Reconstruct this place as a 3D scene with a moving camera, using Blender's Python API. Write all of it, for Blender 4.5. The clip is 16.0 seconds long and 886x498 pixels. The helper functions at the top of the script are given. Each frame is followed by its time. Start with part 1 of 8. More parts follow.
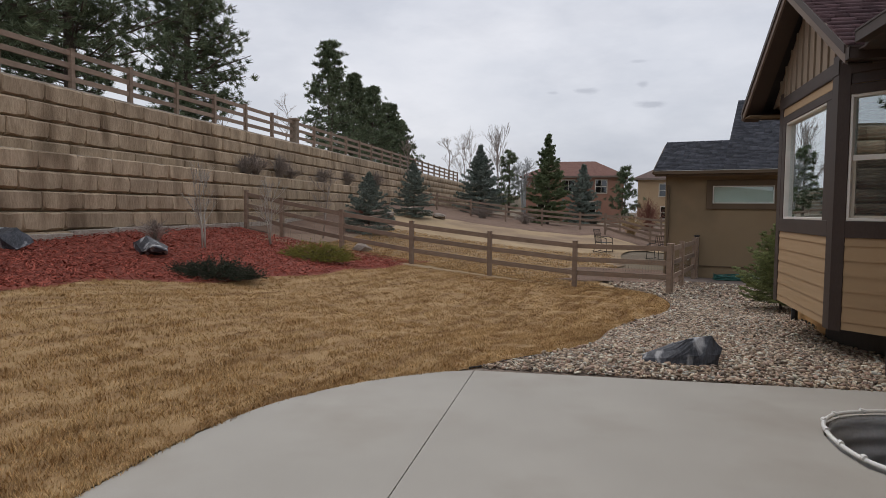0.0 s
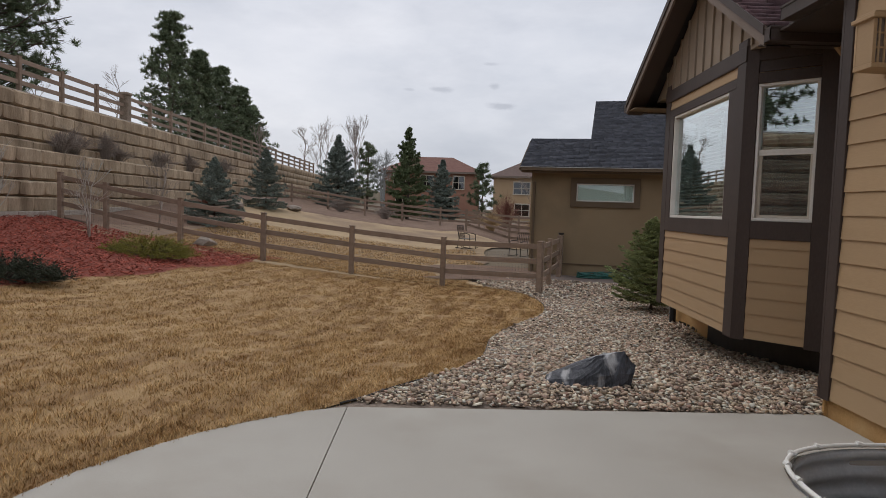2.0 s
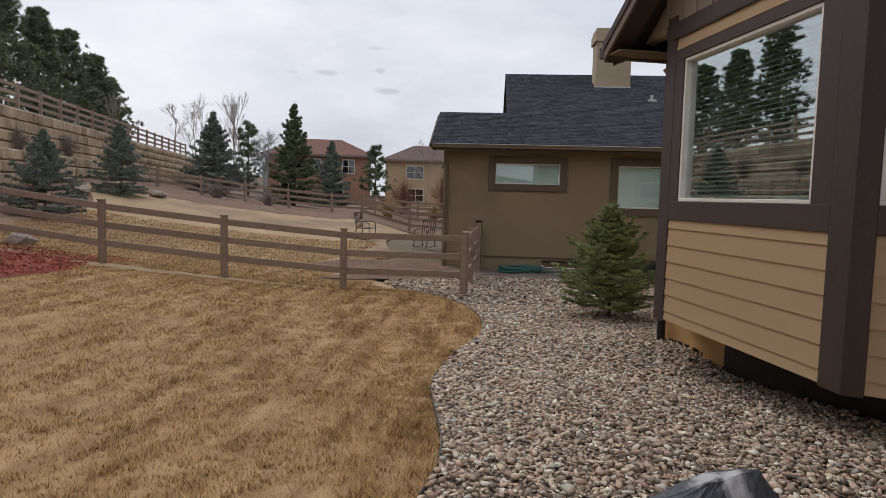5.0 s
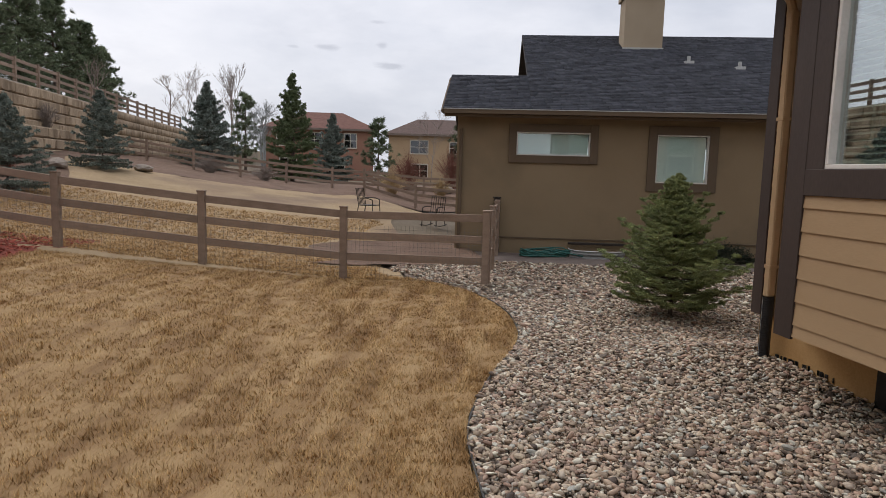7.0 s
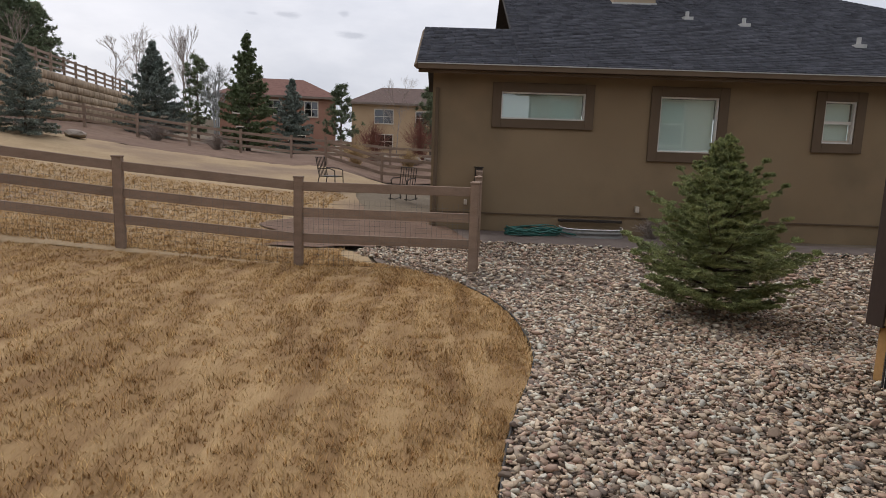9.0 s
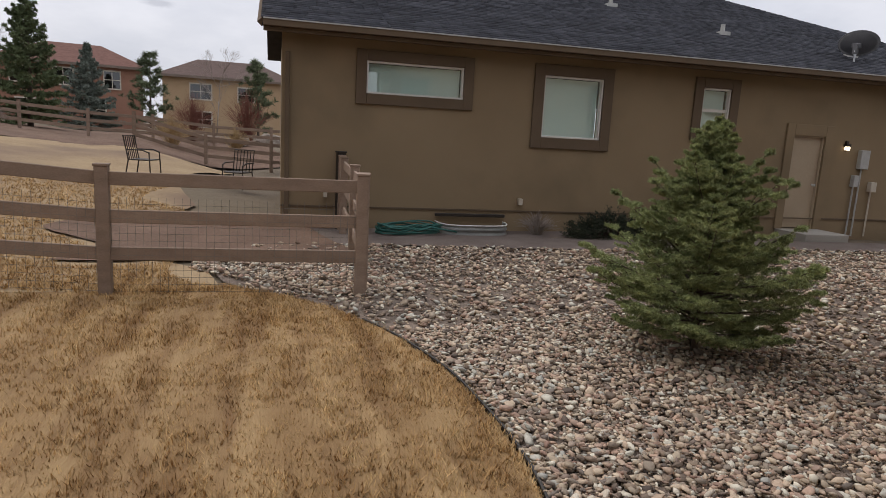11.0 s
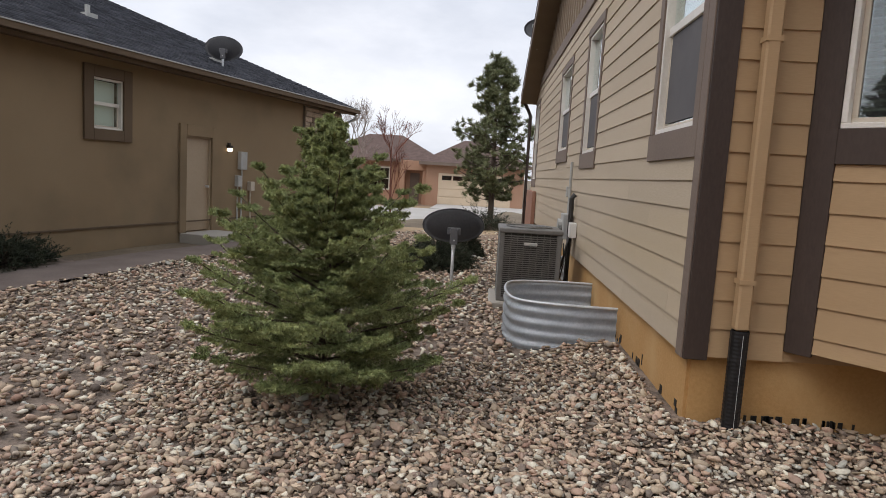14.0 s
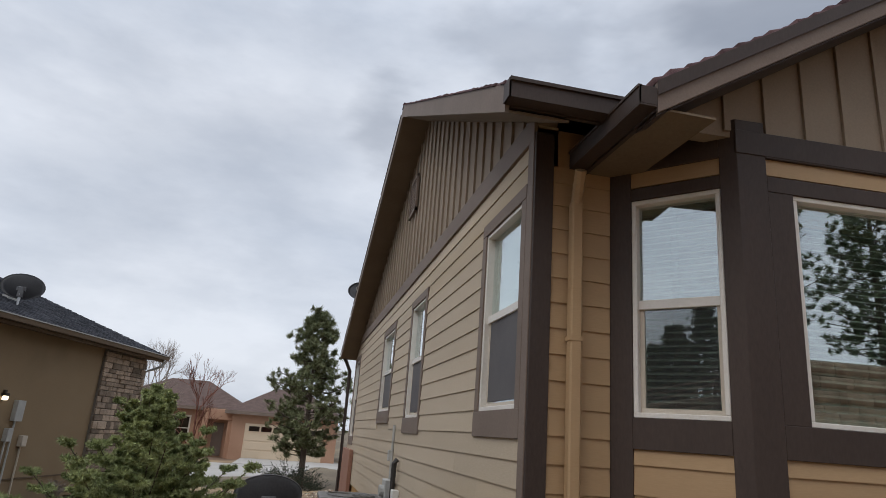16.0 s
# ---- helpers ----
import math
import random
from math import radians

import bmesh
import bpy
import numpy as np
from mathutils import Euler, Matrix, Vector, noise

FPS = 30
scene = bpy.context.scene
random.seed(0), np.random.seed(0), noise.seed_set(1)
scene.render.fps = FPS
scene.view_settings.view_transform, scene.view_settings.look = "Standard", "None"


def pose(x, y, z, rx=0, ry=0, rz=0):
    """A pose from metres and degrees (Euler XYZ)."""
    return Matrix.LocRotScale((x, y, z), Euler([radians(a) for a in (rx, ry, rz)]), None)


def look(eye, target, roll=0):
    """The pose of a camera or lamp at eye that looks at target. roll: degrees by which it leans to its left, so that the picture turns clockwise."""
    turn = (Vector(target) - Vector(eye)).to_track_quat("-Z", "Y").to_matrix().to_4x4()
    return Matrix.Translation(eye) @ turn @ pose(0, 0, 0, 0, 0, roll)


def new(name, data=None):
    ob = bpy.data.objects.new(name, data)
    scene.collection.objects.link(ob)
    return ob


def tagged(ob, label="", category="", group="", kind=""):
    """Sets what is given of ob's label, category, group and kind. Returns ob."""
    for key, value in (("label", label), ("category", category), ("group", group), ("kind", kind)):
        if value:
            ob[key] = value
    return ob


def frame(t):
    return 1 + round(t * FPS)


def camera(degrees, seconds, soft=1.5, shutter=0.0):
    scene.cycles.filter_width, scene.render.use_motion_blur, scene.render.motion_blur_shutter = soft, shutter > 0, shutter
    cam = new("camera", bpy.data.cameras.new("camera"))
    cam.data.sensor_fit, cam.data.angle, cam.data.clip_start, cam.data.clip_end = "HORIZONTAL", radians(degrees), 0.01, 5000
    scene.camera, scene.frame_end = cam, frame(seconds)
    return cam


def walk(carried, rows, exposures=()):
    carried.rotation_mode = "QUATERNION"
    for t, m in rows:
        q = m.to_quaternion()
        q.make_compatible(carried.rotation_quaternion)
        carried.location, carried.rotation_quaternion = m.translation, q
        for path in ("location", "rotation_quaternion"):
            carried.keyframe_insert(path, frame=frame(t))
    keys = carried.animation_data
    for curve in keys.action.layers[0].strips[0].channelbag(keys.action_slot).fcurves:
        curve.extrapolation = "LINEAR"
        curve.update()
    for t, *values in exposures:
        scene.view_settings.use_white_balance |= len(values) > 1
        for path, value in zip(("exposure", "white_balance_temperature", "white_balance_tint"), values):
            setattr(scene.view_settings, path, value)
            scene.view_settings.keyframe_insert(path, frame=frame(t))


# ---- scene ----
cam = camera(68.8, 16.0, soft=0.8)
PATH = [
    (0, (0.193, -1.492, 1.634), (-0.224, 0.46, 1.515), 0.5),
    (0.5, (0.143, -1.261, 1.614), (-0.063, 0.724, 1.494), 1.0),
    (1, (0.048, -0.926, 1.609), (-0.008, 1.069, 1.483), 1.4),
    (1.5, (-0.103, -0.515, 1.593), (-0.097, 1.482, 1.472), 1.7),
    (2, (-0.199, -0.029, 1.586), (-0.174, 1.967, 1.459), 1.8),
    (2.5, (-0.28, 0.51, 1.581), (-0.164, 2.503, 1.454), 1.5),
    (3, (-0.305, 1.012, 1.546), (-0.11, 2.997, 1.408), 1.7),
    (3.2, (-0.313, 1.21, 1.549), (-0.09, 3.193, 1.408), 1.6),
    (5.3, (-0.425, 3.658, 1.536), (-0.055, 5.616, 1.368), 1.5),
    (5.5, (-0.408, 3.873, 1.553), (-0.042, 5.832, 1.38), 1.5),
    (6, (-0.382, 4.404, 1.549), (-0.012, 6.361, 1.371), 1.3),
    (6.5, (-0.311, 4.956, 1.502), (0.052, 6.911, 1.293), 1.4),
    (7, (-0.304, 5.463, 1.451), (0.056, 7.417, 1.217), 1.5),
    (7.5, (-0.198, 5.924, 1.438), (0.156, 7.877, 1.187), 1.5),
    (8, (-0.211, 6.478, 1.382), (0.149, 8.427, 1.113), 1.5),
    (8.5, (-0.178, 6.973, 1.339), (0.22, 8.911, 1.044), 1.1),
    (8.7, (-0.148, 7.19, 1.324), (0.28, 9.12, 1.018), 1.5),
    (10.8, (-0.12, 9.75, 1.261), (0.731, 11.526, 0.914), 2.0),
    (11, (-0.119, 9.985, 1.252), (0.843, 11.704, 0.909), 3.1),
    (11.5, (-0.094, 10.538, 1.213), (1.232, 12.0, 0.894), 4.4),
    (12, (-0.181, 11.016, 1.12), (1.507, 12.049, 0.831), 3.8),
    (12.5, (-0.097, 11.517, 1.08), (1.757, 12.214, 0.801), 3.8),
    (13, (-0.108, 11.946, 1.087), (1.801, 12.48, 0.818), 3.5),
    (13.5, (-0.034, 12.276, 1.121), (1.921, 12.612, 0.866), 3.1),
    (14, (0.025, 12.557, 1.16), (2.009, 12.669, 0.934), 3.3),
    (14.5, (-0.027, 12.73, 1.22), (1.966, 12.619, 1.098), 3.4),
    (15, (-0.07, 12.775, 1.279), (1.911, 12.517, 1.375), 3.5),
    (15.5, (-0.097, 12.771, 1.314), (1.841, 12.411, 1.652), 3.5),
    (16, (-0.151, 12.75, 1.333), (1.731, 12.367, 1.891), 4.3),
]
walk(cam, [(t, look(eye, target, roll)) for t, eye, target, roll in PATH],
     exposures=[(0.0, -0.02, 6530, 12.5), (3.0, 0.04, 6530, 12.5), (5.5, 0.18, 6560, 13.5), (7.0, 0.2, 6590, 13.5), (11.0, 0.2, 6670, 14.5), (13.0, 0.4, 6590, 13.5), (14.5, 0.38, 6490, 12.5), (15.5, 0.18, 6370, 11.5), (16.0, 0.08, 6320, 10.5)])

# ---- sky and light: bright overcast ----
world = bpy.data.worlds.new("overcast")
scene.world = world
world.use_nodes = True
wn, wl = world.node_tree.nodes, world.node_tree.links
wn.clear()


def wnode(kind, **inputs):
    n = wn.new(kind)
    for k, v in inputs.items():
        n.inputs[k.replace("_", " ")].default_value = v
    return n


w_out = wn.new("ShaderNodeOutputWorld")
w_bg = wnode("ShaderNodeBackground", Strength=1.0)
w_sky = wn.new("ShaderNodeTexSky")
w_sky.sky_type, w_sky.sun_disc = "NISHITA", False
w_sky.sun_elevation, w_sky.sun_rotation = radians(50), radians(326)
w_sky.air_density, w_sky.dust_density = 1.0, 3.0
w_scale = wn.new("ShaderNodeVectorMath")
w_scale.operation = "SCALE"
w_scale.inputs["Scale"].default_value = 0.08
wl.new(w_sky.outputs["Color"], w_scale.inputs[0])
w_co = wn.new("ShaderNodeTexCoord")
w_map = wn.new("ShaderNodeMapping")
w_map.inputs["Scale"].default_value = (1.0, 1.0, 2.6)
w_n1 = wnode("ShaderNodeTexNoise", Scale=2.1, Detail=6.0, Roughness=0.55)
w_n2 = wnode("ShaderNodeTexNoise", Scale=5.5, Detail=5.0, Roughness=0.6)
wl.new(w_co.outputs["Generated"], w_map.inputs["Vector"])
wl.new(w_map.outputs["Vector"], w_n1.inputs["Vector"])
wl.new(w_map.outputs["Vector"], w_n2.inputs["Vector"])
w_r1 = wn.new("ShaderNodeValToRGB")
w_r1.color_ramp.elements[0].position, w_r1.color_ramp.elements[0].color = 0.30, (0.57, 0.62, 0.70, 1)
w_r1.color_ramp.elements[1].position, w_r1.color_ramp.elements[1].color = 0.64, (0.84, 0.87, 0.92, 1)
wl.new(w_n1.outputs["Fac"], w_r1.inputs["Fac"])
w_r2 = wn.new("ShaderNodeValToRGB")
w_r2.color_ramp.elements[0].position, w_r2.color_ramp.elements[0].color = 0.36, (0.80, 0.81, 0.83, 1)
w_r2.color_ramp.elements[1].position, w_r2.color_ramp.elements[1].color = 0.56, (1, 1, 1, 1)
wl.new(w_n2.outputs["Fac"], w_r2.inputs["Fac"])
w_mul = wn.new("ShaderNodeMix")
w_mul.data_type, w_mul.blend_type = "RGBA", "MULTIPLY"
w_mul.inputs["Factor"].default_value = 0.4
wl.new(w_r1.outputs["Color"], w_mul.inputs["A"])
wl.new(w_r2.outputs["Color"], w_mul.inputs["B"])
w_mix = wn.new("ShaderNodeMix")
w_mix.data_type = "RGBA"
w_mix.inputs["Factor"].default_value = 0.86
wl.new(w_scale.outputs["Vector"], w_mix.inputs["A"])
wl.new(w_mul.outputs["Result"], w_mix.inputs["B"])
last = w_mix.outputs["Result"]
# a few small dark cloudlets low over the far houses: azimuth from +y to the right, elevation, half sizes (degrees), depth
for az, el, sx, sz, dark, grain in ((0.2, 10.2, 1.2, 0.32, 0.30, 45), (4.7, 10.6, 0.6, 0.35, 0.28, 45), (5.4, 8.9, 1.5, 0.4, 0.33, 45), (-2.6, 10.1, 0.6, 0.16, 0.22, 45), (4.4, 12.4, 0.9, 0.16, 0.2, 45), (134, 34, 15, 9, 0.75, 4), (95, 26, 3.5, 7, 0.4, 9), (108, 34, 9, 4, 0.34, 8), (76, 21, 22, 13, 0.2, 4)):
    c = Vector((math.sin(radians(az)) * math.cos(radians(el)), math.cos(radians(az)) * math.cos(radians(el)), math.sin(radians(el))))
    off = wn.new("ShaderNodeVectorMath")
    off.operation = "SUBTRACT"
    off.inputs[1].default_value = c
    wl.new(w_co.outputs["Generated"], off.inputs[0])
    squash = wn.new("ShaderNodeVectorMath")
    squash.operation = "MULTIPLY"
    squash.inputs[1].default_value = (1 / radians(sx), 1 / radians(sx), 1 / radians(sz))
    wl.new(off.outputs["Vector"], squash.inputs[0])
    size = wn.new("ShaderNodeVectorMath")
    size.operation = "LENGTH"
    wl.new(squash.outputs["Vector"], size.inputs[0])
    ragged = wn.new("ShaderNodeMath")
    ragged.operation = "MULTIPLY_ADD"
    ragged.inputs[1].default_value = 1.6
    w_n3 = wnode("ShaderNodeTexNoise", Scale=grain, Detail=4.0)
    wl.new(w_map.outputs["Vector"], w_n3.inputs["Vector"])
    wl.new(w_n3.outputs["Fac"], ragged.inputs[0])
    wl.new(size.outputs["Value"], ragged.inputs[2])
    fade = wn.new("ShaderNodeMapRange")
    fade.interpolation_type = "SMOOTHSTEP"
    for k, v in (("From Min", 1.0), ("From Max", 1.9), ("To Min", dark), ("To Max", 0.0)):
        fade.inputs[k].default_value = v
    wl.new(ragged.outputs["Value"], fade.inputs["Value"])
    m = wn.new("ShaderNodeMix")
    m.data_type = "RGBA"
    m.inputs["B"].default_value = (0.22, 0.25, 0.31, 1)
    wl.new(fade.outputs["Result"], m.inputs["Factor"])
    wl.new(last, m.inputs["A"])
    last = m.outputs["Result"]
# an overcast sky is brightest overhead
w_sep = wn.new("ShaderNodeSeparateXYZ")
wl.new(w_co.outputs["Generated"], w_sep.inputs[0])
w_up = wn.new("ShaderNodeMapRange")
w_up.interpolation_type = "SMOOTHSTEP"
for k, v in (("From Min", 0.5), ("From Max", 0.95), ("To Min", 1.0), ("To Max", 1.55)):
    w_up.inputs[k].default_value = v
wl.new(w_sep.outputs["Z"], w_up.inputs["Value"])
wl.new(w_up.outputs["Result"], w_bg.inputs["Strength"])
wl.new(last, w_bg.inputs["Color"])
wl.new(w_bg.outputs["Background"], w_out.inputs["Surface"])

sun = new("sun", bpy.data.lights.new("sun", "SUN"))
sun.data.energy, sun.data.angle, sun.data.color = 0.75, radians(30), (1.0, 0.95, 0.88)
sun.matrix_world = look((-12, 18, 26), (0, 0, 0))


# ---- materials ----
def material(name, dark, light, rough=0.8, metal=0.0, scale=6.0, fine=60.0, bump=0.3, depth=0.01, vary="", spread=0.25,
             stretch=(1, 1, 1), stain=None, stain_scale=0.6, stain_at=(0.5, 0.7), spec=0.4):
    """A surface with two scales of mottling, relief, and a spread of tone from piece to piece (vary: object or island)."""
    m = bpy.data.materials.new(name)
    m.use_nodes = True
    nodes, links = m.node_tree.nodes, m.node_tree.links
    bsdf = nodes["Principled BSDF"]
    co = nodes.new("ShaderNodeTexCoord")
    geo = nodes.new("ShaderNodeNewGeometry")
    mp = nodes.new("ShaderNodeMapping")
    mp.inputs["Scale"].default_value = stretch
    links.new(geo.outputs["Position"], mp.inputs["Vector"])
    n1, n2 = nodes.new("ShaderNodeTexNoise"), nodes.new("ShaderNodeTexNoise")
    n1.inputs["Scale"].default_value, n1.inputs["Detail"].default_value = scale, 5
    n2.inputs["Scale"].default_value, n2.inputs["Detail"].default_value = fine, 4
    n2.inputs["Roughness"].default_value = 0.65
    for n in (n1, n2):
        links.new(mp.outputs["Vector"], n.inputs["Vector"])
    add = nodes.new("ShaderNodeMath")
    add.operation = "MULTIPLY_ADD"
    add.inputs[1].default_value, add.inputs[2].default_value = 0.5, 0.0
    links.new(n2.outputs["Fac"], add.inputs[0])
    add2 = nodes.new("ShaderNodeMath")
    add2.operation = "MULTIPLY_ADD"
    add2.inputs[1].default_value = 0.5
    links.new(n1.outputs["Fac"], add2.inputs[0])
    links.new(add.outputs[0], add2.inputs[2])
    ramp = nodes.new("ShaderNodeValToRGB")
    ramp.color_ramp.elements[0].position, ramp.color_ramp.elements[0].color = 0.36, (*dark, 1)
    ramp.color_ramp.elements[1].position, ramp.color_ramp.elements[1].color = 0.64, (*light, 1)
    links.new(add2.outputs[0], ramp.inputs["Fac"])
    col = ramp.outputs["Color"]
    if stain:
        n3 = nodes.new("ShaderNodeTexNoise")
        n3.inputs["Scale"].default_value, n3.inputs["Detail"].default_value = stain_scale, 6
        links.new(mp.outputs["Vector"], n3.inputs["Vector"])
        mr = nodes.new("ShaderNodeMapRange")
        mr.inputs["From Min"].default_value, mr.inputs["From Max"].default_value = stain_at
        links.new(n3.outputs["Fac"], mr.inputs["Value"])
        mx = nodes.new("ShaderNodeMix")
        mx.data_type = "RGBA"
        mx.inputs["B"].default_value = (*stain, 1)
        links.new(mr.outputs["Result"], mx.inputs["Factor"])
        links.new(col, mx.inputs["A"])
        col = mx.outputs["Result"]
    if vary:
        src = nodes.new("ShaderNodeObjectInfo").outputs["Random"] if vary == "object" else geo.outputs["Random Per Island"]
        val = nodes.new("ShaderNodeMapRange")
        val.inputs["To Min"].default_value, val.inputs["To Max"].default_value = 1 - spread, 1 + spread
        links.new(src, val.inputs["Value"])
        hsv = nodes.new("ShaderNodeHueSaturation")
        links.new(val.outputs["Result"], hsv.inputs["Value"])
        links.new(col, hsv.inputs["Color"])
        col = hsv.outputs["Color"]
    links.new(col, bsdf.inputs["Base Color"])
    bsdf.inputs["Roughness"].default_value, bsdf.inputs["Metallic"].default_value = rough, metal
    bsdf.inputs["Specular IOR Level"].default_value = spec
    if bump:
        bp = nodes.new("ShaderNodeBump")
        bp.inputs["Strength"].default_value, bp.inputs["Distance"].default_value = bump, depth
        links.new(add2.outputs[0], bp.inputs["Height"])
        links.new(bp.outputs["Normal"], bsdf.inputs["Normal"])
    return m


def stones_material(name, vary):
    """River rock: greys, tans, pinks and whites, one tone a stone."""
    m = material(name, (0.75, 0.75, 0.75), (1, 1, 1), rough=0.75, scale=14, fine=90, bump=0.25, depth=0.004)
    nodes, links = m.node_tree.nodes, m.node_tree.links
    bsdf = nodes["Principled BSDF"]
    src = nodes.new("ShaderNodeObjectInfo").outputs["Random"] if vary == "object" else nodes.new("ShaderNodeNewGeometry").outputs["Random Per Island"]
    ramp = nodes.new("ShaderNodeValToRGB")
    tones = ((0.0, (0.10, 0.075, 0.06)), (0.13, (0.30, 0.22, 0.155)), (0.27, (0.56, 0.45, 0.32)), (0.40, (0.20, 0.165, 0.135)),
             (0.52, (0.55, 0.37, 0.27)), (0.65, (0.70, 0.56, 0.40)), (0.77, (0.33, 0.20, 0.145)), (0.88, (0.84, 0.78, 0.62)), (1.0, (0.42, 0.41, 0.36)))
    while len(ramp.color_ramp.elements) < len(tones):
        ramp.color_ramp.elements.new(0.5)
    for e, (p, c) in zip(ramp.color_ramp.elements, tones):
        e.position, e.color = p, (*c, 1)
    links.new(src, ramp.inputs["Fac"])
    old = bsdf.inputs["Base Color"].links[0].from_socket
    mx = nodes.new("ShaderNodeMix")
    mx.data_type, mx.blend_type = "RGBA", "MULTIPLY"
    mx.inputs["Factor"].default_value = 1.0
    links.new(ramp.outputs["Color"], mx.inputs["A"])
    links.new(old, mx.inputs["B"])
    links.new(mx.outputs["Result"], bsdf.inputs["Base Color"])
    return m


def glass_material(name, tint, floor, rough=0.0):
    """A coated window pane: lets the room through, mirrors the yard."""
    m = bpy.data.materials.new(name)
    m.use_nodes = True
    nodes, links = m.node_tree.nodes, m.node_tree.links
    out = nodes["Material Output"]
    nodes.remove(nodes["Principled BSDF"])
    clear, gloss, mix, fr = (nodes.new("ShaderNodeBsdf" + "Transparent"), nodes.new("ShaderNodeBsdfGlossy"), nodes.new("ShaderNodeMixShader"), nodes.new("ShaderNodeLayerWeight"))
    clear.inputs["Color"].default_value = (*tint, 1)
    gloss.inputs["Roughness"].default_value = rough
    gloss.inputs["Color"].default_value = (0.92, 0.95, 0.97, 1)
    fr.inputs["Blend"].default_value = 0.5
    curve, gain = nodes.new("ShaderNodeMath"), nodes.new("ShaderNodeMath")
    curve.operation, gain.operation = "POWER", "MULTIPLY"
    curve.inputs[1].default_value, gain.inputs[1].default_value = 4.0, 0.85
    links.new(fr.outputs["Facing"], curve.inputs[0])
    links.new(curve.outputs[0], gain.inputs[0])
    top = nodes.new("ShaderNodeMath")
    top.operation = "ADD"
    top.use_clamp = True
    top.inputs[1].default_value = floor
    links.new(gain.outputs[0], top.inputs[0])
    links.new(top.outputs[0], mix.inputs["Fac"])
    links.new(clear.outputs[0], mix.inputs[1])
    links.new(gloss.outputs[0], mix.inputs[2])
    links.new(mix.outputs[0], out.inputs["Surface"])
    return m


M_SOIL = material("dry_soil", (0.10, 0.075, 0.05), (0.19, 0.15, 0.10), 0.95, scale=0.8, fine=14, bump=0.6, depth=0.03, stain=(0.23, 0.185, 0.115), stain_scale=0.07)
M_THATCH = material("dormant_turf", (0.30, 0.188, 0.085), (0.425, 0.285, 0.138), 0.95, scale=1.3, fine=45, bump=0.7, depth=0.03, stain=(0.22, 0.125, 0.055), stain_scale=3.2, stain_at=(0.5, 0.75), stretch=(0.3, 1.15, 1))
M_GRASS = material("dormant_grass", (0.42, 0.268, 0.119), (0.60, 0.415, 0.206), 0.9, scale=1.1, fine=9, bump=0, vary="island", spread=0.35, stain=(0.30, 0.175, 0.075), stain_scale=3.2, stain_at=(0.46, 0.74), stretch=(0.3, 1.15, 1), spec=0.15)
for m in (M_THATCH, M_GRASS):
    mp = m.node_tree.nodes["Mapping"]
    mp.vector_type = "TEXTURE"
    mp.inputs["Rotation"].default_value = (0, 0, radians(78))
    mp.inputs["Scale"].default_value = (4.0, 0.5, 1)
for m in (M_THATCH, M_GRASS):
    nodes, links = m.node_tree.nodes, m.node_tree.links
    geo, turn, wave, mix = (nodes.new("ShaderNode" + k) for k in ("NewGeometry", "Mapping", "TexWave", "Mix"))
    turn.inputs["Rotation"].default_value = (0, 0, radians(18))
    wave.wave_type, wave.bands_direction = "BANDS", "X"
    for k, v in (("Scale", 0.62), ("Distortion", 5.0), ("Detail", 3.0), ("Detail Scale", 1.6), ("Detail Roughness", 0.6)):
        wave.inputs[k].default_value = v
    links.new(geo.outputs["Position"], turn.inputs["Vector"])
    links.new(turn.outputs["Vector"], wave.inputs["Vector"])
    limits = nodes.new("ShaderNodeMapRange")
    for k, v in (("From Min", 0.25), ("From Max", 0.85), ("To Min", 0.0), ("To Max", 0.42)):
        limits.inputs[k].default_value = v
    links.new(wave.outputs["Fac"], limits.inputs["Value"])
    mix.data_type, mix.blend_type = "RGBA", "MULTIPLY"
    mix.inputs["B"].default_value = (0.62, 0.52, 0.42, 1)
    base = nodes["Principled BSDF"].inputs["Base Color"]
    links.new(base.links[0].from_socket, mix.inputs["A"])
    links.new(limits.outputs["Result"], mix.inputs["Factor"])
    links.new(mix.outputs["Result"], base)
M_FARLAWN = material("far_dormant_turf", (0.27, 0.185, 0.10), (0.40, 0.295, 0.17), 0.95, scale=0.9, fine=12, bump=0.5, depth=0.03, stain=(0.20, 0.135, 0.09), stain_scale=0.12, stain_at=(0.5, 0.6))
M_FARMULCH = material("weathered_brown_mulch", (0.105, 0.062, 0.040), (0.20, 0.125, 0.085), 0.95, scale=1.2, fine=22, bump=0.8, depth=0.03)
M_GRAVELBED = material("gravel_bed", (0.09, 0.07, 0.055), (0.26, 0.20, 0.155), 0.95, scale=9, fine=40, bump=0.8, depth=0.03)
M_STONES = stones_material("river_rock", "island")
M_STONE1 = stones_material("river_rock_single", "object")
M_MULCHBED = material("red_mulch_bed", (0.15, 0.032, 0.02), (0.28, 0.07, 0.042), 0.95, scale=5, fine=40, bump=0.8, depth=0.03)
M_MULCH = material("red_mulch_chips", (0.20, 0.042, 0.026), (0.37, 0.095, 0.06), 0.9, scale=8, fine=60, bump=0, vary="island", spread=0.45)
M_CONCRETE = material("broom_concrete", (0.325, 0.303, 0.263), (0.405, 0.38, 0.335), 0.85, scale=0.7, fine=110, bump=0.25, depth=0.002, stain=(0.30, 0.27, 0.225), stain_scale=0.8, stain_at=(0.5, 0.78))
M_STREET = material("street_concrete", (0.36, 0.34, 0.31), (0.46, 0.44, 0.41), 0.9, scale=0.4, fine=30, bump=0.1)
M_PATH = material("packed_dirt_path", (0.13, 0.10, 0.085), (0.20, 0.16, 0.135), 0.95, scale=2, fine=40, bump=0.4, depth=0.01)
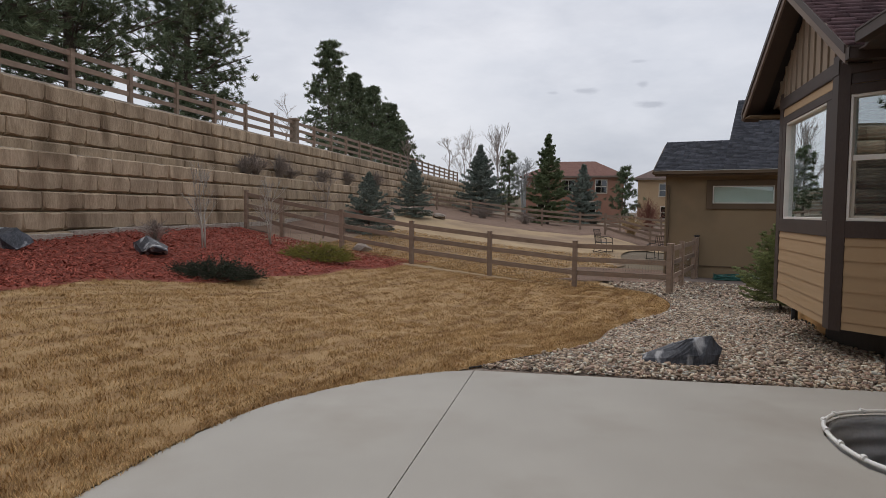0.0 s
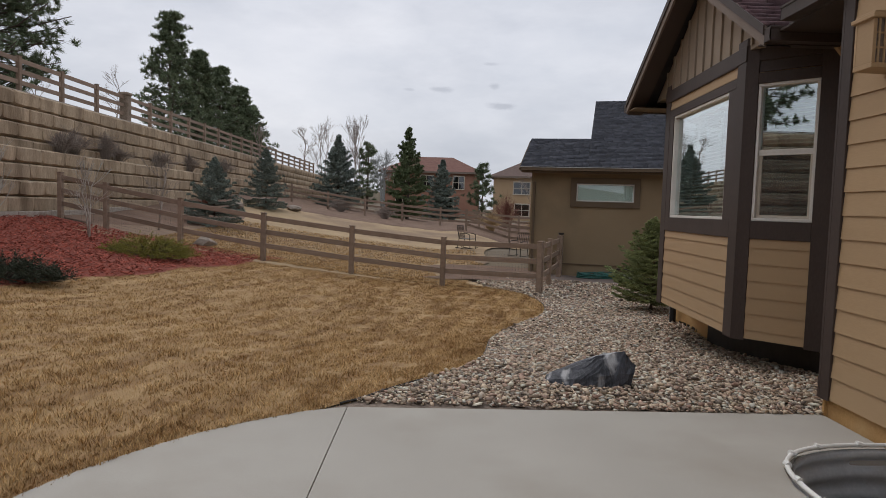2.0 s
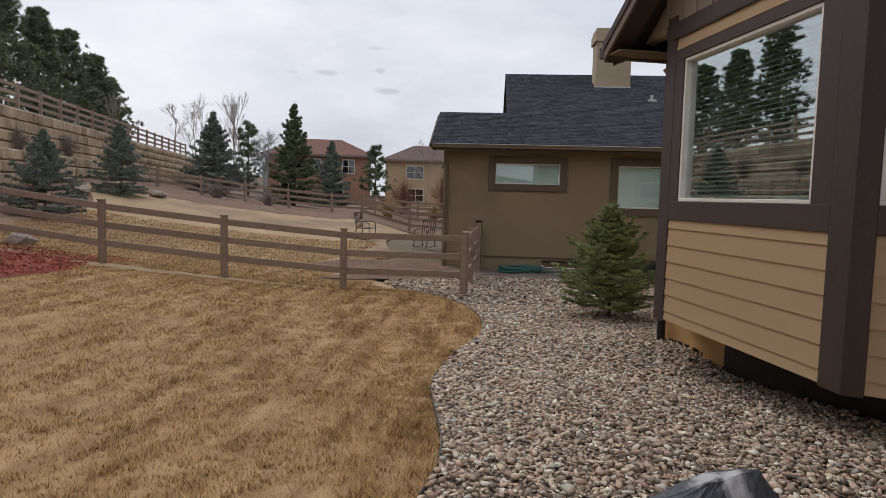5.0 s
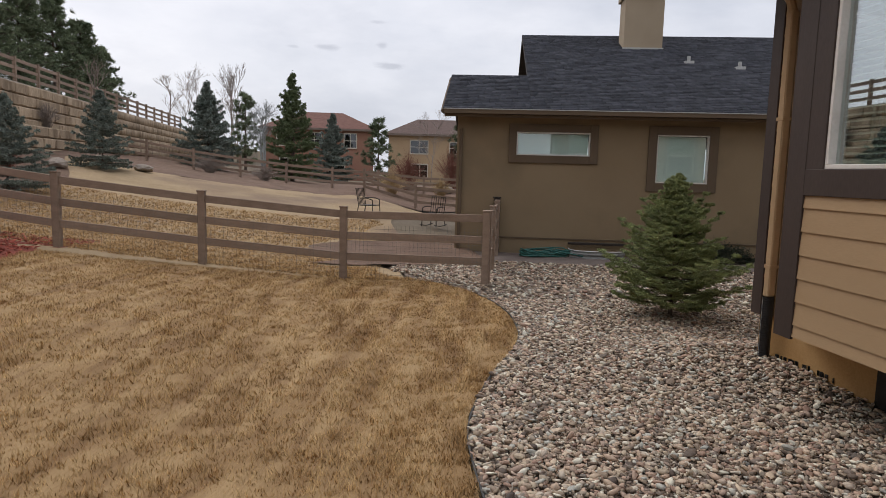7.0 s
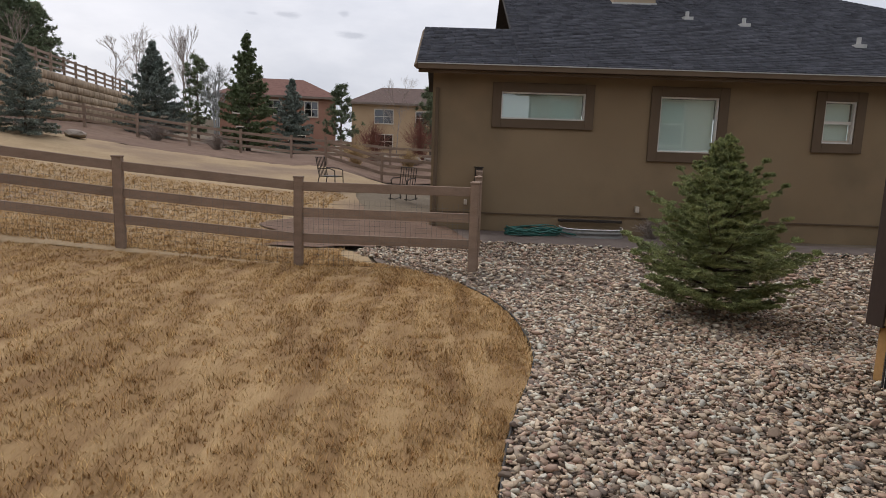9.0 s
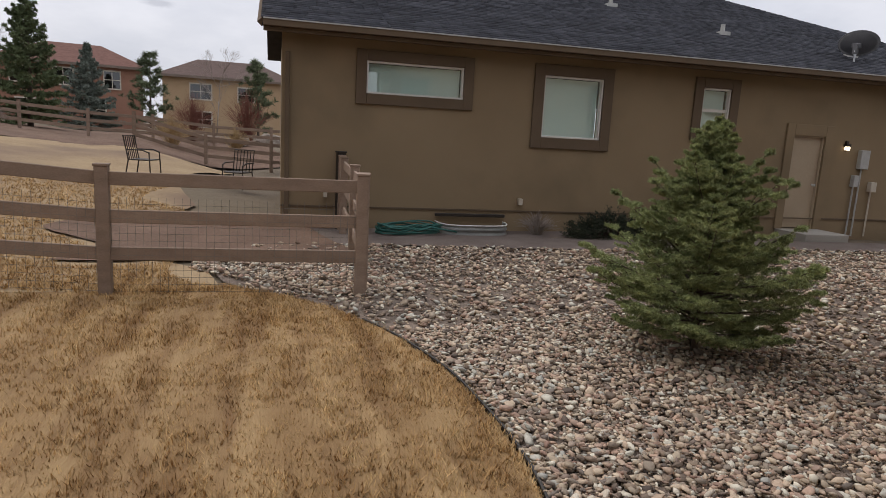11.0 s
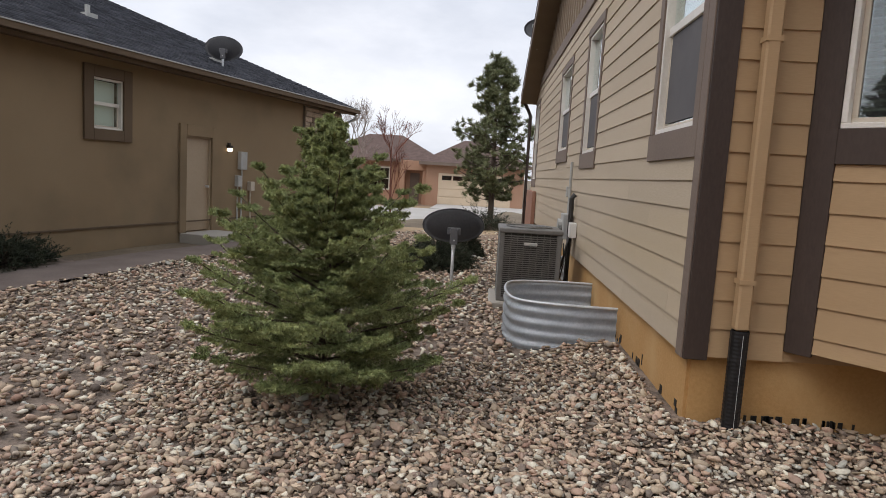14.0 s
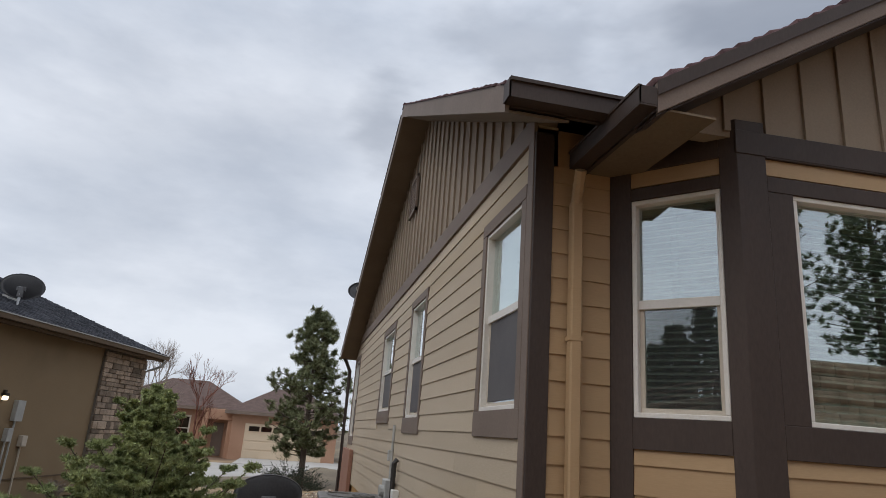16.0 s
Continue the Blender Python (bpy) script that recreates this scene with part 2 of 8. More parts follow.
M_EDGING = material("black_edging", (0.02, 0.02, 0.018), (0.05, 0.045, 0.04), 0.6, scale=10, fine=80, bump=0.1)
M_BLOCK = material("split_face_block", (0.285, 0.21, 0.135), (0.50, 0.385, 0.265), 0.95, scale=2.6, fine=22, bump=0.9, depth=0.04, vary="object", spread=0.14, stain=(0.19, 0.135, 0.085), stain_scale=1.6, stain_at=(0.48, 0.7), stretch=(1, 1, 0.3))
M_BLOCKFAR = material("split_face_block_far", (0.285, 0.21, 0.135), (0.50, 0.385, 0.265), 0.95, scale=2.6, fine=22, bump=0.9, depth=0.04, vary="island", spread=0.14, stain=(0.19, 0.135, 0.085), stain_scale=1.6, stain_at=(0.48, 0.7), stretch=(1, 1, 0.3))
M_LEDGE = material("ledge_gravel", (0.30, 0.25, 0.20), (0.46, 0.41, 0.35), 0.95, scale=8, fine=30, bump=0.8, depth=0.03)
M_SNOW = material("patchy_snow", (0.62, 0.62, 0.64), (0.80, 0.81, 0.83), 0.9, scale=0.5, fine=6, bump=0.3, depth=0.05, stain=(0.20, 0.16, 0.11), stain_scale=0.5, stain_at=(0.5, 0.56))
M_FENCE = material("composite_fence", (0.215, 0.15, 0.108), (0.315, 0.228, 0.168), 0.8, scale=4, fine=55, bump=0.5, depth=0.004, vary="object", spread=0.12, stretch=(1, 1, 2.5))
M_WIRE = material("galvanized_wire", (0.16, 0.15, 0.13), (0.28, 0.26, 0.23), 0.5, metal=0.6, bump=0)
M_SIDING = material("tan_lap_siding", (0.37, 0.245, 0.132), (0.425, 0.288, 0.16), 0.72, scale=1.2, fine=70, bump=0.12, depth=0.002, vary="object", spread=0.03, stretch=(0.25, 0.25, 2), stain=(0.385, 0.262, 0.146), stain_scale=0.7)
# lap siding with its colour raised to make up for weak north light
M_SIDELIT = material("lit_lap_siding", (0.435, 0.356, 0.258), (0.51, 0.424, 0.315), 0.75, scale=0.9, fine=60, bump=0.15, depth=0.002, vary="object", spread=0.04, stretch=(0.25, 0.25, 2), stain=(0.45, 0.358, 0.235), stain_scale=0.6)
M_BATTEN = material("taupe_board", (0.25, 0.193, 0.14), (0.30, 0.237, 0.173), 0.75, scale=1.5, fine=60, bump=0.12, depth=0.002, vary="object", spread=0.04)
M_TRIM = material("dark_brown_trim", (0.041, 0.027, 0.0215), (0.060, 0.041, 0.033), 0.6, scale=2, fine=60, bump=0.12, depth=0.002, stretch=(1, 1, 0.3))
# brown trim lightened for skylight on north boards and rakes; reused on small parts
M_TRIMLIT = material("lit_brown_trim", (0.165, 0.124, 0.098), (0.21, 0.162, 0.13), 0.7, scale=2, fine=60, bump=0.12, depth=0.002)
# tan darkened to carry the shade under the eaves
M_SOFFIT = material("shaded_tan_soffit", (0.150, 0.109, 0.068), (0.188, 0.139, 0.090), 0.8, scale=2, fine=40, bump=0.1)
M_FOUND = material("painted_foundation", (0.42, 0.235, 0.085), (0.52, 0.31, 0.125), 0.85, scale=1.6, fine=45, bump=0.5, depth=0.008, stain=(0.55, 0.36, 0.17), stain_scale=1.2)
# tar at the foundation foot; also the shade painted under the bay
M_TARSHADE = material("damp_proofing", (0.012, 0.010, 0.009), (0.03, 0.026, 0.022), 0.6, scale=9, fine=50, bump=0.5)
M_SHINGLE_P = material("plum_brown_shingle", (0.075, 0.042, 0.047), (0.17, 0.105, 0.108), 0.95, scale=5, fine=120, bump=0.5, depth=0.004, vary="island", spread=0.35)
M_SHINGLE_G = material("slate_grey_shingle", (0.036, 0.038, 0.046), (0.078, 0.081, 0.094), 0.95, scale=4, fine=90, bump=0.4, depth=0.004, vary="island", spread=0.32)
M_SHINGLE_B = material("brown_shingle", (0.085, 0.055, 0.045), (0.15, 0.10, 0.085), 0.95, scale=3, fine=30, bump=0.3, vary="island", spread=0.2)
M_ROOFDECK = material("roof_deck", (0.03, 0.026, 0.026), (0.05, 0.045, 0.045), 0.95)
M_STUCCO = material("olive_brown_stucco", (0.24, 0.172, 0.10), (0.282, 0.208, 0.125), 0.92, scale=0.8, fine=120, bump=0.45, depth=0.004, stain=(0.195, 0.144, 0.086), stain_scale=0.5)
M_STUCCOTRIM = material("dark_stucco_trim", (0.115, 0.08, 0.05), (0.145, 0.103, 0.066), 0.9, scale=1.5, fine=110, bump=0.4, depth=0.003)
M_DOORTAN = material("tan_door", (0.36, 0.28, 0.19), (0.42, 0.33, 0.23), 0.6, scale=1, fine=30, bump=0.05)
M_CHIMNEY = material("tan_stucco", (0.32, 0.25, 0.17), (0.39, 0.31, 0.215), 0.9, scale=1, fine=90, bump=0.4, depth=0.004)
M_WHITE = material("white_vinyl", (0.66, 0.63, 0.57), (0.76, 0.73, 0.68), 0.45, scale=3, fine=40, bump=0.04)
M_ALMOND = material("almond_vinyl", (0.50, 0.44, 0.36), (0.58, 0.52, 0.43), 0.5, scale=3, fine=40, bump=0.04)
M_BLIND = material("cream_blind", (0.44, 0.45, 0.40), (0.52, 0.53, 0.48), 0.7, scale=4, fine=40, bump=0.03)
M_SHADE = material("pale_roller_shade", (0.72, 0.77, 0.74), (0.79, 0.84, 0.81), 0.85, scale=2, fine=60, bump=0.05)
M_SCREEN = material("insect_screen", (0.085, 0.08, 0.085), (0.12, 0.115, 0.115), 0.7, scale=3, fine=200, bump=0.1)
M_MESH = bpy.data.materials.new("fine_insect_mesh")
M_MESH.use_nodes = True
mesh_nodes, mesh_links = M_MESH.node_tree.nodes, M_MESH.node_tree.links
mesh_mix, mesh_gap = mesh_nodes.new("ShaderNodeMixShader"), mesh_nodes.new("ShaderNodeBsdfTransparent")
mesh_mix.inputs["Fac"].default_value = 0.22
mesh_nodes["Principled BSDF"].inputs["Base Color"].default_value = (0.03, 0.03, 0.032, 1)
mesh_nodes["Principled BSDF"].inputs["Roughness"].default_value = 0.7
mesh_links.new(mesh_gap.outputs[0], mesh_mix.inputs[1])
mesh_links.new(mesh_nodes["Principled BSDF"].outputs[0], mesh_mix.inputs[2])
mesh_links.new(mesh_mix.outputs[0], mesh_nodes["Material Output"].inputs["Surface"])
M_ROOM = material("dim_room_plaster", (0.20, 0.185, 0.165), (0.26, 0.24, 0.215), 0.9)
M_GLASSCLEAR = glass_material("clear_window_glass", (0.90, 0.95, 0.93), 0.10)
M_GLASS = glass_material("window_glass", (0.84, 0.92, 0.88), 0.36)
M_STEEL = material("galvanized_steel", (0.52, 0.54, 0.56), (0.70, 0.72, 0.74), 0.42, metal=0.4, scale=7, fine=40, bump=0.05)
M_WELL = material("pale_galvanized", (0.60, 0.62, 0.64), (0.74, 0.76, 0.78), 0.5, metal=0.1, scale=7, fine=40, bump=0.05)
M_STEELBLUE = material("weathered_galvanized", (0.50, 0.54, 0.58), (0.68, 0.72, 0.76), 0.45, metal=0.25, scale=7, fine=40, bump=0.05)
M_PLASTIC = material("white_tube", (0.68, 0.67, 0.63), (0.78, 0.77, 0.73), 0.4, bump=0.03)
M_BLACKPIPE = material("black_corrugated_pipe", (0.008, 0.008, 0.009), (0.018, 0.018, 0.019), 0.38, scale=10, fine=60, bump=0.05)
M_ACGREY = material("charcoal_powder_coat", (0.14, 0.135, 0.125), (0.19, 0.183, 0.17), 0.5, scale=5, fine=60, bump=0.05)
M_ACDARK = material("coil_shadow", (0.03, 0.03, 0.028), (0.05, 0.048, 0.045), 0.7, bump=0.1)
M_DISH = material("grey_dish", (0.10, 0.10, 0.105), (0.135, 0.135, 0.14), 0.5, scale=4, fine=40, bump=0.03)
M_METERGREY = material("meter_grey", (0.36, 0.36, 0.34), (0.46, 0.46, 0.44), 0.5, scale=6, fine=40, bump=0.05)
M_COPPER = material("dark_conduit", (0.03, 0.028, 0.026), (0.05, 0.046, 0.042), 0.5, bump=0.05)
M_HOSE = material("green_garden_hose", (0.02, 0.10, 0.085), (0.04, 0.16, 0.135), 0.4, bump=0.02)
M_SLATE = material("blue_black_slate", (0.018, 0.02, 0.024), (0.085, 0.09, 0.105), 0.6, scale=3.0, fine=24, bump=0.9, depth=0.02, stretch=(1.6, 1, 0.45), stain=(0.40, 0.40, 0.40), stain_scale=3.4, stain_at=(0.54, 0.62))
M_ROCK = material("tan_boulder", (0.22, 0.18, 0.145), (0.36, 0.31, 0.26), 0.9, scale=3, fine=24, bump=0.9, depth=0.02)
M_BARK = material("rough_bark", (0.075, 0.055, 0.042), (0.15, 0.115, 0.09), 0.95, scale=6, fine=30, bump=0.8, depth=0.01, stretch=(1, 1, 0.25))
M_ASPENBARK = material("pale_aspen_bark", (0.36, 0.33, 0.28), (0.52, 0.48, 0.42), 0.85, scale=5, fine=30, bump=0.2)
M_TWIG = material("bare_twigs", (0.24, 0.195, 0.165), (0.34, 0.285, 0.245), 0.9, scale=2, fine=10, bump=0)
M_SILVERTWIG = material("silver_twigs", (0.26, 0.27, 0.26), (0.36, 0.37, 0.36), 0.9, scale=2, fine=10, bump=0)
M_NEEDLE_NEAR = material("fresh_spruce_needles", (0.14, 0.175, 0.07), (0.42, 0.46, 0.2), 0.6, scale=3.2, fine=18, bump=0, vary="island", spread=0.35, spec=0.3)
M_NEEDLE_BLUE = material("blue_spruce_needles", (0.12, 0.148, 0.122), (0.25, 0.285, 0.245), 0.7, scale=1.4, fine=6, bump=0, vary="island", spread=0.35, spec=0.2)
M_NEEDLE_GREEN = material("green_spruce_needles", (0.085, 0.12, 0.055), (0.16, 0.19, 0.095), 0.7, scale=1.4, fine=6, bump=0, vary="island", spread=0.35, spec=0.2)
M_NEEDLE_PINE = material("pine_needles", (0.095, 0.122, 0.070), (0.195, 0.232, 0.132), 0.7, scale=0.9, fine=5, bump=0, vary="island", spread=0.4, spec=0.2)
M_NEEDLE_OLIVE = material("olive_pine_needles", (0.13, 0.15, 0.075), (0.24, 0.255, 0.135), 0.7, scale=1.2, fine=6, bump=0, vary="island", spread=0.4, spec=0.2)
M_JUNIPER_D = material("dark_juniper", (0.028, 0.036, 0.024), (0.065, 0.072, 0.045), 0.8, scale=3, fine=10, bump=0, vary="island", spread=0.35, spec=0.2)
M_JUNIPER_Y = material("olive_gold_juniper", (0.15, 0.145, 0.03), (0.31, 0.285, 0.07), 0.8, scale=3, fine=10, bump=0, vary="island", spread=0.35, spec=0.2)
M_BRICKFAR = material("terracotta_stucco", (0.27, 0.135, 0.092), (0.33, 0.18, 0.125), 0.9, scale=0.8, fine=20, bump=0.2)
M_TANFAR = material("buff_stucco", (0.41, 0.28, 0.165), (0.47, 0.335, 0.205), 0.9, scale=0.8, fine=20, bump=0.2)
M_ORANGE = material("orange_tan_stucco", (0.37, 0.215, 0.138), (0.44, 0.265, 0.178), 0.9, scale=0.8, fine=20, bump=0.2)
M_GARAGE = material("cream_garage_door", (0.60, 0.48, 0.34), (0.68, 0.55, 0.40), 0.7, scale=1, fine=20, bump=0.05)
M_REDROOF = material("red_brown_roof", (0.12, 0.055, 0.042), (0.19, 0.095, 0.072), 0.95, scale=3, fine=20, bump=0.3)
M_DARKGLASS = glass_material("far_window_glass", (0.10, 0.11, 0.12), 0.10)
M_STONEV = material("ledgestone", (0.19, 0.145, 0.105), (0.38, 0.30, 0.23), 0.92, scale=4, fine=26, bump=0.8, depth=0.012, vary="object", spread=0.5)
M_MORTAR = material("mortar", (0.16, 0.14, 0.115), (0.22, 0.195, 0.165), 0.95, scale=4, fine=40, bump=0.4)
M_IRON = material("dark_iron", (0.03, 0.024, 0.02), (0.055, 0.045, 0.038), 0.55, metal=0.3, bump=0.1)
M_REED = material("dry_reed_grass", (0.36, 0.24, 0.11), (0.50, 0.36, 0.19), 0.9, scale=3, fine=12, bump=0, vary="island", spread=0.3)
M_REDTWIG = material("red_twigs", (0.17, 0.065, 0.045), (0.25, 0.11, 0.08), 0.9, scale=3, fine=12, bump=0)
M_LAMP = bpy.data.materials.new("lit_lamp")
M_LAMP.use_nodes = True
M_LAMP.node_tree.nodes["Principled BSDF"].inputs["Emission Color"].default_value = (1, 0.86, 0.62, 1)
M_LAMP.node_tree.nodes["Principled BSDF"].inputs["Emission Strength"].default_value = 3.0


# ---- building blocks ----
def S(a, b, t):
    t = min(1.0, max(0.0, (t - a) / (b - a)))
    return t * t * (3 - 2 * t)


def curve_at(points, y):
    """A smooth function through (y, x) pairs."""
    if y <= points[0][0]:
        return points[0][1]
    for (y0, x0), (y1, x1) in zip(points, points[1:]):
        if y <= y1:
            return x0 + (x1 - x0) * (y - y0) / (y1 - y0)
    return points[-1][1]


LAWN_EDGE = ((-14, -2.57), (1.7, -2.57), (2.6, -2.53), (3.4, -2.37), (3.9, -2.1), (4.3, -1.82), (4.7, -1.42), (4.95, -0.95), (5.1, -0.84), (5.6, -0.55), (6.25, -0.09), (6.9, 0.2), (7.5, 0.38),
             (8.4, 0.5), (9.3, 0.6), (9.9, 0.7), (10.4, 0.88), (10.9, 1.08), (11.5, 1.38), (12.1, 1.72), (12.7, 1.97), (13.3, 2.1), (14.0, 2.22), (15.0, 2.2), (16.0, 2.02), (16.6, 1.75), (17.3, 1.2))
MULCH_EDGE = ((-14, -6.6), (3.0, -6.9), (5.5, -7.3), (7.0, -7.85), (8.2, -7.85), (9.5, -7.2), (11.0, -6.45), (13.4, -5.73), (17.4, -4.95), (18.2, -4.7))


def smoothed(points, y, r=0.35):
    return sum(curve_at(points, y + r * k / 3) for k in range(-3, 4)) / 7


def lawn_edge(y):
    return smoothed(LAWN_EDGE, y, 0.3)


def mulch_edge(y):
    return smoothed(MULCH_EDGE, y, 1.0) + 0.12 * math.sin(y * 2.1)


def ground_z(x, y):
    """Height of the ground."""
    z = -0.44 * S(5.0, 11.0, y) - 0.07 * S(11.0, 17.0, y)
    d = min(12.0, max(0.0, -x - 2.4 * (1 - S(5, 15, y))))
    z += 0.075 * d + 0.005 * d * d
    z += 0.95 * S(18.5, 38, y) * (1 - S(1.0, 5.0, x) * (1 - S(34, 46, y)))
    z += -0.35 * S(13, 26, x) * (1 - S(30, 40, y)) - 0.25 * S(26, 44, x) * (1 - S(30, 40, y))
    near_wall = (4.0 - x if y < 11.25 else max(y - 11.25, 4.0 - x)) if x < 4.0 else y - 11.25
    z += 0.17 * (1 - S(0.0, 1.0, near_wall)) * S(9.0, 10.6, y)
    z += 0.015 * noise.noise((x * 0.5, y * 0.5, 0)) * S(5.2, 6.5, y)
    return z


def thing(name, loc=(0, 0, 0), turn=0.0, label="", category="", group="", kind=""):
    ob = new(name)
    ob.empty_display_size = 0.1
    ob.matrix_basis = pose(loc[0], loc[1], loc[2], 0, 0, turn)
    return tagged(ob, label, category, group, kind)


def part(name, bm, mat, parent=None, label="", smooth=False):
    """Links a bmesh (in its parent's space) as one mesh object."""
    me = bpy.data.meshes.new(name)
    bm.to_mesh(me)
    bm.free()
    return link_mesh(name, me, mat, parent, label, smooth)


def link_mesh(name, me, mat, parent=None, label="", smooth=False):
    if mat and not me.materials:
        me.materials.append(mat)
    if smooth:
        me.polygons.foreach_set("use_smooth", [True] * len(me.polygons))
    ob = new(name, me)
    if parent:
        ob.parent = parent
    if label:
        ob["label"] = label
    return ob


def quick_mesh(name, verts, faces, mat, parent=None, label="", smooth=False):
    """A large mesh from numpy arrays of verts and equal-sized faces."""
    verts, faces = np.asarray(verts, np.float32), np.asarray(faces, np.int32)
    me = bpy.data.meshes.new(name)
    k = faces.shape[1]
    me.vertices.add(len(verts))
    me.vertices.foreach_set("co", verts.ravel())
    me.loops.add(faces.size)
    me.loops.foreach_set("vertex_index", faces.ravel())
    me.polygons.add(len(faces))
    me.polygons.foreach_set("loop_start", np.arange(0, faces.size, k, dtype=np.int32))
    me.update(calc_edges=True)
    return link_mesh(name, me, mat, parent, label, smooth)


def box(bm, x0, x1, y0, y1, z0, z1, m=None, bevel=0.0):
    """Adds a box, in the space m, with worn edges if asked."""
    v = [bm.verts.new((x, y, z)) for x in (x0, x1) for y in (y0, y1) for z in (z0, z1)]
    fs = [bm.faces.new([v[i] for i in f]) for f in ((0, 1, 3, 2), (4, 6, 7, 5), (0, 4, 5, 1), (2, 3, 7, 6), (0, 2, 6, 4), (1, 5, 7, 3))]
    if bevel:
        es = list({e for f in fs for e in f.edges})
        got = bmesh.ops.bevel(bm, geom=es, offset=bevel, segments=1, affect="EDGES")
        v = list({w for f in got["faces"] for w in f.verts} | {w for w in v if w.is_valid})
    if m is not None:
        bmesh.ops.transform(bm, matrix=m, verts=[w for w in v if w.is_valid])
    return bm


def boxes(*rows, m=None, bevel=0.0):
    bm = bmesh.new()
    for r in rows:
        if m is None:
            box(bm, *r, bevel=bevel)
        else:
            b2 = bmesh.new()
            box(b2, *r, bevel=bevel)
            bmesh.ops.transform(b2, matrix=m, verts=b2.verts)
            me = bpy.data.meshes.new("t")
            b2.to_mesh(me)
            b2.free()
            bm.from_mesh(me)
            bpy.data.meshes.remove(me)
    bmesh.ops.recalc_face_normals(bm, faces=bm.faces)
    return bm


def prism(points, z0, z1, bm=None):
    """A slab with the given outline."""
    bm = bm or bmesh.new()
    lo, hi = [bm.verts.new((x, y, z0)) for x, y in points], [bm.verts.new((x, y, z1)) for x, y in points]
    bm.faces.new(lo)
    bm.faces.new(hi)
    for i in range(len(points)):
        j = (i + 1) % len(points)
        bm.faces.new((lo[i], lo[j], hi[j], hi[i]))
    bmesh.ops.recalc_face_normals(bm, faces=bm.faces)
    return bm


def tube(points, radius, sides=8, bm=None, closed=False, taper=None, caps=True):
    """A round bar along points; taper gives the end radius."""
    bm = bm or bmesh.new()
    pts = [Vector(p) for p in points]
    rings = []
    up = Vector((0, 0, 1))
    for i, p in enumerate(pts):
        a, b = pts[max(i - 1, 0)], pts[min(i + 1, len(pts) - 1)]
        if closed:
            a, b = pts[i - 1], pts[(i + 1) % len(pts)]
        d = (b - a).normalized()
        s = d.cross(up)
        if s.length < 0.01:
            s = d.cross(Vector((1, 0, 0)))
        s.normalize()
        t = d.cross(s)
        r = radius if taper is None else radius + (taper - radius) * i / max(1, len(pts) - 1)
        rings.append([bm.verts.new(p + (s * math.cos(k * math.tau / sides) + t * math.sin(k * math.tau / sides)) * r) for k in range(sides)])
    n = len(rings)
    for i in range(n if closed else n - 1):
        a, b = rings[i], rings[(i + 1) % n]
        for k in range(sides):
            bm.faces.new((a[k], a[(k + 1) % sides], b[(k + 1) % sides], b[k]))
    if caps and not closed:
        bm.faces.new(rings[0][::-1])
        bm.faces.new(rings[-1])
    bmesh.ops.recalc_face_normals(bm, faces=bm.faces)
    return bm


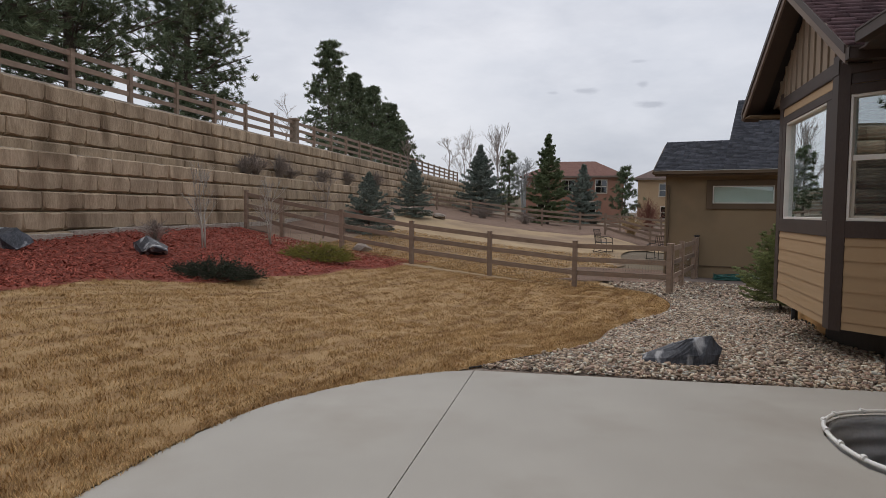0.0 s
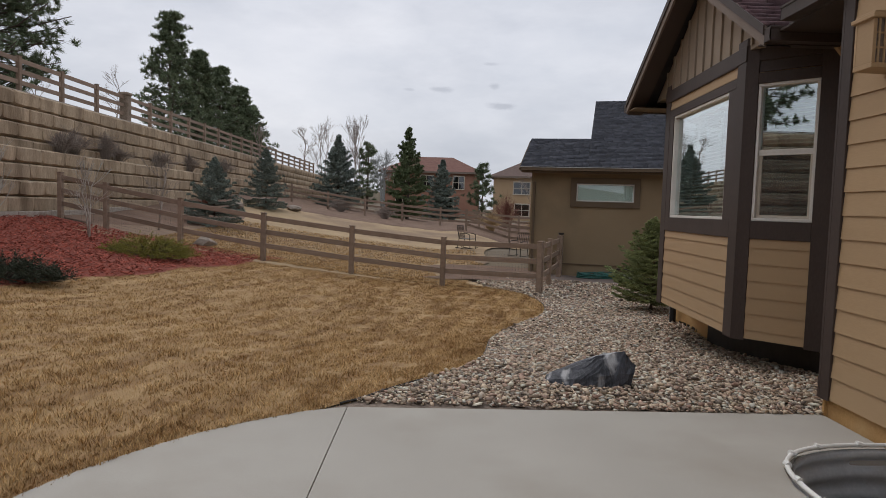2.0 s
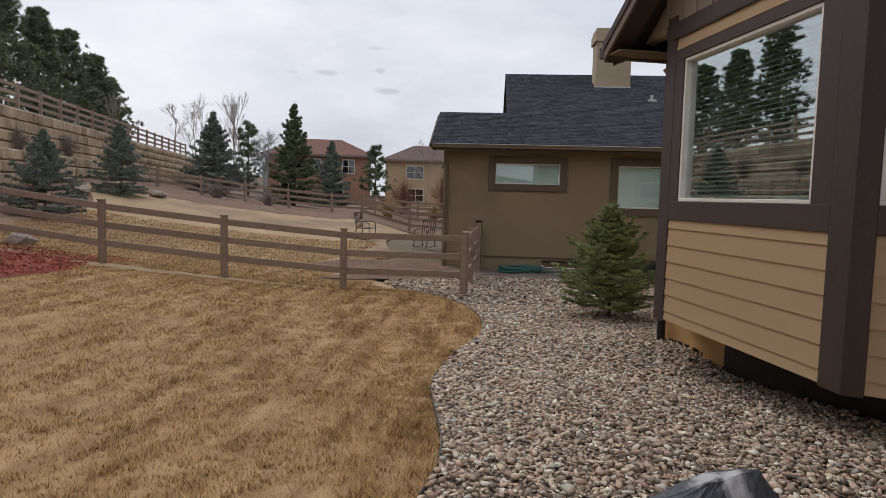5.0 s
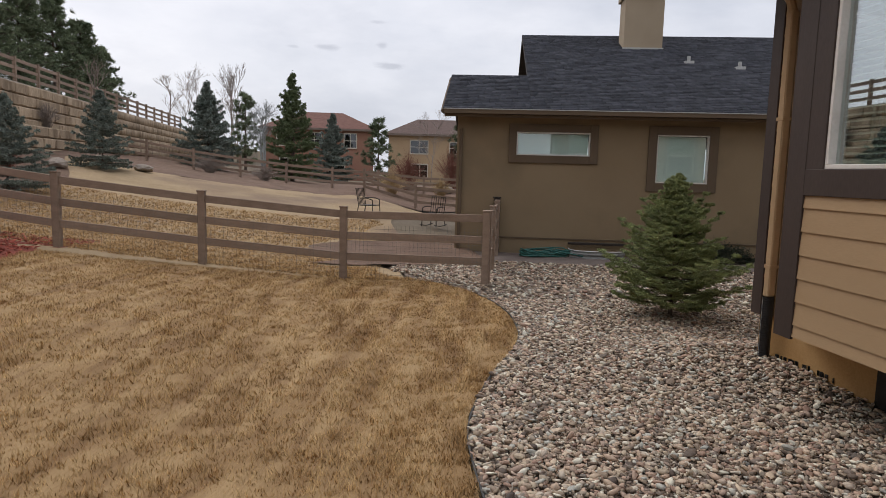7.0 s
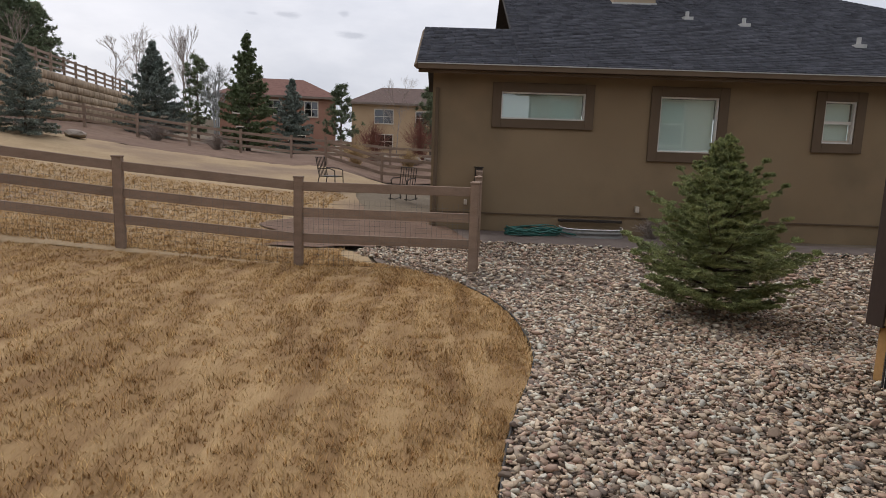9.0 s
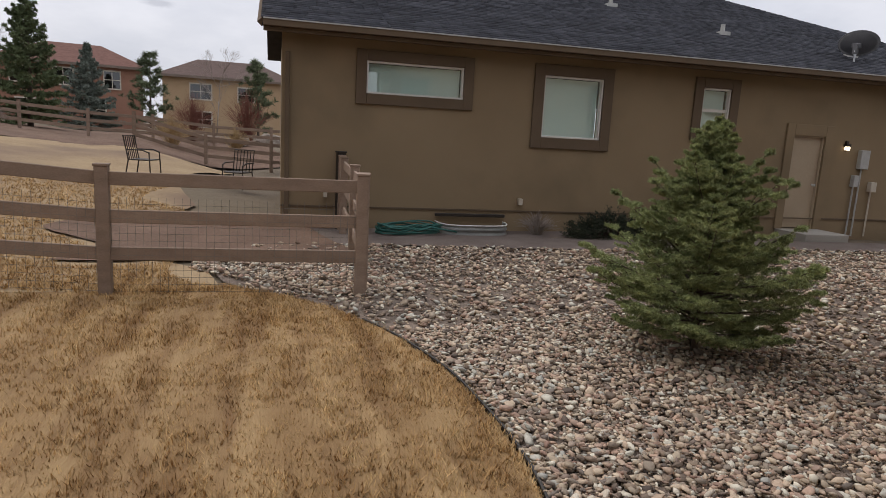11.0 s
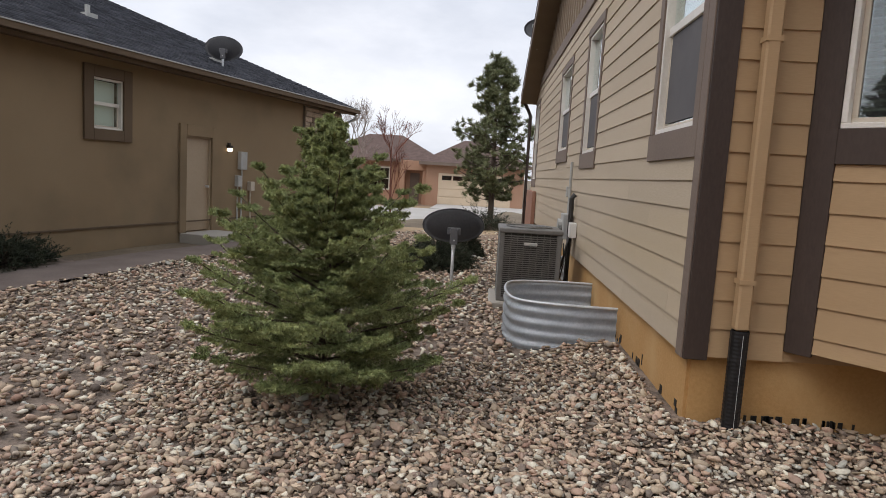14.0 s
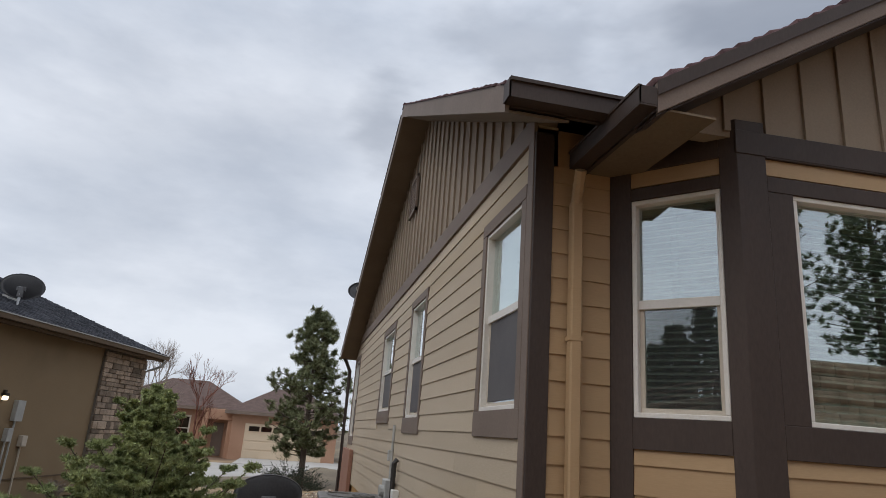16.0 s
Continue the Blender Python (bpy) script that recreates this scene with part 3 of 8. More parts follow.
class Wall:
    """A vertical wall face from a to b (plan), looking to its right-hand normal. s runs along it, d outwards."""

    def __init__(self, a, b):
        a, b = Vector((*a, 0)), Vector((*b, 0))
        t = (b - a).normalized()
        n = Vector((t.y, -t.x, 0))
        self.length = (b - a).length
        self.m = Matrix((( t.x, n.x, 0, a.x), (t.y, n.y, 0, a.y), (0, 0, 1, 0), (0, 0, 0, 1)))

    def core(self, name, mat, z0, z1, holes, thick=0.16, parent=None, back=0.0, s0=0.0, s1=None):
        s1 = self.length if s1 is None else s1
        ss = sorted({s0, s1, *(h[0] for h in holes), *(h[1] for h in holes)})
        zs = sorted({z0, z1, *(h[2] for h in holes), *(h[3] for h in holes)})
        rows = []
        for a, b in zip(ss, ss[1:]):
            for c, d in zip(zs, zs[1:]):
                sm, zm = (a + b) / 2, (c + d) / 2
                if not any(h[0] < sm < h[1] and h[2] < zm < h[3] for h in holes):
                    rows.append((a, b, -thick - back, -back, c, d))
        bm = boxes(*rows, m=self.m)
        bmesh.ops.remove_doubles(bm, verts=bm.verts, dist=0.0005)
        seen = {}
        for f in bm.faces:
            seen.setdefault(tuple(sorted(v.index for v in f.verts)), []).append(f)
        return tagged(part(name, bm, mat, parent), kind="" if parent else "structure")

    def boards(self, parent, mat, z0, z1, holes, s0=0.0, s1=None, step=0.178, name="siding_board"):
        """Lap siding, board by board, broken at the holes."""
        s1 = self.length if s1 is None else s1
        z = z0
        k = 0
        while z < z1 - 0.02:
            top = min(z + step + 0.012, z1 + 0.006)
            spans = [(s0, s1)]
            for h in holes:
                if h[2] < z + step * 0.5 < h[3]:
                    cut = []
                    for a, b in spans:
                        if h[1] <= a or h[0] >= b:
                            cut.append((a, b))
                            continue
                        if h[0] - a > 0.02:
                            cut.append((a, h[0]))
                        if b - h[1] > 0.02:
                            cut.append((h[1], b))
                    spans = cut
            for a, b in spans:
                pieces, c = [], a
                while b - c > 3.66:
                    nxt = c + (3.66 if pieces else 1.2 + (k * 1.37) % 2.4)
                    pieces.append((c, nxt))
                    c = nxt
                pieces.append((c, b))
                for p, q in pieces:
                    if q - p < 0.01:
                        continue
                    g = 0.001
                    vs = [(p + g, 0.0, z), (q - g, 0.0, z), (q - g, 0.018, z), (p + g, 0.018, z), (p + g, 0.0, top), (q - g, 0.0, top), (q - g, 0.006, top), (p + g, 0.006, top)]
                    me = bpy.data.meshes.new(name)
                    me.from_pydata([tuple(self.m @ Vector(v)) for v in vs], [], [(0, 1, 2, 3), (4, 7, 6, 5), (0, 4, 5, 1), (3, 2, 6, 7), (0, 3, 7, 4), (1, 5, 6, 2)])
                    bm = bmesh.new()
                    bm.from_mesh(me)
                    bmesh.ops.recalc_face_normals(bm, faces=bm.faces)
                    bm.to_mesh(me)
                    bm.free()
                    link_mesh(name, me, mat, parent)
            z += step
            k += 1

    def trim(self, name, rows, mat, parent, bevel=0.003):
        """Flat boards on the wall: rows of s0, s1, d0, d1, z0, z1."""
        return [part(name, boxes(r, m=self.m, bevel=bevel), mat, parent) for r in rows]


WINDOWS = [0]


def window(wall, s0, s1, z0, z1, style="picture", label="", frame_mat=None, depth=0.05, recess=0.03, glass=None):
    """A vinyl window in an opening of the wall: frame, panes, sashes."""
    WINDOWS[0] += 1
    frame_mat = frame_mat or M_WHITE
    ob = tagged(thing("window_%d" % WINDOWS[0]), label or "white vinyl window with glass pane in the wall", "window", kind="structure")
    f, d0, d1 = 0.034, -recess - depth, 0.012
    part("window_frame", boxes((s0, s1, d0, d1, z0, z0 + f), (s0, s1, d0, d1, z1 - f, z1), (s0, s0 + f, d0, d1, z0 + f, z1 - f), (s1 - f, s1, d0, d1, z0 + f, z1 - f), m=wall.m, bevel=0.004), frame_mat, ob)
    gl = -recess - 0.02
    if style == "picture":
        p = part("pane", boxes((s0 + f, s1 - f, gl - 0.006, gl, z0 + f, z1 - f), m=wall.m), glass or M_GLASS, ob)
        p.visible_shadow = False
    else:
        zm = (z0 + z1) / 2
        r = 0.032
        part("meeting_rail", boxes((s0 + f, s1 - f, gl - 0.03, gl + 0.03, zm - r, zm + r), m=wall.m, bevel=0.003), frame_mat, ob)
        sash = M_ALMOND if frame_mat is M_WHITE else frame_mat
        part("lower_sash", boxes((s0 + f, s1 - f, gl - 0.02, gl + 0.012, z0 + f, z0 + f + r), (s0 + f, s0 + f + r, gl - 0.02, gl + 0.012, z0 + f + r, zm - r), (s1 - f - r, s1 - f, gl - 0.02, gl + 0.012, z0 + f + r, zm - r), m=wall.m, bevel=0.002), sash, ob)
        for a, b in ((z0 + f + r, zm - r), (zm + r, z1 - f)):
            p = part("pane", boxes((s0 + f, s1 - f, gl - 0.006, gl, a, b), m=wall.m), glass or M_GLASS, ob)
            p.visible_shadow = False
    return ob


def blind(wall, s0, s1, z0, z1, back, label, tilt=28, pitch=0.05, mat=None):
    """A venetian blind hanging inside a window, slat by slat."""
    ob = thing("venetian_blind", label=label, category="window blind")
    part("headrail", boxes((s0, s1, back - 0.05, back, z1 - 0.05, z1), m=wall.m, bevel=0.003), mat or M_BLIND, ob)
    z = z0 + 0.03
    me = None
    t = radians(tilt)
    while z < z1 - 0.06:
        bm = bmesh.new()
        box(bm, s0, s1, -0.025, 0.025, -0.0015, 0.0015)
        m = wall.m @ Matrix.Translation((0, back - 0.025, z)) @ Matrix.Rotation(t, 4, "X")
        if me is None:
            bmesh.ops.recalc_face_normals(bm, faces=bm.faces)
            me = bpy.data.meshes.new("slat")
            bm.to_mesh(me)
            me.materials.append(mat or M_BLIND)
        bm.free()
        sl = new("slat", me)
        sl.parent = ob
        sl.matrix_basis = m
        z += pitch
    part("bottom_rail", boxes((s0, s1, back - 0.05, back, z0, z0 + 0.02), m=wall.m), mat or M_BLIND, ob)
    return ob


def shingles(name, parent, mat, a, b, top_a, top_b, step=0.14, tab=0.32, thick=0.012, seed=1, keep=None):
    """Courses of shingle tabs on a roof plane between the eave a-b and the upper edge top_a-top_b."""
    rng = np.random.default_rng(seed)
    a, b, ta, tb = (np.array(p, float) for p in (a, b, top_a, top_b))
    rise = np.linalg.norm((ta + tb - a - b) / 2)
    along = (b - a) / np.linalg.norm(b - a)
    upv = np.cross(along, np.cross(ta - a, along))
    upv /= np.linalg.norm(upv)
    nrm = np.cross(along, upv)
    if nrm[2] < 0:
        nrm = -nrm
    height = float(np.dot(ta - a, upv))
    vs, fs = [], []
    k = 0
    while k * step < height - 0.02:
        f = k * step / height
        p, q = a + (ta - a) * f, b + (tb - b) * f
        w = float(np.linalg.norm(q - p))
        x = -tab * rng.random()
        while x < w:
            width = tab * (0.55 + 0.9 * rng.random())
            x0, x1 = max(0.0, x), min(w, x + width - 0.006)
            x += width
            if x1 - x0 < 0.02:
                continue
            drop = 0.018 * rng.random()
            lift = thick * (0.8 + 0.9 * rng.random())
            o = len(vs)
            lo, hi = -drop, step * 1.12
            for s in (x0, x1):
                for u, h in ((lo, 0.001), (lo, lift + 0.006), (hi, 0.001), (hi, 0.003)):
                    vs.append(p + along * s + upv * u + nrm * h)
            fs += [(o, o + 1, o + 5, o + 4), (o + 1, o + 3, o + 7, o + 5), (o, o + 2, o + 3, o + 1), (o + 4, o + 5, o + 7, o + 6)]
        k += 1
    ob = quick_mesh(name, vs, fs, mat, parent)
    ob["kind"] = "stuff"
    return ob


def slab(name, corners, thick, mat, parent=None):
    """A roof slab: four or three corners, thickened downwards."""
    bm = bmesh.new()
    hi = [bm.verts.new(c) for c in corners]
    lo = [bm.verts.new((c[0], c[1], c[2] - thick)) for c in corners]
    bm.faces.new(hi)
    bm.faces.new(lo[::-1])
    for i in range(len(hi)):
        j = (i + 1) % len(hi)
        bm.faces.new((hi[i], lo[i], lo[j], hi[j]))
    bmesh.ops.recalc_face_normals(bm, faces=bm.faces)
    return part(name, bm, mat, parent)


# ---- ground ----
def ground_sheet():
    """One sheet to the horizon, with the terrace behind the retaining wall and the pit of the patio's window well."""
    xs = sorted({*np.round(np.arange(-11.3, 16.1, 0.6), 2), *np.arange(18, 62, 3.0), -11.9, -11.98, -12.2, -12.5, -12.58, -13.0, -14, -16, -19, -24, -32, -50, -90, -180, -500, -1500, 70, 100, 180, 500, 1500, 1.86, 1.9, 3.1, 3.14})
    ys = sorted({*np.round(np.arange(-8, 40, 0.6), 2), *np.arange(42, 90, 4.0), -12, -18, -30, -60, -150, -500, -1500, 110, 150, 250, 500, 1500, 2.60, 2.64, 4.40, 4.44})
    vs = []
    for y in ys:
        for x in xs:
            if x > -11.94:
                z = ground_z(x, y) - (0.22 if 1.5 < x < 9.0 and 8.0 < y < 13.5 else 0.05)
                if y < 5.0 and -2.9 < x < 3.6:
                    z = -0.13
                if 1.88 < x < 3.12 and 2.62 < y < 4.42:
                    z = -1.15
            elif x > -12.53:
                z = 2.75
            else:
                z = 4.6 + 0.35 * S(-13, -20, x) + 0.1 * noise.noise((x * 0.3, y * 0.3, 5))
            vs.append((x, y, z))
    w = len(xs)
    fs = [(j * w + i, j * w + i + 1, (j + 1) * w + i + 1, (j + 1) * w + i) for j in range(len(ys) - 1) for i in range(w - 1)]
    return tagged(quick_mesh("ground", vs, fs, M_SOIL, smooth=False), "bare dry brown soil and winter turf", "ground", kind="structure")


def strip(name, left, right, y0, y1, dy, cols, lift, mat, label, bumpy=0.0):
    """A sheet over the ground between two edge lines."""
    n = int(round((y1 - y0) / dy)) + 1
    vs = []
    for j in range(n):
        y = y0 + (y1 - y0) * j / (n - 1)
        a, b = left(y), right(y)
        for i in range(cols + 1):
            x = a + (b - a) * i / cols
            vs.append((x, y, ground_z(x, y) + lift + bumpy * (noise.noise((x * 1.7, y * 1.7, 3)) + 0.55 * noise.noise((x * 4.3, y * 5.1, 8)))))
    w = cols + 1
    fs = [(j * w + i, j * w + i + 1, (j + 1) * w + i + 1, (j + 1) * w + i) for j in range(n - 1) for i in range(cols)]
    return tagged(quick_mesh(name, vs, fs, mat, smooth=True), label, "ground", kind="structure")


FENCE_POSTS = ((-11.15, 19.0), (-9.7, 18.75), (-7.35, 18.2), (-4.92, 17.8), (-2.46, 17.57), (0.03, 17.25), (2.49, 16.48))


def fence_line(x):
    return curve_at(FENCE_POSTS, x)


ground_sheet()
lawn = strip("lawn", mulch_edge, lawn_edge, -12, 17.4, 0.12, 80, -0.005, M_THATCH, "dormant tan mown lawn with faint stripes", 0.02)
strip("mulch_bed", lambda y: -11.8, lambda y: mulch_edge(y) + 0.06, -12, 19.0, 0.3, 20, 0.0, M_MULCHBED, "red wood mulch planting bed below the retaining wall", 0.03)
strip("far_lawn", lambda y: -9.6 + 1.4 * math.sin(y * 0.3), lambda y: 1.15 - 0.95 * S(18.2, 19.2, y) + 1.6 * S(22.0, 23.5, y) + 3.0 * S(26, 36, y), 17.3, 34.4, 0.45, 24, 0.0, M_FARLAWN, "dormant tan lawn of the neighbouring yard", 0.025)
strip("gravel_bed", lambda y: lawn_edge(y) + 0.02, lambda y: 4.1, 4.93, 16.6, 0.15, 20, -0.012, M_GRAVELBED, "river rock gravel bed beside the house", 0.006)
strip("gravel_bed", lambda y: 4.1, lambda y: 17.1, 11.2, 16.6, 0.15, 40, -0.012, M_GRAVELBED, "river rock gravel bed between the houses", 0.006)
strip("gravel_bed", lambda y: lawn_edge(y) + 0.02, lambda y: 3.4, 16.6, 18.9, 0.15, 14, -0.008, M_GRAVELBED, "river rock gravel behind the end of the fence", 0.01)
strip("far_mulch", lambda y: -0.3 + 0.4 * math.sin(y * 2.3), lambda y: 3.3, 18.8, 22.5, 0.25, 12, 0.035, M_FARMULCH, "dark brown mulch beside the stucco house", 0.02)
strip("gravel_bed", lambda y: 2.2, lambda y: 10.0, 16.6, 20.9, 0.3, 12, -0.022, M_GRAVELBED, "river rock gravel strip between the houses", 0.02)
U0, UV, VV = Vector((2.95, 21.55, 0)), Vector((0.9675, -0.2529, 0)), Vector((0.2529, 0.9675, 0))


def nb(u, v, z=0.0):
    """A point beside the neighbouring house: along its side wall, inwards, height."""
    return tuple(U0 + UV * u + VV * v + Vector((0, 0, z)))


def side_path():
    bm = bmesh.new()
    rows = []
    for k in range(45):
        u = 0.3 + k * 0.42
        wob = 0.1 * math.sin(u * 0.9)
        rows.append([bm.verts.new((*nb(u, v)[:2], ground_z(*nb(u, v)[:2]) + 0.012)) for v in (-2.05 + wob, -1.5, -0.95 + wob * 0.5)])
    for a, b in zip(rows, rows[1:]):
        for i in range(2):
            bm.faces.new((a[i], a[i + 1], b[i + 1], b[i]))
    bmesh.ops.recalc_face_normals(bm, faces=bm.faces)
    return tagged(part("path", bm, M_PATH), "packed brown path along the stucco house", "path", kind="structure")


side_path()
strip("bed", lambda y: 3.4, lambda y: 9.5, 19.6, 21.3, 0.3, 10, -0.012, M_PATH, "brown mulch bed at the foot of the stucco wall", 0.02)
street = tagged(part("road", boxes((23.5, 40, -60, 60, -1.3, -0.93)), M_STREET), "pale concrete residential street", "road", kind="structure")
driveway = tagged(part("driveway", boxes((39.9, 48.0, 9.0, 15.8, -1.3, -0.9)), M_STREET), "pale concrete driveway", "driveway", kind="structure")
strip("far_mulch", lambda y: -11.85, lambda y: 2.5 + 5.5 * S(34, 38, y), 34.2, 54, 0.6, 30, -0.005, M_FARMULCH, "weathered brown mulch under the spruces of the far yard", 0.05)
strip("far_mulch", lambda y: -11.85, lambda y: -9.3 + 1.4 * math.sin(y * 0.3), 19.3, 34.1, 0.6, 8, -0.012, M_FARMULCH, "weathered brown mulch along the retaining wall", 0.04)
strip("front_lawn", lambda y: 17.5, lambda y: 23.4, 8, 40, 2.0, 6, 0.02, M_FARLAWN, "dormant front lawn beside the street")
strip("front_lawn", lambda y: 40.1, lambda y: 70, 16, 60, 3.0, 6, 0.06, M_FARLAWN, "dormant front lawn across the street")

# patio slab, notched for the window well, with one tooled joint
WELL = [(3.0, 2.72), (2.55, 2.74), (2.22, 2.84), (2.03, 3.06), (1.97, 3.35), (1.98, 3.7), (2.06, 3.96), (2.25, 4.18), (2.6, 4.31), (3.0, 4.33)]
curve = [(lawn_edge(y), y) for y in np.arange(4.85, -9.1, -0.25)]
joint = -0.85
left_part = [(joint - 0.004, 4.98), (joint - 0.004, -9), (curve[-1][0], -9)] + curve[::-1][1:] + [(-0.98, 4.93)]
patio = tagged(part("patio", prism(left_part, -0.12, 0.0), M_CONCRETE), "pale broom-finished concrete patio", "patio", kind="structure")
right_part = [(joint + 0.004, 4.98), (joint + 0.004, -9), (3.0, -9)] + WELL + [(3.0, 5.12)]
part("slab", prism(right_part, -0.12, 0.0), M_CONCRETE, patio)
part("joint_bed", boxes((joint - 0.02, joint + 0.02, -9, 4.95, -0.12, -0.012)), M_GRAVELBED, patio)


def edging():
    pts = [(lawn_edge(y) + 0.02, y, ground_z(lawn_edge(y), y) + 0.008) for y in np.arange(5.05, 15.6, 0.12)]
    return tagged(part("lawn_edging", tube(pts, 0.010, 5), M_EDGING), "black steel lawn edging strip", "edging", kind="structure")


edging()


# ---- retaining wall of split-face blocks in two tiers ----
def block_mesh(seed):
    """A big block with a tooled edge and a rough, bulging face towards +x."""
    rng = random.Random(seed)
    L, H, D = 1.16, 0.45, 0.5
    bm = bmesh.new()
    ny, nz = 7, 4
    grid = []
    for j in range(nz):
        row = []
        for i in range(ny):
            edge = i in (0, ny - 1) or j in (0, nz - 1)
            y, z = L * (i / (ny - 1) - 0.5), H * j / (nz - 1)
            if edge:
                x = (-0.12 if j == 0 else -0.05 if j == nz - 1 else -0.012) + rng.uniform(-0.008, 0.006)
            else:
                x = 0.012 + rng.uniform(-0.012, 0.016)
                y += rng.uniform(-0.03, 0.03)
                z += rng.uniform(-0.02, 0.02)
                if i in (1, ny - 2):
                    y += -0.15 if i == 1 else 0.15
                z += -0.085 if j == 1 else 0.10
            row.append(bm.verts.new((x, y, z)))
        grid.append(row)
    for j in range(nz - 1):
        for i in range(ny - 1):
            bm.faces.new((grid[j][i], grid[j][i + 1], grid[j + 1][i + 1], grid[j + 1][i]))
    back = [bm.verts.new((-D, y, z)) for y, z in ((-L / 2, 0), (L / 2, 0), (L / 2, H), (-L / 2, H))]
    bm.faces.new([*grid[-1], back[2], back[3]])
    bm.faces.new([*[r[0] for r in grid], back[3], back[0]])
    bm.faces.new([*[r[-1] for r in grid][::-1], back[1], back[2]])
    bmesh.ops.recalc_face_normals(bm, faces=bm.faces)
    me = bpy.data.meshes.new("block")
    bm.to_mesh(me)
    bm.free()
    me.materials.append(M_BLOCK)
    return me


def retaining_wall():
    wall = tagged(part("wall_retaining", boxes((-12.15, -11.95, -16, 75, 0.2, 2.8), (-12.75, -12.45, -16, 75, 2.5, 4.5)), M_BLOCKFAR), "two-tier retaining wall of split-face tan blocks", "retaining wall", kind="structure")
    meshes = [block_mesh(k) for k in range(6)]
    arrays = []
    for me in meshes:
        me.calc_loop_triangles()
        co = np.zeros(len(me.vertices) * 3)
        me.vertices.foreach_get("co", co)
        tri = np.zeros(len(me.loop_triangles) * 3, np.int32)
        me.loop_triangles.foreach_get("vertices", tri)
        arrays.append((co.reshape(-1, 3), tri.reshape(-1, 3)))
    rng = random.Random(7)
    vs, fs, o = [], [], 0
    for tier, (x0, z0, rows) in enumerate(((-11.5, 0.62, 5), (-12.08, 2.72, 4))):
        for r in range(rows):
            shift = 0.58 * (r % 2) + 0.21 * tier
            for k in range(78):
                y = -15.5 + k * 1.17 + shift
                z = z0 + 0.458 * r + rng.uniform(-0.004, 0.004)
                x = x0 - 0.045 * r + rng.uniform(-0.012, 0.012)
                pick = rng.randrange(6)
                if 5.0 < y < 41.0 and not (tier == 0 and r == 0):
                    ob = new("block", meshes[pick])
                    ob.parent = wall
                    ob.matrix_basis = Matrix.Translation((x, y, z))
                elif y > 5.0 or tier or r:
                    co, tri = arrays[pick]
                    vs.append(co + (x, y, z))
                    fs.append(tri + o)
                    o += len(co)
    rest = quick_mesh("far_blocks", np.concatenate(vs), np.concatenate(fs), M_BLOCKFAR, wall)
    rest["kind"] = "stuff"
    # pale footing course along the mulch
    foot = boxes((-0.2, 0.0, 0.0, 1.48, -0.3, 0.1), bevel=0.012)
    footing = bpy.data.meshes.new("footing_block")
    foot.to_mesh(footing)
    foot.free()
    footing.materials.append(M_LEDGE)
    for k in range(16):
        y = 1.0 + 1.5 * k
        ob = new("footing_block", footing)
        ob.parent = wall
        ob.matrix_basis = Matrix.Translation((-11.40, y, ground_z(-11.4, y + 0.7) + rng.uniform(0.0, 0.05)))
    # gravel ledge and cap soil
    part("ledge", boxes((-12.4, -11.72, -16, 75, 2.6, 2.893)), M_LEDGE, wall)
    part("cap_soil", boxes((-14.5, -12.36, -16, 75, 4.3, 4.60)), M_LEDGE, wall)
    return wall


retaining_wall()
tagged(part("terrace", boxes((-30, -14.6, -30, 90, 4.55, 4.95)), M_SNOW), "upper terrace ground with patches of old snow", "ground", kind="structure")


# ---- rail fences ----
def post_mesh(h, w=0.125):
    bm = boxes((-w / 2, w / 2, -w / 2, w / 2, -0.3, h), bevel=0.008)
    box(bm, -w / 2 - 0.008, w / 2 + 0.008, -w / 2 - 0.008, w / 2 + 0.008, h, h + 0.025, bevel=0.004)
    bmesh.ops.recalc_face_normals(bm, faces=bm.faces)
    me = bpy.data.meshes.new("post")
    bm.to_mesh(me)
    bm.free()
    me.materials.append(M_FENCE)
    return me


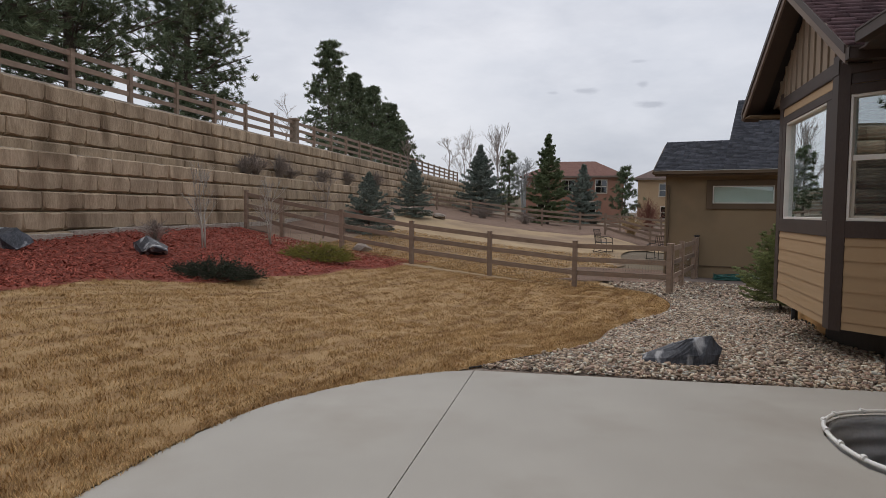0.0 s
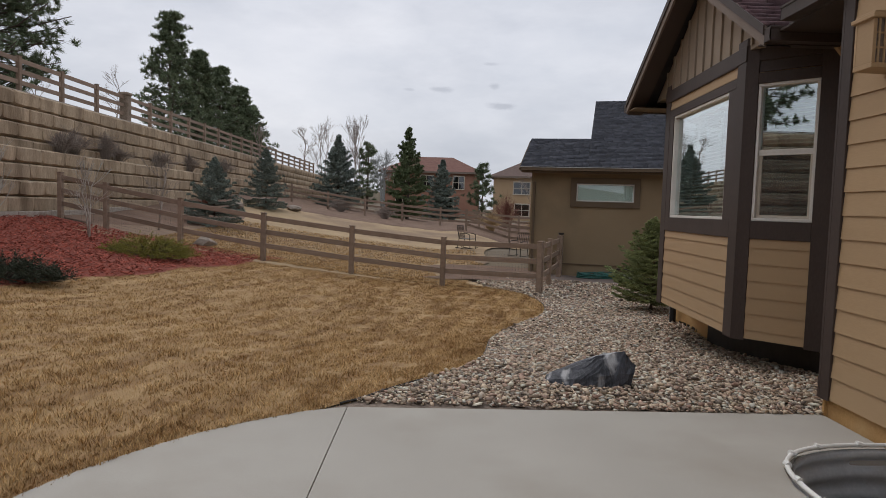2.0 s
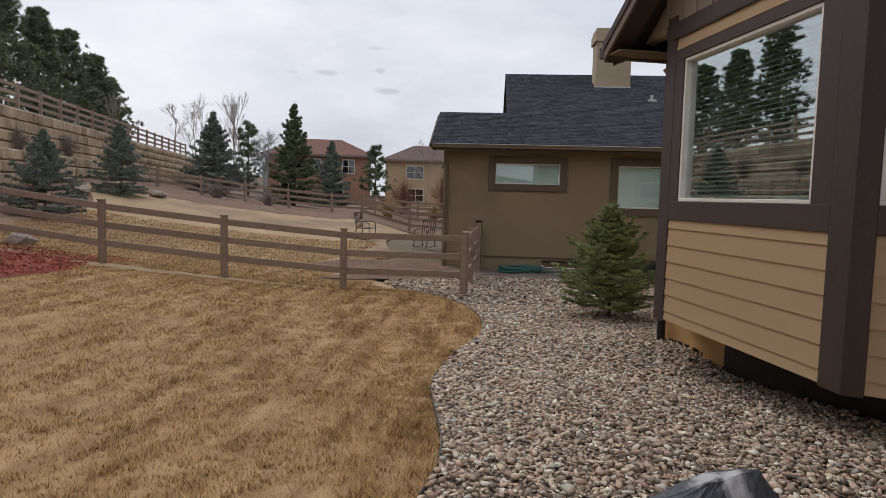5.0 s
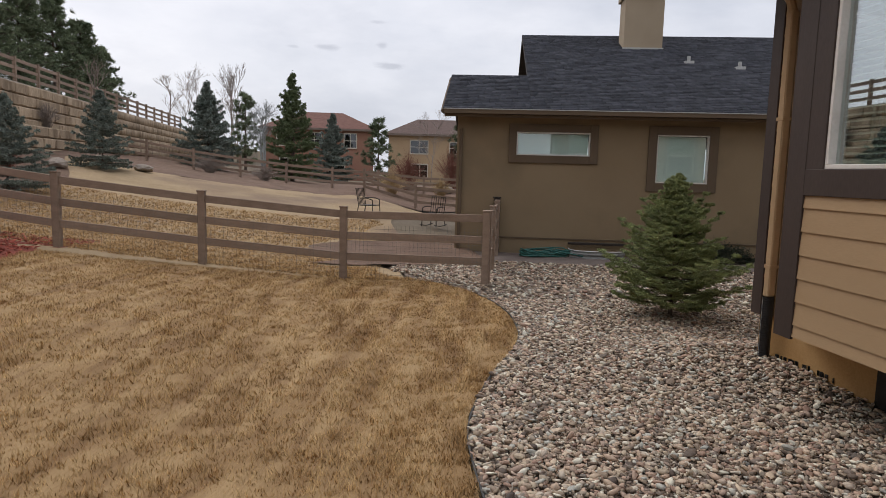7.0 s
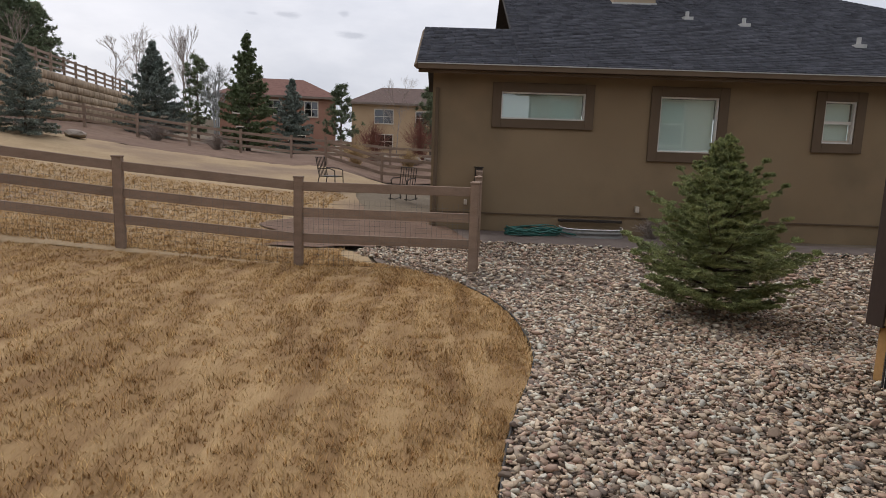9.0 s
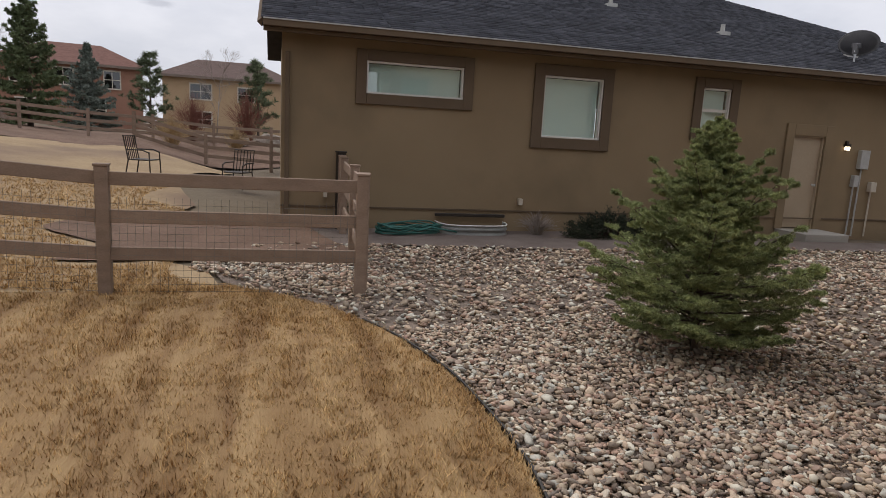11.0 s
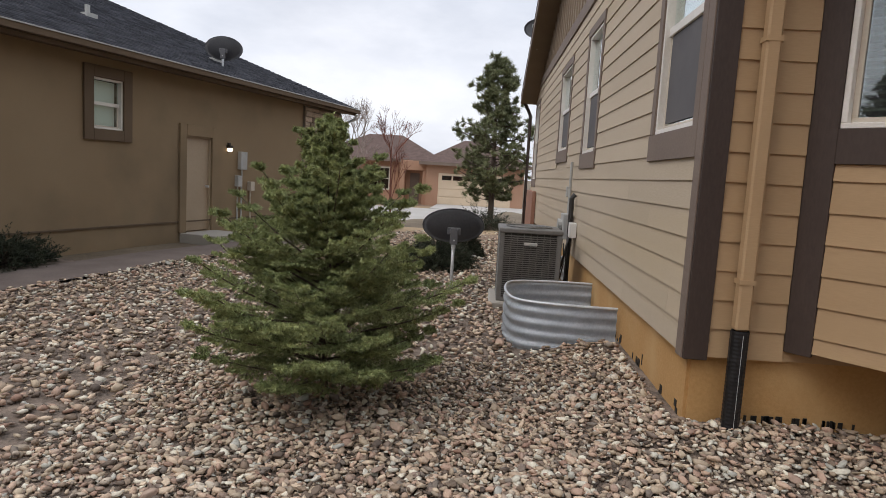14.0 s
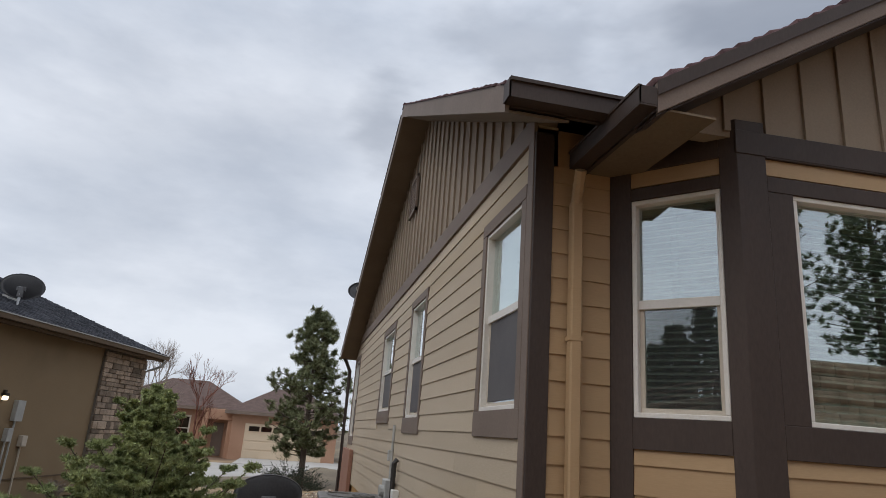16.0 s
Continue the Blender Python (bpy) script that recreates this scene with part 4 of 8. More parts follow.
def rail_fence(posts, height, rails, label, group="", netting=0.0, z_of=None, thick=0.04, deep=0.135, start_label=""):
    """Posts in a row, rails let into them, wire netting low down if asked. posts: x, y."""
    z_of = z_of or (lambda x, y: ground_z(x, y))
    x0, y0 = posts[0]
    fence = thing("rail_fence", (x0, y0, z_of(x0, y0)), label=label, category="fence", group=group)
    base = Vector((x0, y0, z_of(x0, y0)))
    me = post_mesh(height)
    for i, (x, y) in enumerate(posts):
        a, b = posts[max(0, i - 1)], posts[min(len(posts) - 1, i + 1)]
        ob = new("post", me)
        ob.parent = fence
        ob.matrix_basis = Matrix.Translation(Vector((x, y, z_of(x, y))) - base) @ Matrix.Rotation(math.atan2(b[1] - a[1], b[0] - a[0]), 4, "Z")
    for (xa, ya), (xb, yb) in zip(posts, posts[1:]):
        a, b = Vector((xa, ya, z_of(xa, ya))) - base, Vector((xb, yb, z_of(xb, yb))) - base
        d = (b - a).normalized()
        side = Vector((d.y, -d.x, 0)).normalized()
        for rz in rails:
            bm = bmesh.new()
            ring = []
            for p in (a, b):
                c = p + Vector((0, 0, rz))
                ring.append([bm.verts.new(c + side * s * thick / 2 + Vector((0, 0, t * deep / 2))) for s, t in ((-1, -1), (1, -1), (1, 1), (-1, 1))])
            for k in range(4):
                bm.faces.new((ring[0][k], ring[0][(k + 1) % 4], ring[1][(k + 1) % 4], ring[1][k]))
            bm.faces.new(ring[0])
            bm.faces.new(ring[1])
            bmesh.ops.bevel(bm, geom=bm.edges[:], offset=0.006, segments=1, affect="EDGES")
            bmesh.ops.recalc_face_normals(bm, faces=bm.faces)
            part("rail", bm, M_FENCE, fence)
        if netting:
            vs, fs = [], []
            n = int((b - a).length / 0.075)
            w = 0.0016

            def bar(p, q, across):
                o = len(vs)
                vs.extend([p - across, p + across, q + across, q - across])
                fs.append((o, o + 1, o + 2, o + 3))

            off = side * (thick / 2 + 0.006)
            flat = Vector((d.x, d.y, 0)) * w
            for k in range(1, n):
                p = a.lerp(b, k / n) + off
                bar(p + Vector((0, 0, 0.02)), p + Vector((0, 0, netting)), flat)
            z = 0.03
            while z < netting:
                bar(a + off + Vector((0, 0, z)), b + off + Vector((0, 0, z)), Vector((0, 0, w)))
                z += 0.075
            net = quick_mesh("wire_netting", [tuple(v) for v in vs], fs, M_WIRE, fence)
            net["kind"] = "stuff"
    return fence


rail_fence(FENCE_POSTS, 1.30, (0.42, 0.80, 1.18), "weathered brown three-rail composite fence with wire netting", netting=1.0, z_of=lambda x, y: ground_z(x, y))
GATE = ((2.56, 16.62), (3.04, 18.15), (3.74, 20.45), (3.9, 21.0))
rail_fence(GATE, 1.30, (0.42, 0.80, 1.18), "brown three-rail fence running back to the stucco house", netting=1.0)
gate_post = tagged(part("gate_post", boxes((-0.07, 0.07, -0.07, 0.07, -0.25, 1.36), (-0.085, 0.085, -0.085, 0.085, 1.36, 1.39), bevel=0.008), M_IRON), "dark brown gate post against the stucco wall", "post")
gate_post.matrix_basis = Matrix.Translation((3.92, 21.12, ground_z(3.92, 21.12)))
rail_fence([(-12.75, 2.0 + 2.21 * k) for k in range(30) if k != 11], 1.1, (0.35, 0.68, 1.0), "brown three-rail fence on top of the retaining wall", z_of=lambda x, y: 4.58)
rail_fence([(-12.4 + 2.5 * k, 44 - 0.4 * k) for k in range(14)], 1.15, (0.35, 0.68, 1.0), "brown three-rail fence at the far end of the yard")
rail_fence([(1.5 + 2.4 * k, 36 - 0.2 * k) for k in range(6)], 1.15, (0.35, 0.68, 1.0), "brown three-rail fence behind the patio chairs")

# ---- own house ----
W_near = Wall((3.0, 5.13), (3.0, -9.0))
W_ret = Wall((4.0, 5.13), (3.0, 5.13))
W_west = Wall((4.0, 11.25), (4.0, 5.13))
W_north = Wall((18.0, 11.25), (4.0, 11.25))
BAY = ((4.0, 10.65), (3.35, 10.08), (3.2, 7.2), (4.0, 6.4))
W_bl, W_bf, W_br = (Wall(a, b) for a, b in zip(BAY, BAY[1:]))
Z_SID, Z_EAVE = 0.15, 3.45


def sx(x):
    return 18.0 - x


def west_walls():
    hw = (1.5, 2.93, 1.57, 3.0)
    w = W_near.core("wall_west_near", M_SIDING, Z_SID, 4.0, [hw], s1=14.13)
    W_near.boards(w, M_SIDING, Z_SID, 3.85, [(hw[0] - 0.12, hw[1] + 0.12, hw[2] - 0.2, hw[3] + 0.12)], s0=0.115, s1=9.0, step=0.184)
    W_near.trim("casing", [(hw[0] - 0.1, hw[0], 0, 0.026, hw[2], hw[3]), (hw[1], hw[1] + 0.1, 0, 0.026, hw[2], hw[3]), (hw[0] - 0.1, hw[1] + 0.1, 0, 0.028, hw[3], hw[3] + 0.11), (hw[0] - 0.12, hw[1] + 0.12, 0, 0.03, hw[2] - 0.19, hw[2])], M_TRIM, w)
    window(W_near, *hw, "hung", "white vinyl window over the patio")
    tagged(part("roller_shade", boxes((hw[0] + 0.05, hw[1] - 0.05, -0.085, -0.078, hw[2] + 0.04, hw[3] - 0.04), m=W_near.m), M_SHADE), "pale roller shade behind the glass", "window shade")
    base_win = window(W_near, 0.98, 2.13, -0.98, -0.14, "picture", "dark basement window inside the window well", depth=0.02, recess=-0.06, glass=M_DARKGLASS)
    part("backing", boxes((1.01, 2.1, 0.0, 0.02, -0.95, -0.17), m=W_near.m), M_ACDARK, base_win)
    W_near.trim("corner_board", [(0.0, 0.115, 0.0, 0.03, Z_SID - 0.01, 3.9)], M_TRIM, w)
    w2 = W_ret.core("wall_return", M_SIDING, Z_SID, 3.6, [])
    W_ret.boards(w2, M_SIDING, Z_SID, 3.3, [], s1=0.87)
    W_ret.trim("corner_board", [(0.885, 1.03, 0.0, 0.03, Z_SID - 0.01, 3.9)], M_TRIM, w2)
    hole = (11.25 - 10.54, 11.25 - 6.52, 0.2, 3.2)
    w3 = W_west.core("wall_west", M_SIDING, Z_SID, 3.6, [hole])
    W_west.boards(w3, M_SIDING, Z_SID, 3.3, [(0.57, 4.9, 0, 9)], s0=0.12)
    W_west.trim("corner_board", [(-0.022, 0.12, 0.0, 0.03, Z_SID - 0.02, 3.55)], M_TRIM, w3)
    part("foundation", boxes((4.03, 4.25, 5.2, 11.2, -0.75, Z_SID)), M_FOUND, w3)
    # black sheet standing in for the deep shade below the bay
    part("underbay_shade", boxes((4.02, 4.03, 6.0, 9.75, -0.75, Z_SID)), M_TARSHADE, w3)
    W_ret.trim("skirt", [(0.0, 1.0, -0.03, -0.001, -0.4, Z_SID)], M_FOUND, w2)
    part("foundation", boxes((3.03, 3.25, -9, 5.1, -1.3, Z_SID), (3.25, 4.03, 4.95, 5.1, -0.75, Z_SID)), M_FOUND, w)


west_walls()

NORTH_WIN = ((4.235, 5.185, 1.56, 3.085), (7.95, 8.92, 1.55, 3.07), (10.6, 11.9, 1.69, 3.04), (16.6, 17.6, 1.2, 3.1))
PEAK = (8.97, 6.21)
VENT = (9.4, 10.0, 4.75, 5.38)


def north_wall():
    holes = [(sx(b), sx(a), z0, z1) for a, b, z0, z1 in NORTH_WIN]
    w = W_north.core("wall_north", M_SIDELIT, Z_SID, 3.62, holes)
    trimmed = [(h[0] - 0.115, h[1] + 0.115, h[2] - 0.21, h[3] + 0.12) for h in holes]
    W_north.boards(w, M_SIDELIT, Z_SID, 3.5, trimmed, s1=14.0 - 0.115)
    # north trim takes the lighter brown, its brighter light put into the colour
    W_north.trim("corner_board", [(14.0 - 0.115, 14.0, 0.0, 0.03, Z_SID - 0.02, 3.56)], M_TRIMLIT, w)
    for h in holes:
        W_north.trim("casing", [(h[0] - 0.1, h[0], 0, 0.026, h[2] - 0.0, h[3]), (h[1], h[1] + 0.1, 0, 0.026, h[2], h[3]), (h[0] - 0.1, h[1] + 0.1, 0, 0.028, h[3], h[3] + 0.11), (h[0] - 0.11, h[1] + 0.11, 0, 0.03, h[2] - 0.2, h[2])], M_TRIMLIT, w)
    W_north.trim("band", [(0.0, 14.0, 0, 0.032, 3.5, 3.70)], M_TRIMLIT, w)
    part("foundation", boxes((4.05, 18.0, 11.0, 11.22, -1.0, Z_SID)), M_FOUND, w)
    # gable end of boards and battens
    bm = bmesh.new()
    pts = [(4.0, 3.62), (18.0, 3.55), (18.0, 3.60), (PEAK[0], PEAK[1] - 0.12), (4.0, 3.76)]
    f, k = [bm.verts.new((x, 11.252, z)) for x, z in pts], [bm.verts.new((x, 11.10, z)) for x, z in pts]
    bm.faces.new(f)
    bm.faces.new(k)
    for i in range(5):
        j = (i + 1) % 5
        bm.faces.new((f[i], f[j], k[j], k[i]))
    bmesh.ops.recalc_face_normals(bm, faces=bm.faces)
    part("gable_board", bm, M_BATTEN, w)
    x = 4.3
    while x < 17.4:
        top = 3.76 + (PEAK[1] - 0.12 - 3.76) * (x - 4.0) / (PEAK[0] - 4.0) if x < PEAK[0] else PEAK[1] - 0.12 - (PEAK[1] - 3.72) * (x - PEAK[0]) / (18 - PEAK[0])
        if top > 3.80:
            part("batten", boxes((x - 0.02, x + 0.02, 11.25, 11.275, 3.70, top)), M_BATTEN, w)
        x += 0.305
    vent = part("gable_vent", boxes((VENT[0], VENT[0] + 0.05, 11.275, 11.31, VENT[2], VENT[3]), (VENT[1] - 0.05, VENT[1], 11.275, 11.31, VENT[2], VENT[3]), (VENT[0], VENT[1], 11.275, 11.31, VENT[3] - 0.05, VENT[3]), (VENT[0], VENT[1], 11.275, 11.31, VENT[2], VENT[2] + 0.05)), M_TRIMLIT, w, "louvred gable vent")
    z = VENT[2] + 0.07
    while z < VENT[3] - 0.06:
        part("slat", boxes((VENT[0] + 0.05, VENT[1] - 0.05, 11.27, 11.295, z, z + 0.03)), M_TRIMLIT, vent)
        z += 0.06
    return w


WALL_N = north_wall()


for i, (a, b, z0, z1) in enumerate(NORTH_WIN):
    window(W_north, sx(b), sx(a), z0, z1, "hung", "white vinyl single-hung window with dark lower screen")
    part("roller_shade", boxes((sx(b) + 0.05, sx(a) - 0.05, -0.085, -0.078, (z0 + z1) / 2, z1 - 0.04), m=W_north.m), M_SHADE, None)
    scr = tagged(part("insect_screen", boxes((sx(b) + 0.08, sx(a) - 0.08, -0.04, -0.037, z0 + 0.08, (z0 + z1) / 2 - 0.03), m=W_north.m), M_SCREEN), "dark insect screen over the lower sash", "window screen")
for ob in [o for o in scene.objects if o.name.startswith("roller_shade")]:
    tagged(ob, "pale roller shade behind the glass", "window shade")


def bay():
    """The canted bay: panelled sides, wide trim, three windows and its own gable."""
    holes = {}
    walls = {}
    for key, w, win, e0, e1 in (("wall_bay_far", W_bl, (0.145, 0.755, 1.55, 3.07), 0.145, 0.105), ("wall_bay_front", W_bf, (0.385, 2.45, 1.55, 3.05), 0.2, 0.22), ("wall_bay_near", W_br, (0.13, 0.74, 1.55, 3.045), 0.13, 0.39)):
        L = w.length
        core = w.core(key, M_SIDING, 0.235, 3.41, [win], thick=0.12)
        walls[key] = core
        w.boards(core, M_SIDING, 0.237, 0.334, [], s0=e0, s1=L - e1, step=0.097)
        w.boards(core, M_SIDING, 0.334, 1.35, [], s0=e0, s1=L - e1, step=0.184)
        # near top board coloured dark for the eave's shade; the others stay tan
        w.boards(core, M_TRIM if key == "wall_bay_near" else M_SIDING, 3.17, 3.29, [], s0=e0, s1=L - e1, step=0.2)
        t = 0.026
        rows = [(-0.012, e0, 0, t, 0.215, 3.55), (L - e1, L + 0.012, 0, t, 0.215, 3.55), (e0, L - e1, 0, t, 1.35, win[2]), (e0, L - e1, 0, t, win[3], 3.16), (e0, L - e1, 0, t + 0.004, 3.29, 3.46)]
        rows += [(a, b, 0, t - 0.003, win[2], win[3]) for a, b in ((e0, win[0]), (win[1], L - e1)) if b - a > 0.02]
        w.trim("trim_board", rows, M_TRIM, core)
        style = "picture" if key == "wall_bay_front" else "hung"
        win_ob = window(w, *win, style, "white vinyl picture window with blinds behind" if style == "picture" else "white vinyl single-hung window of the bay")
        blind(w, win[0] + 0.05, win[1] - 0.05, win[2] + 0.04, win[3] - 0.04, -0.075, "cream venetian blind inside the bay window", pitch=0.046, tilt=-24)
        if style == "hung":
            zm = (win[2] + win[3]) / 2
            part("insect_screen", boxes((win[0] + 0.07, win[1] - 0.07, -0.036, -0.033, win[2] + 0.07, zm - 0.03), m=w.m), M_MESH, win_ob, "fine dark insect screen")
    # underside coloured black to deepen the shade beneath the bay
    part("bay_floor", prism(((4.2, 10.6), (3.45, 10.0), (3.32, 7.3), (4.2, 6.45)), 0.225, 0.28), M_TARSHADE, walls["wall_bay_front"])
    # board-and-batten gable above the front
    front, mid = walls["wall_bay_front"], 1.46
    bm = bmesh.new()
    pts = [(mid - 2.12, 3.42), (mid + 2.12, 3.42), (mid, 4.70)]
    f, k = [bm.verts.new(W_bf.m @ Vector((a, 0.0, z))) for a, z in pts], [bm.verts.new(W_bf.m @ Vector((a, -0.12, z))) for a, z in pts]
    bm.faces.new(f)
    bm.faces.new(k)
    for i in range(3):
        j = (i + 1) % 3
        bm.faces.new((f[i], f[j], k[j], k[i]))
    bmesh.ops.recalc_face_normals(bm, faces=bm.faces)
    part("gable_board", bm, M_BATTEN, front)
    for n in range(-5, 6):
        a = mid + n * 0.305
        part("batten", boxes((a - 0.022, a + 0.022, 0.0, 0.025, 3.46, 4.68 - abs(a - mid) * 0.586), m=W_bf.m), M_BATTEN, front)
    part("band", boxes((-0.02, W_bf.length + 0.02, 0.0, 0.034, 3.30, 3.47), m=W_bf.m, bevel=0.003), M_TRIM, front)
    return walls


BAYW = bay()


def roofs():
    """Main gable roof and the cross gable over the bay, with fascia, gutters and soffits."""
    roof = thing("roof", (4, 5, 3.5), label="plum-brown asphalt shingle gable roof with dark fascia", category="roof", kind="structure")
    base = Matrix.Translation((-4, -5, -3.5))

    def put(name, bm, mat, label=""):
        bmesh.ops.transform(bm, matrix=base, verts=bm.verts)
        return part(name, bm, mat, roof, label)

    def at(p):
        return (p[0] - 4, p[1] - 5, p[2] - 3.5)

    ex, ez, px, pz = 3.42, 3.55, PEAK[0], PEAK[1] + 0.08
    ridge_x = ex + (4.80 - ez) / ((pz - ez) / (px - ex))
    slab("roof_slope", [at(p) for p in ((ex, 11.68, ez), (ex, 5.1, ez), (px, 5.1, pz), (px, 11.68, pz))], 0.09, M_ROOFDECK, roof)
    slab("roof_slope", [at(p) for p in ((px, 11.68, pz), (px, -9.4, pz), (18.0, -9.4, 3.40), (18.0, 11.68, 3.40))], 0.09, M_ROOFDECK, roof)
    slab("roof_slope", [at(p) for p in ((2.5, 5.1, 4.05), (2.5, -9.4, 4.05), (px, -9.4, pz), (px, 5.1, pz))], 0.09, M_ROOFDECK, roof)
    shingles("shingles", roof, M_SHINGLE_P, at((ex, 11.70, ez)), at((ex, 10.6, ez)), at((px, 11.70, pz)), at((px, 10.6, pz)))
    shingles("shingles", roof, M_SHINGLE_P, at((ex, 6.3, ez)), at((ex, 5.1, ez)), at((px, 6.3, pz)), at((px, 5.1, pz)))
    shingles("shingles", roof, M_SHINGLE_P, at((18.0, 10.6, 3.40)), at((18.0, 11.70, 3.40)), at((px, 10.6, pz)), at((px, 11.70, pz)))
    # rakes and fascia of the main gable
    for (xa, za), (xb, zb) in (((ex, ez), (px, pz)), ((18.0, 3.40), (px, pz))):
        bm = bmesh.new()
        for y0, y1, d0, d1 in ((11.66, 11.69, -0.20, 0.0),):
            vs = [bm.verts.new((x, y, z + d)) for x, z in ((xa, za), (xb, zb)) for y in (y0, y1) for d in (d0, d1)]
            for q in ((0, 1, 3, 2), (4, 6, 7, 5), (0, 4, 5, 1), (2, 3, 7, 6), (0, 2, 6, 4), (1, 5, 7, 3)):
                bm.faces.new([vs[i] for i in q])
        bmesh.ops.recalc_face_normals(bm, faces=bm.faces)
        put("rake_board", bm, M_TRIMLIT)
        bm = bmesh.new()
        vs = [bm.verts.new((x, y, z - 0.2 + d)) for x, z in ((xa, za), (xb, zb)) for y in (11.25, 11.66) for d in (0, 0.02)]
        for q in ((0, 1, 3, 2), (4, 6, 7, 5), (0, 4, 5, 1), (2, 3, 7, 6), (0, 2, 6, 4), (1, 5, 7, 3)):
            bm.faces.new([vs[i] for i in q])
        bmesh.ops.recalc_face_normals(bm, faces=bm.faces)
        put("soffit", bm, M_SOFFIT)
    put("fascia", boxes((ex, ex + 0.03, 10.7, 11.66, 3.39, 3.5)), M_TRIM)
    put("gutter", boxes((ex - 0.12, ex - 0.005, 10.9, 11.7, 3.40, 3.415), (ex - 0.12, ex - 0.108, 10.9, 11.7, 3.415, 3.53), (ex - 0.017, ex - 0.005, 10.9, 11.7, 3.415, 3.53), (ex - 0.12, ex - 0.005, 11.69, 11.705, 3.40, 3.53), (ex - 0.135, ex - 0.105, 10.9, 11.7, 3.51, 3.535)), M_TRIM)
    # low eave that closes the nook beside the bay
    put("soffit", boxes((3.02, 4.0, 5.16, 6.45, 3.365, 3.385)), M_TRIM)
    put("fascia", boxes((2.99, 3.02, 5.16, 6.0, 3.36, 3.52)), M_TRIM)
    put("gutter", boxes((2.88, 2.985, 5.16, 5.95, 3.38, 3.392), (2.88, 2.892, 5.16, 5.95, 3.392, 3.50), (2.88, 2.985, 5.938, 5.95, 3.392, 3.50), (2.872, 2.9, 5.16, 5.95, 3.488, 3.508)), M_TRIM)
    slab("roof_slope", [at(p) for p in ((2.99, 6.0, 3.54), (2.99, 5.14, 3.54), (ex + 0.1, 5.14, 3.6), (ex + 0.1, 6.0, 3.6))], 0.03, M_ROOFDECK, roof)
    # bay gable
    fx, ey, by, bz = 2.96, (6.34, 10.90), 8.62, 4.86
    ez2 = 3.45
    for y in ey:
        slab("roof_slope", [at(p) for p in ((fx, y, ez2), (4.1, y, ez2), (ridge_x + 0.2, by, bz), (fx, by, bz))], 0.07, M_ROOFDECK, roof)
        shingles("shingles", roof, M_SHINGLE_P, at((fx - 0.02, y, ez2)), at((4.4, y, ez2)), at((fx - 0.02, by, bz)), at((ridge_x + 0.3, by, bz)), tab=0.26, thick=0.024, seed=int(y))
        # rake face in the lighter brown: sky reflection painted into its colour
        for d0, d1, x0, x1, mt in ((-0.20, 0.0, fx - 0.025, fx, M_TRIMLIT), (-0.09, 0.006, fx - 0.042, fx - 0.027, M_TRIM), (-0.215, -0.195, fx, 3.2, M_TRIM)):
            bm = bmesh.new()
            vs = [bm.verts.new((x, yy, z + d)) for yy, z in ((y, ez2), (by, bz)) for x in (x0, x1) for d in (d0, d1)]
            for q in ((0, 1, 3, 2), (4, 6, 7, 5), (0, 4, 5, 1), (2, 3, 7, 6), (0, 2, 6, 4), (1, 5, 7, 3)):
                bm.faces.new([vs[i] for i in q])
            bmesh.ops.recalc_face_normals(bm, faces=bm.faces)
            put("rake_board" if d1 >= 0 else "soffit", bm, mt)
        s = 1 if y > 9 else -1
        a, b = sorted((y, y - s * 0.03))
        put("fascia", boxes((fx, 4.0, a, b, 3.27, 3.37)), M_TRIM)
        g0, g1 = sorted((y + s * 0.005, y + s * 0.12))
        o0, o1 = sorted((y + s * 0.108, y + s * 0.12))
        put("gutter", boxes((fx - 0.03, 3.95, g0, g1, 3.28, 3.292), (fx - 0.03, 3.95, o0, o1, 3.292, 3.41), (fx - 0.03, fx - 0.018, g0, g1, 3.292, 3.41), (fx - 0.03, 3.95, o0 - 0.008, o1 + 0.008, 3.395, 3.415), bevel=0.002), M_TRIM)
        c0, c1 = sorted((y - s * 0.03, 8.5 + s * 2.0))
        # near soffit in dark trim colour, painting in its deeper shade
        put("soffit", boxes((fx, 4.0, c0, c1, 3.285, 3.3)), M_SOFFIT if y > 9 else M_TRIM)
    return roof


roofs()
# closed rear of the house
tagged(part("wall_east", boxes((17.84, 18.0, -9, 11.08, -1.0, 3.5)), M_SIDELIT), "rear side wall of the house", "wall", kind="structure")
tagged(part("wall_south", boxes((3.0, 18.0, -9.2, -9.0, -0.5, 6.3)), M_SIDELIT), "far end wall of the house", "wall", kind="structure")
tagged(part("floor_inside", boxes((4.25, 17.8, -9, 11.0, 0.14, 0.16)), M_ROOM), "dim interior floor", "floor", kind="structure")
tagged(part("ceiling_inside", boxes((3.35, 4.2, 7.4, 9.6, 3.25, 3.27), (4.2, 17.8, -9, 11.05, 3.3, 3.33)), M_ROOM), "dim interior ceiling", "ceiling", kind="structure")
tagged(part("wall_inside", boxes((7.6, 7.7, 5.3, 9.8, 0.16, 3.3), (4.2, 17.8, 10.0, 10.06, 0.16, 3.3)), M_ROOM), "dim interior partition", "wall", kind="structure")

# ---- neighbouring stucco house ----
W_nb = Wall(nb(0, 0)[:2], nb(17.55, 0)[:2])
NB_L = 17.55


